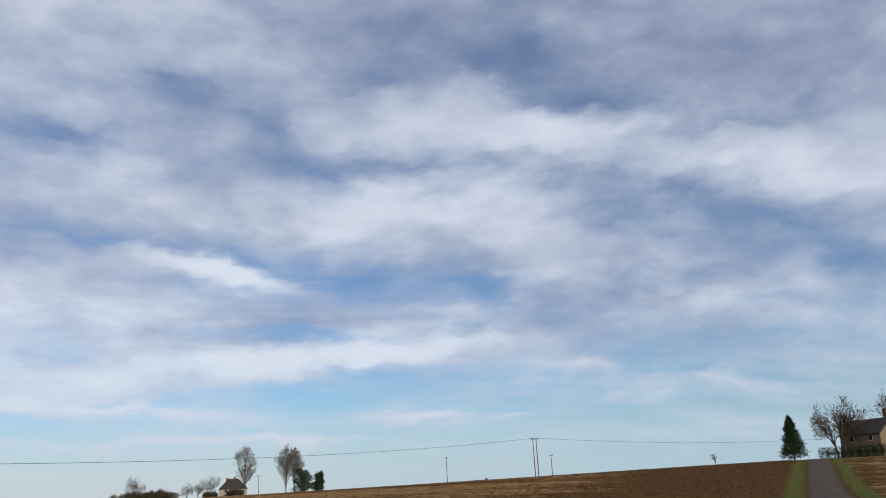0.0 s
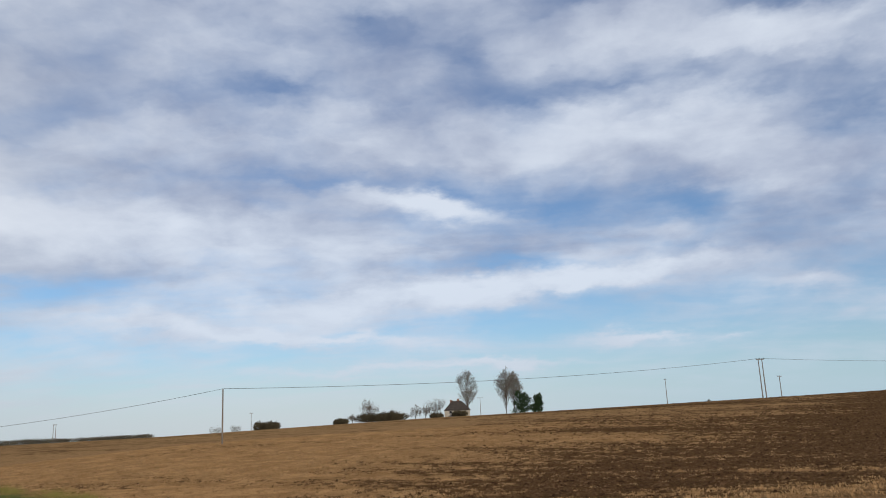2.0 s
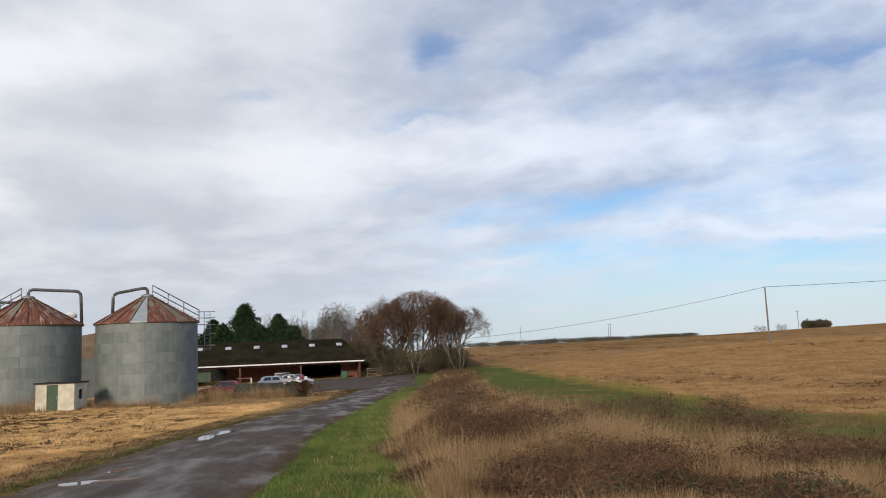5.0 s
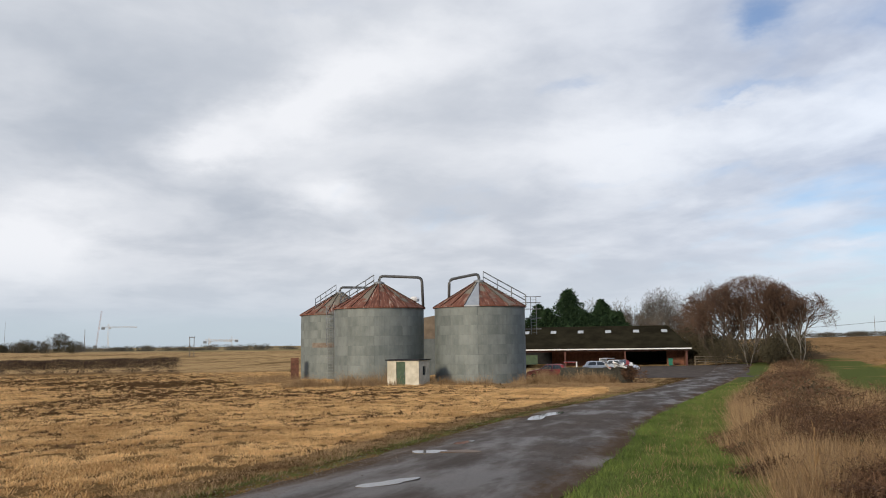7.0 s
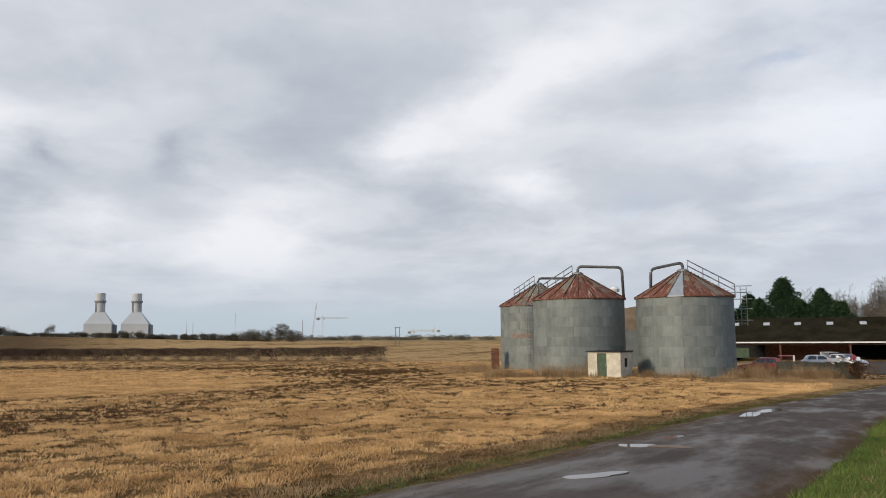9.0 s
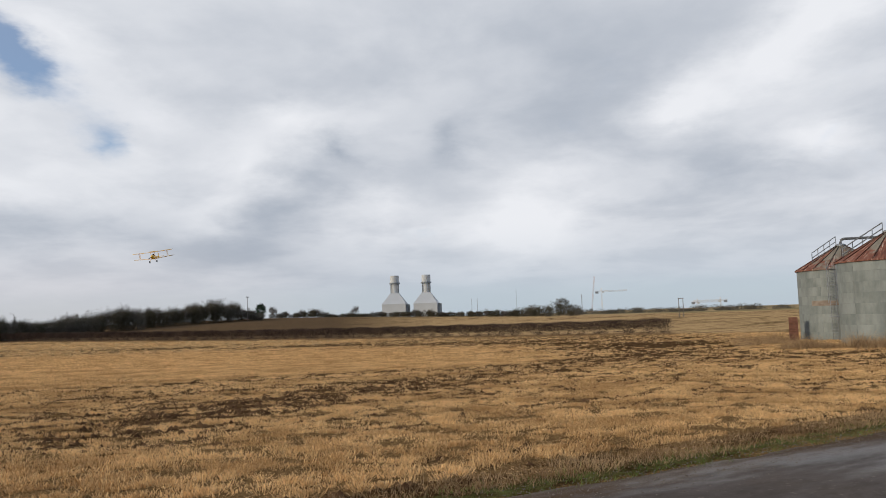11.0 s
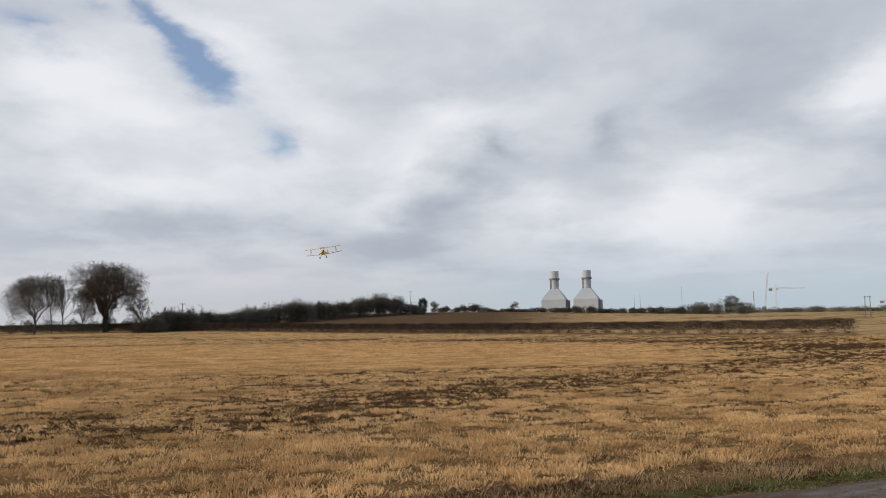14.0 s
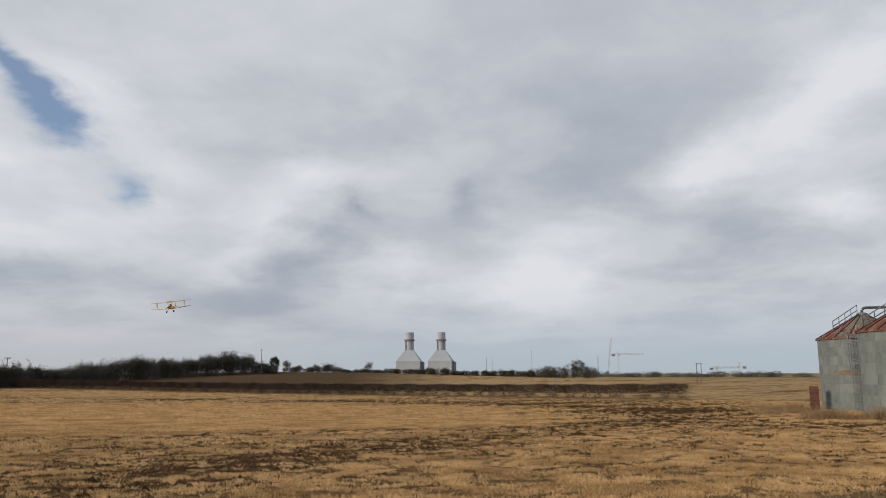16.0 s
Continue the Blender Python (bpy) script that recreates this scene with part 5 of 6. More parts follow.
# ---------------------------------------------------------------- kiosk beside the silos
def kiosk():
    W, D, H = 2.9, 2.4, 2.1
    top = thing("block_hut", "small whitewashed block hut with a green door", "hut", stand(76.2, 68.2, 76.2 - 24, 0.02))
    # x to the right along the front, y away
    x0, x1 = -1.45, 1.45
    part("wall", Geo().box(x0, -0.62, 0, 0.2, -0.2, H), WHITEBLOCK, top)
    part("wall", Geo().box(0.22, x1, 0, 0.2, -0.2, H), WHITEBLOCK, top)
    part("wall", Geo().box(-0.62, 0.22, 0, 0.2, 2.0, H), WHITEBLOCK, top)
    part("wall", Geo().box(x0, x0 + 0.2, 0.2, D, -0.2, H), WHITEBLOCK, top)
    part("wall", Geo().box(x0 + 0.2, x1 - 0.2, D - 0.2, D, -0.2, H), WHITEBLOCK, top)
    part("wall", Geo().box(x1 - 0.2, x1, 0.2, D, -0.2, 0.85).box(x1 - 0.2, x1, 0.2, D, 1.6, H).box(x1 - 0.2, x1, 0.2, 0.85, 0.85, 1.6).box(x1 - 0.2, x1, 1.55, D, 0.85, 1.6), WHITEBLOCK, top)
    # near-black sheet in the opening stands for the hut's unlit inside
    part("window", Geo().box(x1 - 0.13, x1 - 0.1, 0.85, 1.55, 0.85, 1.6), DARK, top, "unglazed window closed by a near-black sheet for shade")
    door = part("door", Geo().box(-0.62, 0.22, 0.05, 0.11, 0.0, 2.0), GREENDOOR, top, "dark green boarded door")
    part("handle", Geo().box(0.10, 0.14, 0.01, 0.05, 0.95, 1.1), STEEL, door)
    part("roof", Geo().box(x0 - 0.12, x1 + 0.12, -0.15, D + 0.1, H, H + 0.09), DARK, top, "flat dark felt roof")


kiosk()


# ---------------------------------------------------------------- open shed
def shed():
    L, D, E, RZ = 25.0, 15.0, 2.45, 5.6
    cx, cy = (Vector(at(56.65, 115)) + Vector(at(68.7, 115))) / 2
    top = thing("open_shed", "long open-fronted farm shed with a dark roof", "shed", pose(cx, cy, -2.03, 0, 0, 62.3))
    h = L / 2
    # x to the right along the front, y away from the yard
    g = Geo()
    hip = 3.2
    th = 0.14
    front = [(-h - 0.4, -0.7, E - 0.05), (h + 0.4, -0.7, E - 0.05), (h - hip * 0.6, D / 2, RZ), (-h, D / 2, RZ)]
    for name, q in (("roof_slope", front), ("roof_slope", [(h + 0.4, D + 0.4, E - 0.05), (-h - 0.4, D + 0.4, E - 0.05), (-h, D / 2, RZ), (h - hip * 0.6, D / 2, RZ)]), ("roof_slope", [(h + 0.4, -0.7, E - 0.05), (h + 0.4, D + 0.4, E - 0.05), (h - hip * 0.6, D / 2, RZ)])):
        n = len(q)
        up_q = [(x, y, z + th) for x, y, z in q]
        part(name, Geo().add(q + up_q, [tuple(range(n))[::-1], tuple(range(n, 2 * n))] + [(i, (i + 1) % n, n + (i + 1) % n, n + i) for i in range(n)]), ROOFSHEET, top, "dark mossy sheet roof")
    part("fascia", Geo().box(-h - 0.4, h + 0.4, -0.80, -0.72, E - 0.10, E + 0.07), FASCIA, top, "white gutter board")
    part("beam", Geo().box(-h - 0.2, h + 0.2, -0.15, 0.1, E - 0.36, E - 0.16), REDBOARD, top, "red-brown beam")
    for k in range(4):
        x = -h + 0.2 + k * (L - 0.4) / 3
        part("post", Geo().box(x - 0.11, x + 0.11, -0.16, 0.08, -0.1, E - 0.36), REDBOARD, top, "red-brown post")
    # back wall coloured near black to stand for the shade inside the shed
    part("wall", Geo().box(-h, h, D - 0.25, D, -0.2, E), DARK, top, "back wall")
    part("wall", Geo().box(-h, -h + 0.25, 0.2, D - 0.25, -0.2, E), BRICK, top, "brick end wall")
    part("wall", Geo().box(h - 0.3, h, 0.2, D - 0.25, -0.2, E), BRICK, top, "brick end wall")
    part("wall", Geo().box(h - 2.6, h - 0.3, 3.0, 3.25, -0.2, E - 0.36), BRICK, top, "brick panel")
    part("wall", Geo().box(-h + 6.2, h - 8.4, 6.0, 6.25, -0.2, E), BRICK, top, "inner brick wall")
    part("panel", Geo().box(-h + 0.4, -h + 4.5, 0.2, 0.3, 0.4, 1.7), GREENDOOR, top, "dull green sheet")
    for k in range(6):
        x = -h + 2.2 + k * (L - 5.2) / 5
        s = (RZ - E + 0.05) / (D / 2 + 0.7)
        y0, y1 = 4.9, 5.8
        z = lambda y: E - 0.05 + (y + 0.7) * s + th + 0.05
        part("rooflight", Geo().add([(x, y0, z(y0)), (x + 0.8, y0, z(y0)), (x + 0.8, y1, z(y1)), (x, y1, z(y1)), (x, y0, z(y0) - 0.05), (x + 0.8, y0, z(y0) - 0.05), (x + 0.8, y1, z(y1) - 0.05), (x, y1, z(y1) - 0.05)], [(0, 1, 2, 3), (0, 4, 5, 1), (1, 5, 6, 2), (2, 6, 7, 3), (3, 7, 4, 0)]), SKYLIGHT, top, "pale translucent rooflight")


shed()

# hut and brickwork among the silos
annexe = thing("silo_annexe", "grey sheet annexe with a brown gable between the silos", "building", stand(74.3, 92))
part("wall", Geo().box(-2.2, 2.2, 0, 5, -0.2, 4.2), DARKSTEEL, annexe)
part("gable", Geo().box(-2.0, 1.6, 0.3, 4.6, 4.2, 6.4).add([(-2.0, 0.3, 6.4), (1.6, 0.3, 6.4), (1.6, 0.3, 6.5), (-2.0, 4.6, 6.4), (1.6, 4.6, 6.4), (1.6, 4.6, 7.0), (1.6, 0.3, 7.0)], [(0, 1, 6), (3, 5, 4), (0, 6, 5, 3), (1, 4, 5, 6)]), BROWNSHEET, annexe, "brown corrugated upper part")
stub = thing("brick_pier", "short orange brick pier beside the silo", "brickwork", stand(83.75, 85))
for k in range(28):
    part("brick", Geo().box(-0.42, 0.40, 0, 0.45, 0.083 * k, 0.083 * k + 0.072), BRICK, stub)


def car(name, label, paint, x, y, turn, hatch=False):
    top = thing(name, label, "car", pose(x, y, hz(x, y) + 0.02, 0, 0, turn), "parked cars")
    # x along the car; rounded sections from a side outline
    out_line = [(-2.0, 0.35), (-2.05, 0.75), (-1.95, 0.95), (-1.75, 1.0), (-1.55, 1.38), (-1.2, 1.48), (0.1, 1.48), (0.75, 1.02), (1.7, 0.86), (2.02, 0.66), (2.05, 0.35)]
    g = Geo()
    n = len(out_line)
    rows = []
    for yy, k in ((-0.82, 0.0), (-0.76, 1.0), (0.76, 1.0), (0.82, 0.0)):
        rows += [(px, yy * (0.86 if pz > 1.05 else 1.0), pz if k or pz < 0.7 else pz - 0.06) for px, pz in out_line]
    g.add(rows, [(r * n + i, r * n + i + 1, (r + 1) * n + i + 1, (r + 1) * n + i) for r in range(3) for i in range(n - 1)] + [tuple(range(n))[::-1], tuple(3 * n + i for i in range(n))])
    part("body", g, paint, top, smooth=False)
    for s in (-1, 1):
        for a0, a1, b0, b1 in ((-1.45, -0.55, -1.22, -0.55), (-0.45, 0.62, -0.45, 0.12)):
            out_q = [(a0, s * 0.815, 1.05), (a1, s * 0.815, 1.05), (b1, s * 0.722, 1.40), (b0, s * 0.722, 1.40)]
            part("side_window", Geo().add(out_q + [(x, y - s * 0.03, z) for x, y, z in out_q], [(0, 1, 2, 3), (7, 6, 5, 4), (0, 4, 5, 1), (1, 5, 6, 2), (2, 6, 7, 3), (3, 7, 4, 0)]), CARGLASS, top)
        for xx in (-1.25, 1.3):
            part("wheel", Geo().tube([(xx, s * 0.62, 0.31), (xx, s * 0.83, 0.31)], 0.31, 16), RUBBER, top)
    part("windscreen", Geo().add([(0.74, -0.62, 1.06), (0.74, 0.62, 1.06), (0.16, 0.58, 1.46), (0.16, -0.58, 1.46), (0.70, -0.62, 1.04), (0.70, 0.62, 1.04), (0.12, 0.58, 1.44), (0.12, -0.58, 1.44)], [(0, 1, 2, 3), (7, 6, 5, 4), (0, 4, 5, 1), (2, 6, 7, 3)]), CARGLASS, top)
    if hatch:
        part("tailgate", Geo().box(-2.75, -1.5, -0.6, 0.6, 1.62, 1.68), paint, top, "raised tailgate")
        part("tailgate_lining", Geo().box(-2.85, -2.75, -0.6, 0.6, 0.95, 1.68), FASCIA, top, "pale inner panel")
    return top


car("car", "red hatchback with its tailgate raised, behind the wall", CARRED, *at(66.0, 79), 62.5 + 180, True)
car("car", "silver estate car parked before the shed", CARSILVER, *at(62.3, 92), 65)
car("car", "pale car with its bonnet up beside the shed", CARSILVER, *at(60.9, 96), 20, True)
heap = thing("scrap_heap", "heap of pale and red panels on the wall's end", "scrap", stand(61.1, 69.5))
for k in range(14):
    q = random.Random(k)
    w, l = q.uniform(0.12, 0.35), q.uniform(0.25, 0.7)
    part("panel", Geo().box(-l / 2, l / 2, -w / 2, w / 2, 0, 0.06), (FASCIA, CARRED, STEEL, FASCIA)[k % 4], heap, m=pose(q.uniform(-1.2, 1.2), q.uniform(-0.2, 0.4), 1.35 + q.uniform(0, 0.45), q.uniform(-40, 40), q.uniform(-40, 40), q.uniform(0, 180)))
leafy("spoil_heap", "dark heap of rubble at the wall's end", "heap", stand(60.0, 70), [(0, 0, 0.5, 0.9, 0.8, 0.9), (-0.5, 0, 0.9, 0.6, 0.6, 0.5)], 1500, 0.16, BRAMBLE, 400)


def fence(az0, az1, d, n):
    a, b = Vector(at(az0, d)), Vector(at(az1, d))
    top = thing("rail_fence", "weathered timber rail fence beside the shed", "fence", pose(a.x, a.y, hz(a.x, a.y), 0, 0, math.degrees(math.atan2((b - a).y, (b - a).x))))
    L = (b - a).length
    for k in range(n + 1):
        part("post", Geo().box(k * L / n - 0.06, k * L / n + 0.06, -0.06, 0.06, -0.2, 1.2), TIMBER, top)
    for z in (0.35, 0.72, 1.05):
        part("rail", Geo().box(0, L, -0.10, -0.06, z, z + 0.1), TIMBER, top)


fence(56.0, 53.4, 117, 4)
bin_ob = thing("wheelie_bin", "green plastic bin under the shed's eaves", "bin", stand(57.6, 115.5))
part("body", Geo().add([(-0.25, -0.3, 0.05), (0.25, -0.3, 0.05), (0.25, 0.3, 0.05), (-0.25, 0.3, 0.05), (-0.3, -0.37, 1.0), (0.3, -0.37, 1.0), (0.3, 0.37, 1.0), (-0.3, 0.37, 1.0)], [(3, 2, 1, 0), (0, 1, 5, 4), (1, 2, 6, 5), (2, 3, 7, 6), (3, 0, 4, 7)]), material("green_plastic", (0.01, 0.12, 0.08), (0.02, 0.18, 0.12), 3, 0.5), bin_ob)
part("lid", Geo().box(-0.32, 0.32, -0.4, 0.4, 1.0, 1.07), DARK, bin_ob)

# puddles on the road
puddle(67.0, 25.8, 1.9, 0.55, 143, 1)
puddle(65.9, 28.1, 1.9, 0.55, 143, 12)
puddle(74.3, 15.8, 0.75, 0.45, 60, 2)
puddle(72.2, 15.7, 0.62, 0.42, 70, 3, MUD)
puddle(77.25, 11.55, 0.90, 0.36, 116, 4)
puddle(72.0, 17.6, 0.75, 0.30, 140, 9)

# concrete yard before the shed
yard_line = [(-69, 43.5), (-78, 49), (-88, 54.5), (-98, 59.5)]
yv, yf = ribbon(smooth_line(yard_line, 8), 11.0, 0.03, 14, 0.3, 3)
yard = bulk("yard", yv, yf, ASPHALT, "wet worn farmyard surface", "yard")
yard["kind"] = "structure"


def low_wall():
    a, b = Vector((*at(65.1, 71.3), 0)), Vector((*at(60.2, 70.5), 0))
    n = (b - a).normalized()
    top = thing("bund_wall", "low stained concrete wall before the yard", "wall", pose(a.x, a.y, hz(a.x, a.y) - 0.1, 0, 0, math.degrees(math.atan2(n.y, n.x))))
    L = (b - a).length
    k = int(L / 1.2)
    for i in range(k):
        part("wall_block", Geo().box(i * L / k, (i + 1) * L / k - 0.02, -0.2, 0.25, 0, 1.42 + 0.03 * math.sin(i * 2.3)), DARKWALL, top)
    return a, b


low_wall()


# ---------------------------------------------------------------- poles and wires
def pole(name, label, az, d, height, arm=0.0, twin=0.0, turn=0.0, group="power poles"):
    x, y = at(az, d)
    top = thing(name, label, "pole", pose(x, y, hz(x, y), 0, 0, turn), group)
    for s in ((-twin / 2, twin / 2) if twin else (0.0,)):
        part("post", Geo().tube([(s, 0, -0.4), (s, 0, height)], [0.14, 0.09], 8), POLEWOOD, top)
    if arm:
        part("crossarm", Geo().box(-arm / 2, arm / 2, -0.07, 0.07, height - 0.3, height - 0.15), POLEWOOD, top)
        for s in (-arm / 2 + 0.1, 0, arm / 2 - 0.1):
            part("insulator", Geo().tube([(s, 0, height - 0.15), (s, 0, height + 0.12)], [0.07, 0.04], 6), CABLE, top)
    return Vector((x, y, hz(x, y) + height))


P1 = pole("power_pole", "weathered wooden power pole in the stubble", 28.47, 124, 8.0, 0, 0)
HP = pole("power_pole", "twin-post wooden power pole with crossarm", -8.3, 200, 9.0, 2.2, 1.0, 30)
pole("power_pole", "single wooden pole on the skyline", -2.11, 268, 8.3, 0.8, 0, 20)
pole("power_pole", "single wooden pole with a short crossarm", -9.35, 262, 7.0, 1.4, 0, 20)
pole("power_pole", "thin wooden pole near the far hedge", 26.6, 380, 8.2, 1.6, 0, 20)
pole("power_pole", "wooden pole with a transformer by the farmhouse", 10.7, 372, 8.0, 2.4, 0, 20)
pole("power_pole", "thin wooden pole on the far field", 45.0, 400, 9.0, 0, 0, 20)
pole("power_pole", "twin-post pole beyond the field", 38.8, 390, 8.0, 1.6, 1.0, 20)
pole("power_pole", "twin-post pole beyond the hedge", 90.7, 260, 6.1, 1.8, 1.3, 90)
pole("power_pole", "wooden pole in the skyline scrub", 121.0, 322, 9.5, 2.6, 0, 10)
pole("power_pole", "wooden pole in the skyline scrub", 136.7, 246, 8.0, 2.4, 0, 10)
pole("power_pole", "wooden pole on the plain", 97.4, 420, 11, 1.8, 1.2, 10)
pole("power_pole", "wooden pole on the plain", 105.2, 600, 14, 0, 0, 10)
pole("power_pole", "wooden pole on the plain", 104.8, 600, 14, 0, 0, 10)
pole("mast", "tall thin lattice mast on the plain", 102.0, 900, 32, 0, 0, 10, "masts")


def wire(name, a, b, sag, r=0.016):
    pts = [(a.lerp(b, k / 24) - Vector((0, 0, sag * 4 * (k / 24) * (1 - k / 24)))) for k in range(25)]
    return tagged(part(name, Geo().tube(pts, r, 4), CABLE), "thin dark overhead power line", "cable", "power lines")


wire("power_line", P1, HP, 1.3, 0.03)
wire("power_line", P1, Vector((*at(52, 150), 3.0)), 1.2, 0.025)
wire("power_line", HP, Vector((*at(-30, 330), 15)), 2.0, 0.03)
pole("power_pole", "wooden pole behind the willows", 52, 150, 5.0)


# ---------------------------------------------------------------- houses
def gable_house(name, label, m, L, D, E, RZ, wall, roof, hip=0.0, chimneys=(), windows=()):
    top = thing(name, label, "house", m)
    h, d = L / 2, D / 2
    g = Geo().add([(-h, -d, -0.5), (h, -d, -0.5), (h, d, -0.5), (-h, d, -0.5), (-h, -d, E), (h, -d, E), (h, d, E), (-h, d, E), (-h + hip, 0, RZ - 0.1), (h - hip, 0, RZ - 0.1)],
                  [(0, 1, 5, 4), (1, 2, 6, 5), (2, 3, 7, 6), (3, 0, 4, 7), (4, 5, 9, 8), (6, 7, 8, 9), (5, 6, 9), (7, 4, 8)])
    part("wall", g, wall, top)
    o = 0.35
    r = Geo()
    for s in (-1, 1):
        q = [(-h - o, s * (d + o), E - 0.12), (h + o, s * (d + o), E - 0.12), (h - hip + (o if not hip else 0), 0, RZ), (-h + hip - (o if not hip else 0), 0, RZ)]
        r.add(q + [(x, y, z + 0.16) for x, y, z in q], [(0, 1, 2, 3), (4, 5, 6, 7), (0, 1, 5, 4), (1, 2, 6, 5), (2, 3, 7, 6), (3, 0, 4, 7)])
    if hip:
        for s in (-1, 1):
            q = [(s * (h + o), -d - o, E - 0.12), (s * (h + o), d + o, E - 0.12), (s * (h - hip), 0, RZ)]
            r.add(q + [(x, y, z + 0.16) for x, y, z in q], [(0, 1, 2), (3, 4, 5), (0, 1, 4, 3), (1, 2, 5, 4), (2, 0, 3, 5)])
    rf_ob = part("roof", r, roof, top)
    for x, y, z in chimneys:
        part("chimney", Geo().box(x - 0.45, x + 0.45, y - 0.35, y + 0.35, E, z).box(x - 0.52, x + 0.52, y - 0.42, y + 0.42, z - 0.25, z - 0.1), BRICK, rf_ob)
    for x, z, w, t in windows:
        win = part("window", Geo().box(x - w / 2, x + w / 2, -d - 0.04, -d + 0.1, z, z + t), FASCIA, top, "white window frame")
        part("pane", Geo().box(x - w / 2 + 0.1, x + w / 2 - 0.1, -d - 0.06, -d - 0.045, z + 0.1, z + t - 0.1), DARK, win)
    return top


gable_house("farmhouse", "far white-walled farmhouse with a hipped tiled roof", stand(12.35, 372), 11.5, 9.5, 2.7, 6.9, RENDERED, SLATE, 3.6, ((0.6, 0, 7.9), (-2.6, 0, 7.5)), ((-3, 1.2, 1.4, 1.3), (2.5, 1.2, 1.4, 1.3)))
gable_house("stone_house", "stone house with a brown tiled roof on the rise", stand(-29.6, 204, -68), 10.0, 8.0, rise(-29.3, 204, 2.3), rise(-29.3, 204, 3.2), STONE, SLATE, 0, ((4.3, 0, rise(-30.3, 204, 3.75)),), ((2.6, 3.2, 1.1, 1.3), (-2.2, 3.2, 1.1, 1.3)))


# ---------------------------------------------------------------- power station and cranes far off
def boiler_house(az):
    d = 1200
    top = thing("boiler_house", "pale clad power station block with a tapering stack", "power station", pose(*at(az, d), PLAIN, 0, 0, az - 6), "power station blocks")
    W, H1, H2, HN = 17.5, 25, 41, 46
    part("body", Geo().box(-W, W, -22, 22, -1, H1), PLANT, top)
    part("hood", Geo().add([(-W, -22, H1), (W, -22, H1), (W, 22, H1), (-W, 22, H1), (-6.5, -6.5, H2), (6.5, -6.5, H2), (6.5, 6.5, H2), (-6.5, 6.5, H2)], [(0, 1, 5, 4), (1, 2, 6, 5), (2, 3, 7, 6), (3, 0, 4, 7), (4, 5, 6, 7)]), PLANT, top)
    # shade on the block's right side, put on as a darker slab
    part("shaded_side", Geo().box(W, W + 3, -12, 22, -1, H1 - 1), PLANTDARK, top, "dark grey slab standing for the shaded side")
    part("neck", Geo().tube([(0, 0, H2 - 1), (0, 0, 56)], 6.2, 20), PLANT, top)
    part("gallery", Geo().tube([(0, 0, 55), (0, 0, 57)], 8.0, 20), PLANTDARK, top, "grey walkway ring")
    part("stack", Geo().tube([(0, 0, 57), (0, 0, 67.5)], 6.6, 20), PLANT, top)
    for k in range(4):
        a = math.pi / 4 + k * math.pi / 2
        part("brace", Geo().tube([(7.5 * math.cos(a), 7.5 * math.sin(a), H2), (7.5 * math.cos(a), 7.5 * math.sin(a), 56)], 0.7, 4), PLANTDARK, top)


boiler_house(110.68)
boiler_house(108.42)


def lattice(g, a, b, w, n):
    """Four chords with zigzag bracing."""
    a, b = Vector(a), Vector(b)
    d = (b - a).normalized()
    s = d.cross(Vector((0, 0, 1)) if abs(d.z) < 0.9 else Vector((1, 0, 0))).normalized() * w / 2
    t = d.cross(s).normalized() * w / 2
    cs = (s + t, s - t, -s - t, -s + t)
    for c in cs:
        g.tube([a + c, b + c], w * 0.10, 4)
    for k in range(n):
        for i in range(4):
            g.tube([a.lerp(b, k / n) + cs[i], a.lerp(b, (k + 1) / n) + cs[(i + 1) % 4]], w * 0.06, 3)
    return g


def tower_crane(az, d, h, jib, turn, group="tower cranes"):
    top = thing("tower_crane", "far pale tower crane over the plain", "crane", pose(*at(az, d), PLAIN, 0, 0, turn), group)
    part("mast", lattice(Geo(), (0, 0, 0), (0, 0, h), 1.9, 14), CRANEPAINT, top)
    part("jib", lattice(Geo(), (-jib * 0.25, 0, h), (jib, 0, h), 2.0, 18), CRANEPAINT, top)
    part("counterweight", Geo().box(-jib * 0.25, -jib * 0.25 + 6, -1.6, 1.6, h - 4, h), STEEL, top)
    part("cab", Geo().box(1, 4, -1.4, 1.4, h - 3, h), PLANT, top)
    part("apex", lattice(Geo(), (0, 0, h), (0, 0, h + 6), 1.6, 4), CRANEPAINT, top)


tower_crane(96.0, 1500, 40, 46, 96)
tower_crane(89.6, 1500, 14, 40, 92)
tower_crane(88.1, 1500, 16, 46, 270)
luff = thing("luffing_crane", "far luffing crane with a steep red and white jib", "crane", pose(*at(96.75, 1500), PLAIN, 0, 0, 96))
part("jib", lattice(Geo(), (0, 0, 0), (8, 0, 68), 1.8, 20), CRANERED, luff)
part("cab", Geo().box(-4, 3, -2, 2, 4, 9), PLANTDARK, luff)


# ---------------------------------------------------------------- biplane
def aerofoil(g, x0, x1, chord, y, z0, z1, sweep=0.0):
    """One wing half: a thick rounded leading edge and a thin tail."""
    prof = [(0, 0.0), (0.06, 0.045), (0.3, 0.07), (0.65, 0.045), (1.0, 0.0), (0.65, -0.012), (0.3, -0.02), (0.06, -0.018)]
    v = []
    for k in range(7):
        t = k / 6
        c = chord * (1.0 if t < 0.85 else 1.0 - (t - 0.85) * 1.6)
        for px, pz in prof:
            v.append((x0 + (x1 - x0) * t, y + sweep * t + px * c, z0 + (z1 - z0) * t + pz * c))
    n = len(prof)
    f = [(i * n + j, i * n + (j + 1) % n, (i + 1) * n + (j + 1) % n, (i + 1) * n + j) for i in range(6) for j in range(n)]
    g.add(v, f + [tuple(range(n))[::-1], tuple(6 * n + j for j in range(n))])
    return g


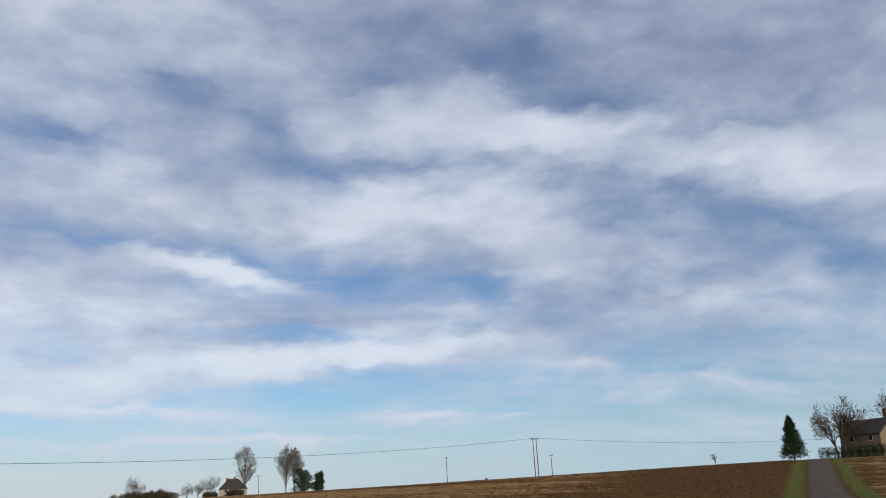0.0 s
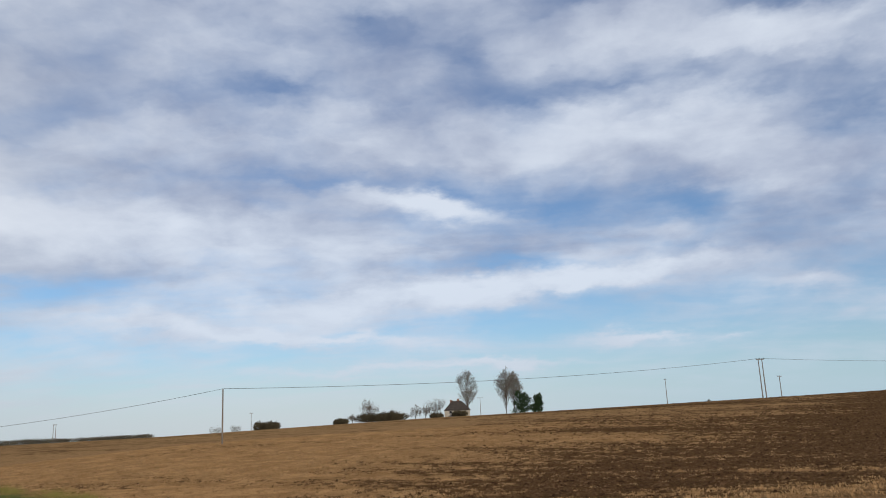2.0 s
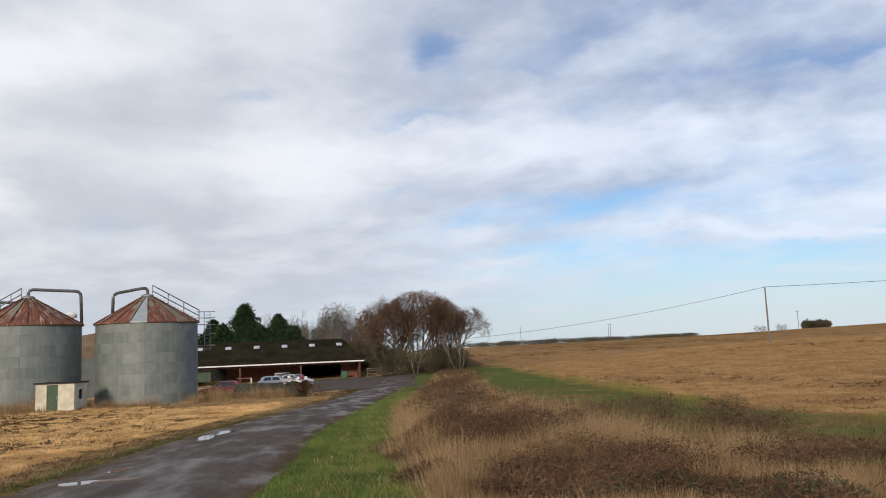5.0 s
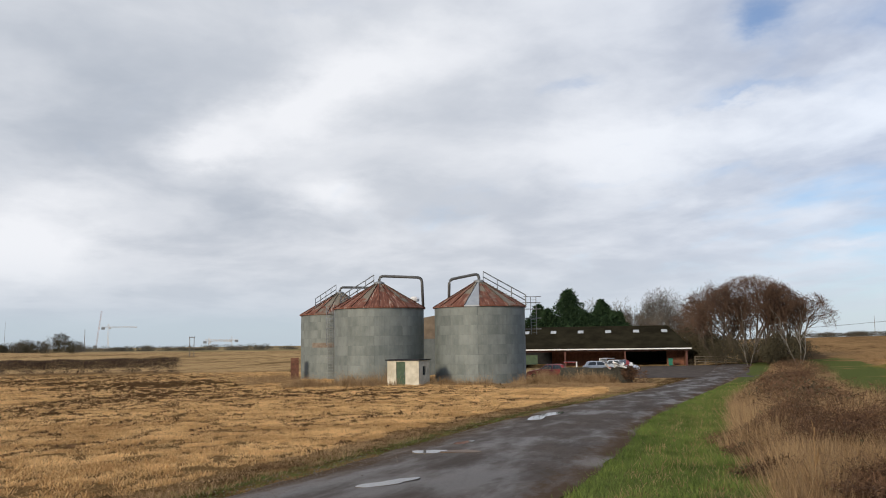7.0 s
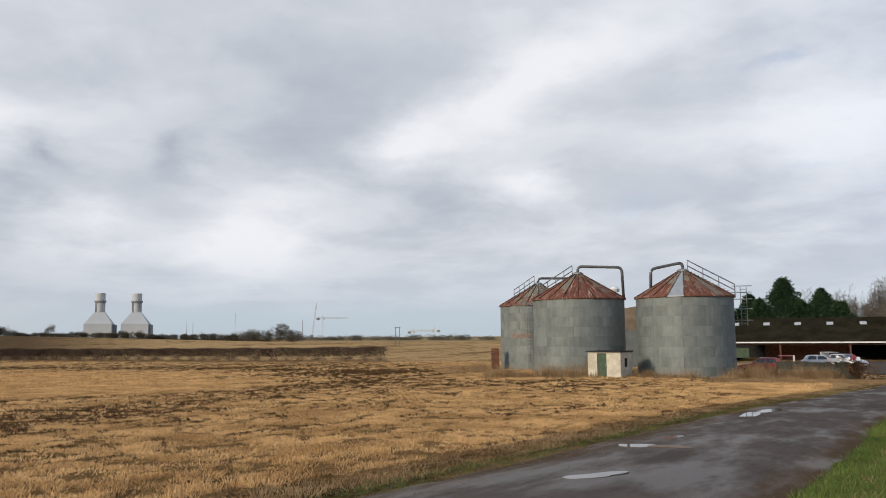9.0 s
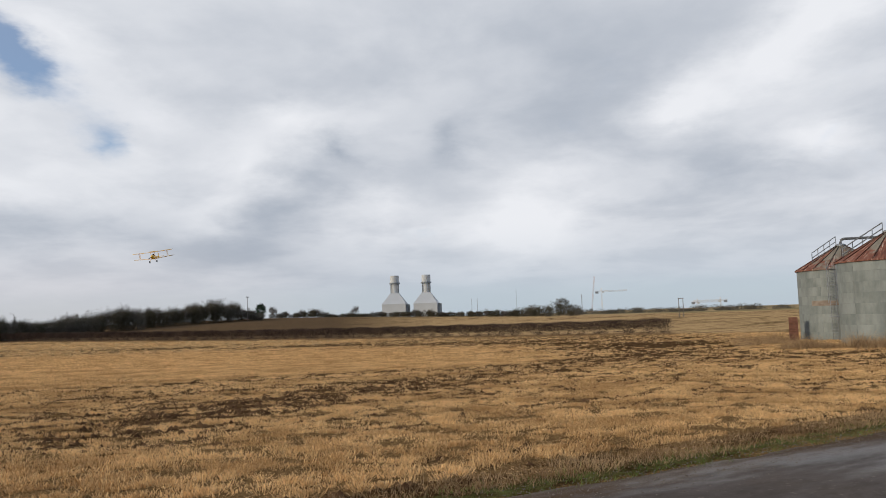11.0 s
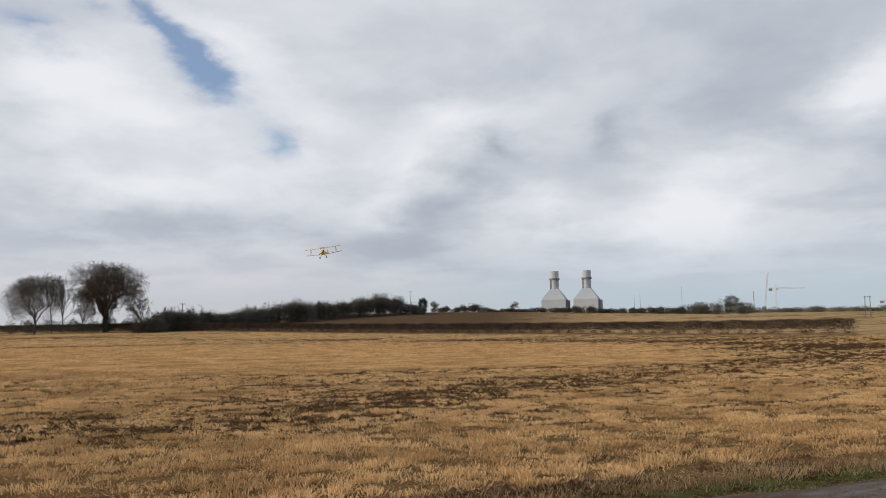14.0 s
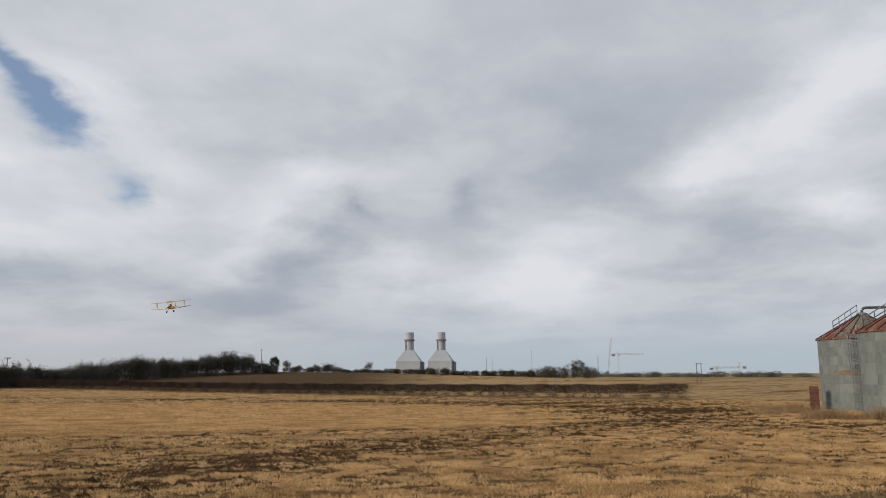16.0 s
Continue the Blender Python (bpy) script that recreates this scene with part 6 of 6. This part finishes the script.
def biplane():
    az, d, el = 127.1, 196.0, 4.6
    x, y = at(az, d)
    top = thing("biplane", "small yellow vintage biplane in flight", "aircraft", pose(x, y, EYE + d * math.tan(radians(el)), 4, -7, az - 14))
    # nose towards -y, x across
    def ell(w, h, z, yy):
        return [(w * math.cos(a), yy, z + h * math.sin(a)) for a in [2 * math.pi * k / 10 for k in range(10)]]
    rings = [ell(0.16, 0.16, 0, -2.35), ell(0.34, 0.40, -0.02, -2.0), ell(0.38, 0.48, 0, -1.2), ell(0.38, 0.50, 0.03, 0.0), ell(0.34, 0.42, 0.02, 1.2), ell(0.2, 0.26, 0.0, 3.0), ell(0.06, 0.14, 0.02, 4.5)]
    g = Geo()
    g.add([p for r in rings for p in r], [(i * 10 + j, i * 10 + (j + 1) % 10, (i + 1) * 10 + (j + 1) % 10, (i + 1) * 10 + j) for i in range(6) for j in range(10)] + [tuple(range(10))[::-1], tuple(range(60, 70))])
    part("fuselage", g, YELLOW, top, smooth=True)
    for s in (-1, 1):
        part("upper_wing", aerofoil(Geo(), 0, s * 4.47, 1.33, -1.35, 1.12, 1.25, 0.7), YELLOW, top)
        part("lower_wing", aerofoil(Geo(), s * 0.3, s * 4.47, 1.33, -0.85, -0.42, -0.10, 0.6), YELLOW, top)
        part("tailplane", aerofoil(Geo(), 0, s * 1.45, 0.95, 3.45, 0.18, 0.18, 0.15), YELLOW, top)
        for yy in (-0.75, 0.05):
            part("strut", Geo().tube([(s * 3.1, yy + 0.35, 0.0), (s * 3.1, yy + 0.15, 1.22)], 0.045, 5), YELLOW, top)
        part("cabane_strut", Geo().tube([(s * 0.3, -0.9, 0.4), (s * 0.5, -0.9, 1.15)], 0.035, 5), YELLOW, top)
        part("gear_leg", Geo().tube([(s * 0.3, -1.2, -0.35), (s * 0.78, -1.25, -1.05)], 0.05, 5), YELLOW, top)
        wheel = part("wheel", Geo().tube([(s * 0.72, -1.25, -1.05), (s * 0.88, -1.25, -1.05)], 0.26, 14), RUBBER, top)
    fin = Geo().add([(-0.03, 3.6, 0.1), (0.03, 3.6, 0.1), (0.03, 4.9, 0.0), (-0.03, 4.9, 0.0), (-0.02, 4.2, 1.0), (0.02, 4.2, 1.0), (0.02, 4.85, 1.05), (-0.02, 4.85, 1.05)], [(3, 2, 1, 0), (4, 5, 6, 7), (0, 1, 5, 4), (1, 2, 6, 5), (2, 3, 7, 6), (3, 0, 4, 7)])
    part("fin", fin, YELLOW, top)
    part("propeller", Geo().add([(-0.08, -2.42, 0), (-0.05, -2.40, 0.5), (0.02, -2.41, 0.98), (0.09, -2.42, 0.5), (0.06, -2.40, 0), (0.05, -2.40, -0.5), (-0.02, -2.41, -0.98), (-0.09, -2.42, -0.5),
                                      (-0.08, -2.36, 0), (-0.05, -2.36, 0.5), (0.02, -2.36, 0.98), (0.09, -2.36, 0.5), (0.06, -2.36, 0), (0.05, -2.36, -0.5), (-0.02, -2.36, -0.98), (-0.09, -2.36, -0.5)],
                                     [tuple(range(8)), tuple(range(8, 16))[::-1]] + [(k, 8 + k, 8 + (k + 1) % 8, (k + 1) % 8) for k in range(8)]), DARK, top, "dark wooden propeller", m=Matrix.Rotation(radians(65), 4, "Y"))
    part("windscreen", Geo().box(-0.2, 0.2, -0.25, -0.2, 0.5, 0.75), DARK, top)
    part("fuel_tank", Geo().box(-0.55, 0.55, -1.3, -0.1, 1.12, 1.34), YELLOW, top)


biplane()


# ---------------------------------------------------------------- stubble, grass and brambles
def blades(xy, n_each, h, spread, width, lean, rng):
    """Thin blades, each one triangle, in tufts that splay outward; h may be an array, a height for each tuft."""
    tall = np.repeat(np.broadcast_to(h, len(xy)), n_each)
    off0 = rng.normal(0, spread, (len(xy) * n_each, 2))
    c = np.repeat(xy, n_each, axis=0) + off0
    z = heights(c) - 0.03
    hh = tall * rng.uniform(0.45, 1.15, len(c))
    off = rng.normal(0, lean, (len(c), 2)) * hh[:, None] + off0 / (spread + 1e-6) * (0.25 * hh)[:, None]
    a = rng.uniform(0, np.pi, len(c))
    w = np.c_[np.cos(a), np.sin(a)] * (width * 0.5)
    v = np.stack([np.c_[c - w, z], np.c_[c + w, z], np.c_[c + off, z + hh]], 1).reshape(-1, 3)
    return v, np.arange(len(v)).reshape(-1, 3)


def straws(xy, n_each, h, spread, width, lean, rng, blunt=True):
    """Cut straws in tufts that splay outward: blunt ends near the road, one triangle each farther off."""
    tall = np.repeat(np.broadcast_to(h, len(xy)), n_each)
    off0 = rng.normal(0, 1, (len(xy) * n_each, 2))
    c = np.repeat(xy, n_each, axis=0) + off0 * spread
    z = heights(c) - 0.02
    hh = tall * rng.uniform(0.5, 1.1, len(c))
    off = (rng.normal(0, lean, (len(c), 2)) + 0.34 * off0) * hh[:, None]
    a = rng.uniform(0, np.pi, len(c))
    w = np.c_[np.cos(a), np.sin(a)] * (width * 0.5)
    if blunt:
        v = np.stack([np.c_[c - w * 0.8, z], np.c_[c + w * 0.8, z], np.c_[c + off + w, z + hh], np.c_[c + off - w, z + hh]], 1).reshape(-1, 3)
        return v, np.arange(len(v)).reshape(-1, 4)
    v = np.stack([np.c_[c, z], np.c_[c + off + w, z + hh], np.c_[c + off - w, z + hh * 0.9]], 1).reshape(-1, 3)
    return v, np.arange(len(v)).reshape(-1, 3)


def sector(n, az0, az1, r0, r1, rng, power=0.5):
    a = np.radians(rng.uniform(az0, az1, n))
    r = (r0 ** 2 + (r1 ** 2 - r0 ** 2) * rng.uniform(0, 1, n) ** (power / 0.5)) ** 0.5
    return np.c_[-r * np.sin(a), r * np.cos(a)]


def stubble(name, seed, az0, az1, r0, r1, n, h, width, row, each, north=False):
    rng = np.random.default_rng(seed)
    xy = sector(n, az0, az1, r0, r1, rng)
    u, v = xy @ ALONG, xy @ ACROSS
    v = np.round(v / row) * row + rng.normal(0, row * 0.12, n)
    xy = u[:, None] * ALONG + v[:, None] * ACROSS
    near = signed(xy, ROADXY)
    share = soil_share(xy)
    side = (signed(xy, EDGE) > 0.5) & (near > 5) if north else near < -3.5
    keep = side & (share + rng.normal(0, 0.08 if north else 0.11, n) < 0.53) & (signed(xy, HEDGE) > 2.0)
    clump = fractal(u / 0.42 + 3, v / 0.30, 2)
    if r1 <= 60:
        keep &= clump + rng.normal(0, 0.04, n) > 0.40
    tall = h * (1.0 + 1.6 * np.clip(0.50 - share, -0.1, 0.2)) * (0.6 + 0.8 * clump)
    vv, ff = straws(xy[keep], each, tall[keep], 0.042 + width * 0.7, width, 0.34, rng, r1 <= 30)
    return bulk(name, vv, ff, BROWNSTRAW if north else STRAW, "brown cereal stubble in rows" if north else "pale dry cereal stubble in rows", "stubble")


stubble("stubble", 1, 52, 152, 7, 27, 30000, 0.072, 0.010, 0.23, 26)
stubble("stubble", 2, 62, 152, 27, 60, 56000, 0.095, 0.030, 0.32, 13)
stubble("stubble", 3, 70, 152, 60, 118, 60000, 0.13, 0.075, 0.6, 8)
stubble("stubble", 6, 76, 152, 118, 250, 36000, 0.15, 0.16, 1.2, 6)
stubble("north_stubble", 4, -24, 49, 20, 60, 44000, 0.10, 0.036, 0.34, 10, True)
stubble("north_stubble", 5, -34, 49, 60, 130, 50000, 0.12, 0.08, 0.7, 7, True)


def clods(name, seed, az0, az1, r0, r1, n, size, north=False):
    """Lumps of dark wet soil where the field is bare."""
    rng = np.random.default_rng(seed)
    xy = sector(n, az0, az1, r0, r1, rng)
    near, share = signed(xy, ROADXY), soil_share(xy)
    side = (signed(xy, EDGE) > 0.5) & (near > 5) if north else near < -3.2
    xy = xy[side & (share + rng.normal(0, 0.05, n) > 0.55) & (signed(xy, HEDGE) > 2.0)]
    k = len(xy)
    s = size * (0.35 + 0.65 * rng.uniform(0, 1, (k, 1)) ** 2.5)
    c = np.c_[xy, heights(xy) + s[:, 0] * 0.15]
    axes = np.array([(1, 0, 0), (0, 1, 0), (-1, 0, 0), (0, -1, 0), (0.1, 0, 0.75)], float)
    v = (c[:, None] + axes[None] * s[:, None] * rng.uniform(0.6, 1.3, (k, 5, 1)) + rng.normal(0, 0.12, (k, 5, 3)) * s[:, None]).reshape(-1, 3)
    tri = np.array([(0, 1, 4), (1, 2, 4), (2, 3, 4), (3, 0, 4)])
    f = (np.arange(k)[:, None, None] * 5 + tri[None]).reshape(-1, 3)
    bulk(name, v, f, SOIL, "clods of dark wet soil between the stubble", "soil")


clods("soil_clods", 61, 55, 152, 8, 30, 42000, 0.085)
clods("soil_clods", 62, 62, 152, 30, 75, 80000, 0.085)
clods("soil_clods", 63, 76, 152, 75, 140, 30000, 0.14)
clods("soil_clods", 64, -24, 40, 20, 75, 40000, 0.11, True)
clods("soil_clods", 65, -36, 12, 75, 200, 50000, 0.20, True)


def between_rows():
    """Loose straw lying flat between the rows."""
    rng = np.random.default_rng(71)
    xy = sector(52000, 55, 152, 7.5, 34, rng)
    xy = xy[(signed(xy, ROADXY) < -2.9) & (soil_share(xy) + rng.normal(0, 0.1, len(xy)) < 0.60)]
    a = rng.uniform(0, 2 * np.pi, len(xy))
    d = np.c_[np.cos(a), np.sin(a)] * rng.uniform(0.05, 0.15, (len(xy), 1))
    w = np.c_[-np.sin(a), np.cos(a)] * 0.007
    z = heights(xy) + rng.uniform(0.0, 0.05, len(xy))
    v = np.stack([np.c_[xy - w, z], np.c_[xy + w, z], np.c_[xy + d, z + rng.uniform(-0.01, 0.03, len(xy))]], 1).reshape(-1, 3)
    bulk("straw_litter", v, np.arange(len(v)).reshape(-1, 3), STRAW, "loose straw lying between the rows", "straw")


between_rows()


def lumpy(xy):
    return 0.5 + 1.4 * fractal(xy[:, 0] / 0.8 + 3, xy[:, 1] / 0.8, 3) ** 1.5


def verge(name, seed, lo, hi, n, h, mat, label, width=0.012, each=6, lean=0.5, reach=70.0, side=1):
    """Grass beside the road, between two distances from its middle."""
    rng = np.random.default_rng(seed)
    p = ROADXY
    d = np.gradient(p, axis=0)
    d /= np.hypot(d[:, 0], d[:, 1])[:, None]
    nrm = np.c_[-d[:, 1], d[:, 0]]
    i = np.nonzero(np.hypot(p[:, 0], p[:, 1]) < reach)[0]
    s = rng.uniform(i.min(), i.max(), n)
    base = np.c_[np.interp(s, np.arange(len(p)), p[:, 0]), np.interp(s, np.arange(len(p)), p[:, 1])]
    nn = np.c_[np.interp(s, np.arange(len(p)), nrm[:, 0]), np.interp(s, np.arange(len(p)), nrm[:, 1])]
    xy = base + nn * (side * rng.uniform(lo, hi, n))[:, None]
    keep = np.hypot(xy[:, 0], xy[:, 1]) > 3.0
    vv, ff = blades(xy[keep], each, h * lumpy(xy[keep]), 0.08, width, lean, rng)
    return bulk(name, vv, ff, mat, label, "grass")


verge("verge_grass", 5, 2.2, 4.7, 30000, 0.11, GRASS, "short green verge grass", side=1)
verge("verge_grass", 6, 2.1, 2.9, 1800, 0.08, GRASS, "thin green verge grass", side=-1)
verge("verge_straw", 8, 2.6, 5.0, 2600, 0.14, DEADGRASS, "thin dry verge grass", side=1)
verge("verge_straw", 7, 2.5, 3.5, 5000, 0.12, DEADGRASS, "thin dry verge grass", side=-1)


def north_strip(n, az0, az1, r0, r1, rng, lo, hi):
    """Places north of the road, between two distances from its middle, short of the field."""
    xy = sector(n, az0, az1, r0, r1, rng, 0.95)
    near, edge = signed(xy, ROADXY), signed(xy, EDGE)
    wave = 2.4 * (fractal(xy[:, 0] / 5, xy[:, 1] / 5, 3) - 0.5)
    az = np.degrees(np.arctan2(-xy[:, 0], xy[:, 1]))
    east = (hi < 20) & (az < 33) & (edge < -9.0 + 2 * wave)
    ok = (near > lo + wave) & ((near < hi + 1.6 * wave) | east) & (edge < -0.5)
    return xy[ok]


def mound(xy):
    """Height of the bramble thicket over the ground."""
    return 0.30 + 2.3 * np.clip(0.62 * fractal(xy[:, 0] / 3.4 + 11, xy[:, 1] / 3.4 + 4, 2) + 0.38 * fractal(xy[:, 0] / 1.1 + 7, xy[:, 1] / 1.1, 2) - 0.22, 0, 0.55)


def tame(xy):
    """The growth is lower near the bend and towards the east."""
    az = np.degrees(np.arctan2(-xy[:, 0], xy[:, 1]))
    return np.interp(np.hypot(xy[:, 0], xy[:, 1]), (8, 12, 19, 60), (0.34, 0.55, 1.0, 0.85)) * np.interp(az, (5, 25, 40), (0.42, 0.62, 1.0))


def rough_strip():
    """Dead grass and brambles between the verge and the grass margin: mounds of canes and leaves with tufts standing in them."""
    rng = np.random.default_rng(17)
    xy = north_strip(90000, -8, 57, 7.5, 110, rng, 4.5, 9.6)
    az = np.degrees(np.arctan2(-xy[:, 0], xy[:, 1]))
    r = np.hypot(xy[:, 0], xy[:, 1])
    off = signed(xy, ROADXY)
    kind = fractal(xy[:, 0] / 2.6 + 40, xy[:, 1] / 2.6, 4) + 0.16 * np.exp(-((off - 4.9) / 0.6) ** 2) + 0.12 * np.clip((off - 7.4) / 1.5, 0, 1) * (az > 31) - 0.05 * np.clip((r - 35) / 20, 0, 1)
    tufty = kind > np.interp(az, (0, 14, 30, 36, 50), (0.66, 0.64, 0.58, 0.50, 0.49))
    g = xy[tufty]
    h = (0.50 + 0.75 * fractal(g[:, 0] / 1.6, g[:, 1] / 1.6 + 9, 2)) * np.clip(0.35 + (signed(g, ROADXY) - 4.2) / 1.4, 0.35, 1) * tame(g)
    few = rng.uniform(size=len(g)) < np.clip(0.45 + 10 / (np.hypot(g[:, 0], g[:, 1]) + 1), 0, 1)
    vv, ff = blades(g[few], 14, h[few], 0.13, 0.013, 0.16, rng)
    bulk("dead_grass", vv, ff, DEADGRASS, "tall dry straw-coloured dead grass", "grass")
    low = xy[~tufty]
    for close in (True, False):
        here = (np.hypot(low[:, 0], low[:, 1]) < 24) == close
        n, size = (22, 1.0) if close else (10, 1.9)
        c = np.repeat(low[here], n, 0) + rng.normal(0, 0.15, (here.sum() * n, 2))
        top = mound(c) * tame(c) * np.clip((signed(c, ROADXY) - 4.0) / 1.5, 0.15, 1)
        p = np.c_[c, heights(c) + top * rng.uniform(0, 1, len(c)) ** 0.45]
        pick = rng.uniform(size=len(c))
        green = fractal(c[:, 0] / 2.0 + 60, c[:, 1] / 2.0, 3) > np.interp(np.degrees(np.arctan2(-c[:, 0], c[:, 1])), (25, 38), (0.44, 0.57))
        # canes
        q = p[pick < 0.34]
        a = rng.normal(size=q.shape) * (1, 1, 0.7) + (0, 0, 0.25)
        a *= (size ** 0.5 * rng.uniform(0.20, 0.65, len(q)) / np.linalg.norm(a, axis=1))[:, None]
        b = rng.normal(size=q.shape)
        b *= (size * 0.0042 / np.linalg.norm(b, axis=1))[:, None]
        v = np.stack([q - a / 2 - b, q - a / 2 + b, q + a / 2 + (0, 0, -0.04)], 1).reshape(-1, 3)
        bulk("brambles", v, np.arange(len(v)).reshape(-1, 3), BRAMBLE, "tangled red-brown leafless bramble canes", "brambles")
        # withered and green leaves
        for name, mat, label, sel in (("dead_leaves", BROWNLEAF, "withered brown bramble leaves", (pick > 0.34) & ~(green & (pick > 0.6))), ("bramble_leaves", BRAMBLELEAF, "dark green bramble leaves", (pick > 0.6) & green)):
            q = p[sel]
            a, b = rng.normal(size=q.shape), rng.normal(size=q.shape)
            ln = size * rng.uniform(0.018, 0.042, (len(q), 1))
            a *= ln / np.linalg.norm(a, axis=1)[:, None]
            b *= 0.45 * ln / np.linalg.norm(b, axis=1)[:, None]
            v = np.stack([q - a - b, q + b * 1.2, q + a], 1).reshape(-1, 3)
            bulk(name, v, np.arange(len(v)).reshape(-1, 3), mat, label, "brambles")
    tall_xy = xy[rng.uniform(size=len(xy)) < 0.03]
    vv, ff = blades(tall_xy, 3, tame(tall_xy) * (0.7 + 0.9 * fractal(tall_xy[:, 0], tall_xy[:, 1], 1)), 0.05, 0.012, 0.14, rng)
    bulk("dead_stalks", vv, ff, DEADGRASS, "tall pale dead stalks", "grass")
    xy = north_strip(50000, -8, 52, 12, 75, rng, 8.8, 60.0)
    xy = xy[lush(xy) + rng.normal(0, 0.15, len(xy)) > 0.60]
    vv, ff = blades(xy, 5, 0.06 + 0.14 * np.clip(fractal(xy[:, 0] / 1.2, xy[:, 1] / 1.2, 3) - 0.4, 0, 1), 0.12, 0.03, 0.5, rng)
    bulk("margin_grass", vv, ff, MARGINGRASS, "green grass margin beside the stubble", "grass")
    xy = north_strip(40000, -8, 52, 12, 75, rng, 8.8, 60.0)
    some = xy[lush(xy) + rng.normal(0, 0.15, len(xy)) < 0.70]
    vv, ff = blades(some, 6, 0.28, 0.12, 0.02, 0.4, rng)
    bulk("margin_dead_grass", vv, ff, OLIVEGRASS, "dry tufts in the grass margin", "grass")
    s = rng.uniform(2.2, 6.9, 2600)
    i = s.astype(int)
    xy = EDGE[i] + (EDGE[i + 1] - EDGE[i]) * (s - i)[:, None] + rng.normal(0, 0.7, (len(s), 2))
    f = fractal(xy[:, 0] / 3.0, xy[:, 1] / 3.0 + 8, 3)
    vv, ff = blades(xy[f > 0.50], 12, 0.16 + 1.5 * (f[f > 0.50] - 0.50), 0.16, 0.02, 0.35, rng)
    bulk("tussocks", vv, ff, TUSSOCK, "yellow-green grass tussocks along the field's edge", "grass")


rough_strip()
for az, d, h, w, seed in ((49.5, 11.8, 1.15, 0.35, 601), (47.0, 13.4, 0.9, 0.3, 602), (16.0, 12.8, 0.8, 0.3, 603), (13.0, 14.0, 0.7, 0.3, 604)):
    bare_tree("sapling", "thin tan leafless sapling among the brambles", stand(az, d), h, w, seed, BROWNSTRAW, BROWNSTRAW, "saplings in the brambles", 0.3, bole=0.55, splits=(3, 2, 2), angle=24, up=0.25, decay=0.6, thick=0.009, base=0.25)


def tufts_by_silos():
    """Tall dry grass round the feet of the silos and along the low wall."""
    rng = np.random.default_rng(23)
    xy = np.concatenate([sector(2600, 59.5, 84.5, 66, 70.3, rng), sector(900, 60, 67, 66.5, 70, rng), sector(500, 84, 87.5, 72, 90, rng)])
    f = fractal(xy[:, 0] / 2.2, xy[:, 1] / 2.2, 3)
    xy, f = xy[f > 0.51], f[f > 0.51]
    vv, ff = blades(xy, 8, 0.35 + 4.2 * (f - 0.51), 0.2, 0.03, 0.3, rng)
    bulk("tall_dead_grass", vv, ff, DEADGRASS, "tall dry grass round the silos", "grass")
    xy = sector(2600, 59.0, 69.0, 60, 67, rng)
    vv, ff = blades(xy, 7, 0.10 + 0.22 * fractal(xy[:, 0] / 1.5, xy[:, 1] / 1.5, 3), 0.16, 0.03, 0.5, rng)
    bulk("short_dead_grass", vv, ff, DEADGRASS, "short dry grass before the low wall", "grass")
    b = HEDGE
    s = rng.uniform(0, len(b) - 2.001, 9000)
    i = s.astype(int)
    xy = b[i] + (b[i + 1] - b[i]) * (s - i)[:, None] + rng.normal(0, 0.7, (len(s), 2))
    vv, ff = blades(xy, 4, 0.35, 0.2, 0.07, 0.3, rng)
    bulk("hedge_grass", vv, ff, DEADGRASS, "dry grass along the hedge's foot", "grass")


tufts_by_silos()


def gravel():
    """Loose stones along the road's broken south edge."""
    rng = np.random.default_rng(31)
    p = ROADXY
    near = np.nonzero(np.hypot(p[:, 0], p[:, 1]) < 32)[0]
    s = rng.uniform(near.min(), near.max() - 1, 12000)
    i = s.astype(int)
    d = p[i + 1] - p[i]
    nrm = np.c_[-d[:, 1], d[:, 0]] / np.hypot(d[:, 0], d[:, 1])[:, None]
    xy = p[i] + d * (s - i)[:, None] - nrm * np.abs(rng.normal(2.0, 0.38, (len(s), 1)))
    size = rng.uniform(0.003, 0.010, (len(s), 1)) * (1 + rng.uniform(0, 1, (len(s), 1)) ** 6)
    c = np.c_[xy, np.maximum(road_top(xy), heights(xy)) + size[:, 0] * 0.3]
    axes = np.array([(1, 0, 0), (0, 1, 0), (-1, 0, 0), (0, -1, 0), (0, 0, 0.7), (0, 0, -0.7)], float)
    v = (c[:, None] + axes[None] * size[:, None] * rng.uniform(0.6, 1.3, (len(s), 6, 1))).reshape(-1, 3)
    tri = np.array([(0, 1, 4), (1, 2, 4), (2, 3, 4), (3, 0, 4), (1, 0, 5), (2, 1, 5), (3, 2, 5), (0, 3, 5)])
    f = (np.arange(len(s))[:, None, None] * 6 + tri[None]).reshape(-1, 3)
    bulk("gravel", v, f, GRAVEL, "loose pale stones along the road's edge", "gravel")


gravel()
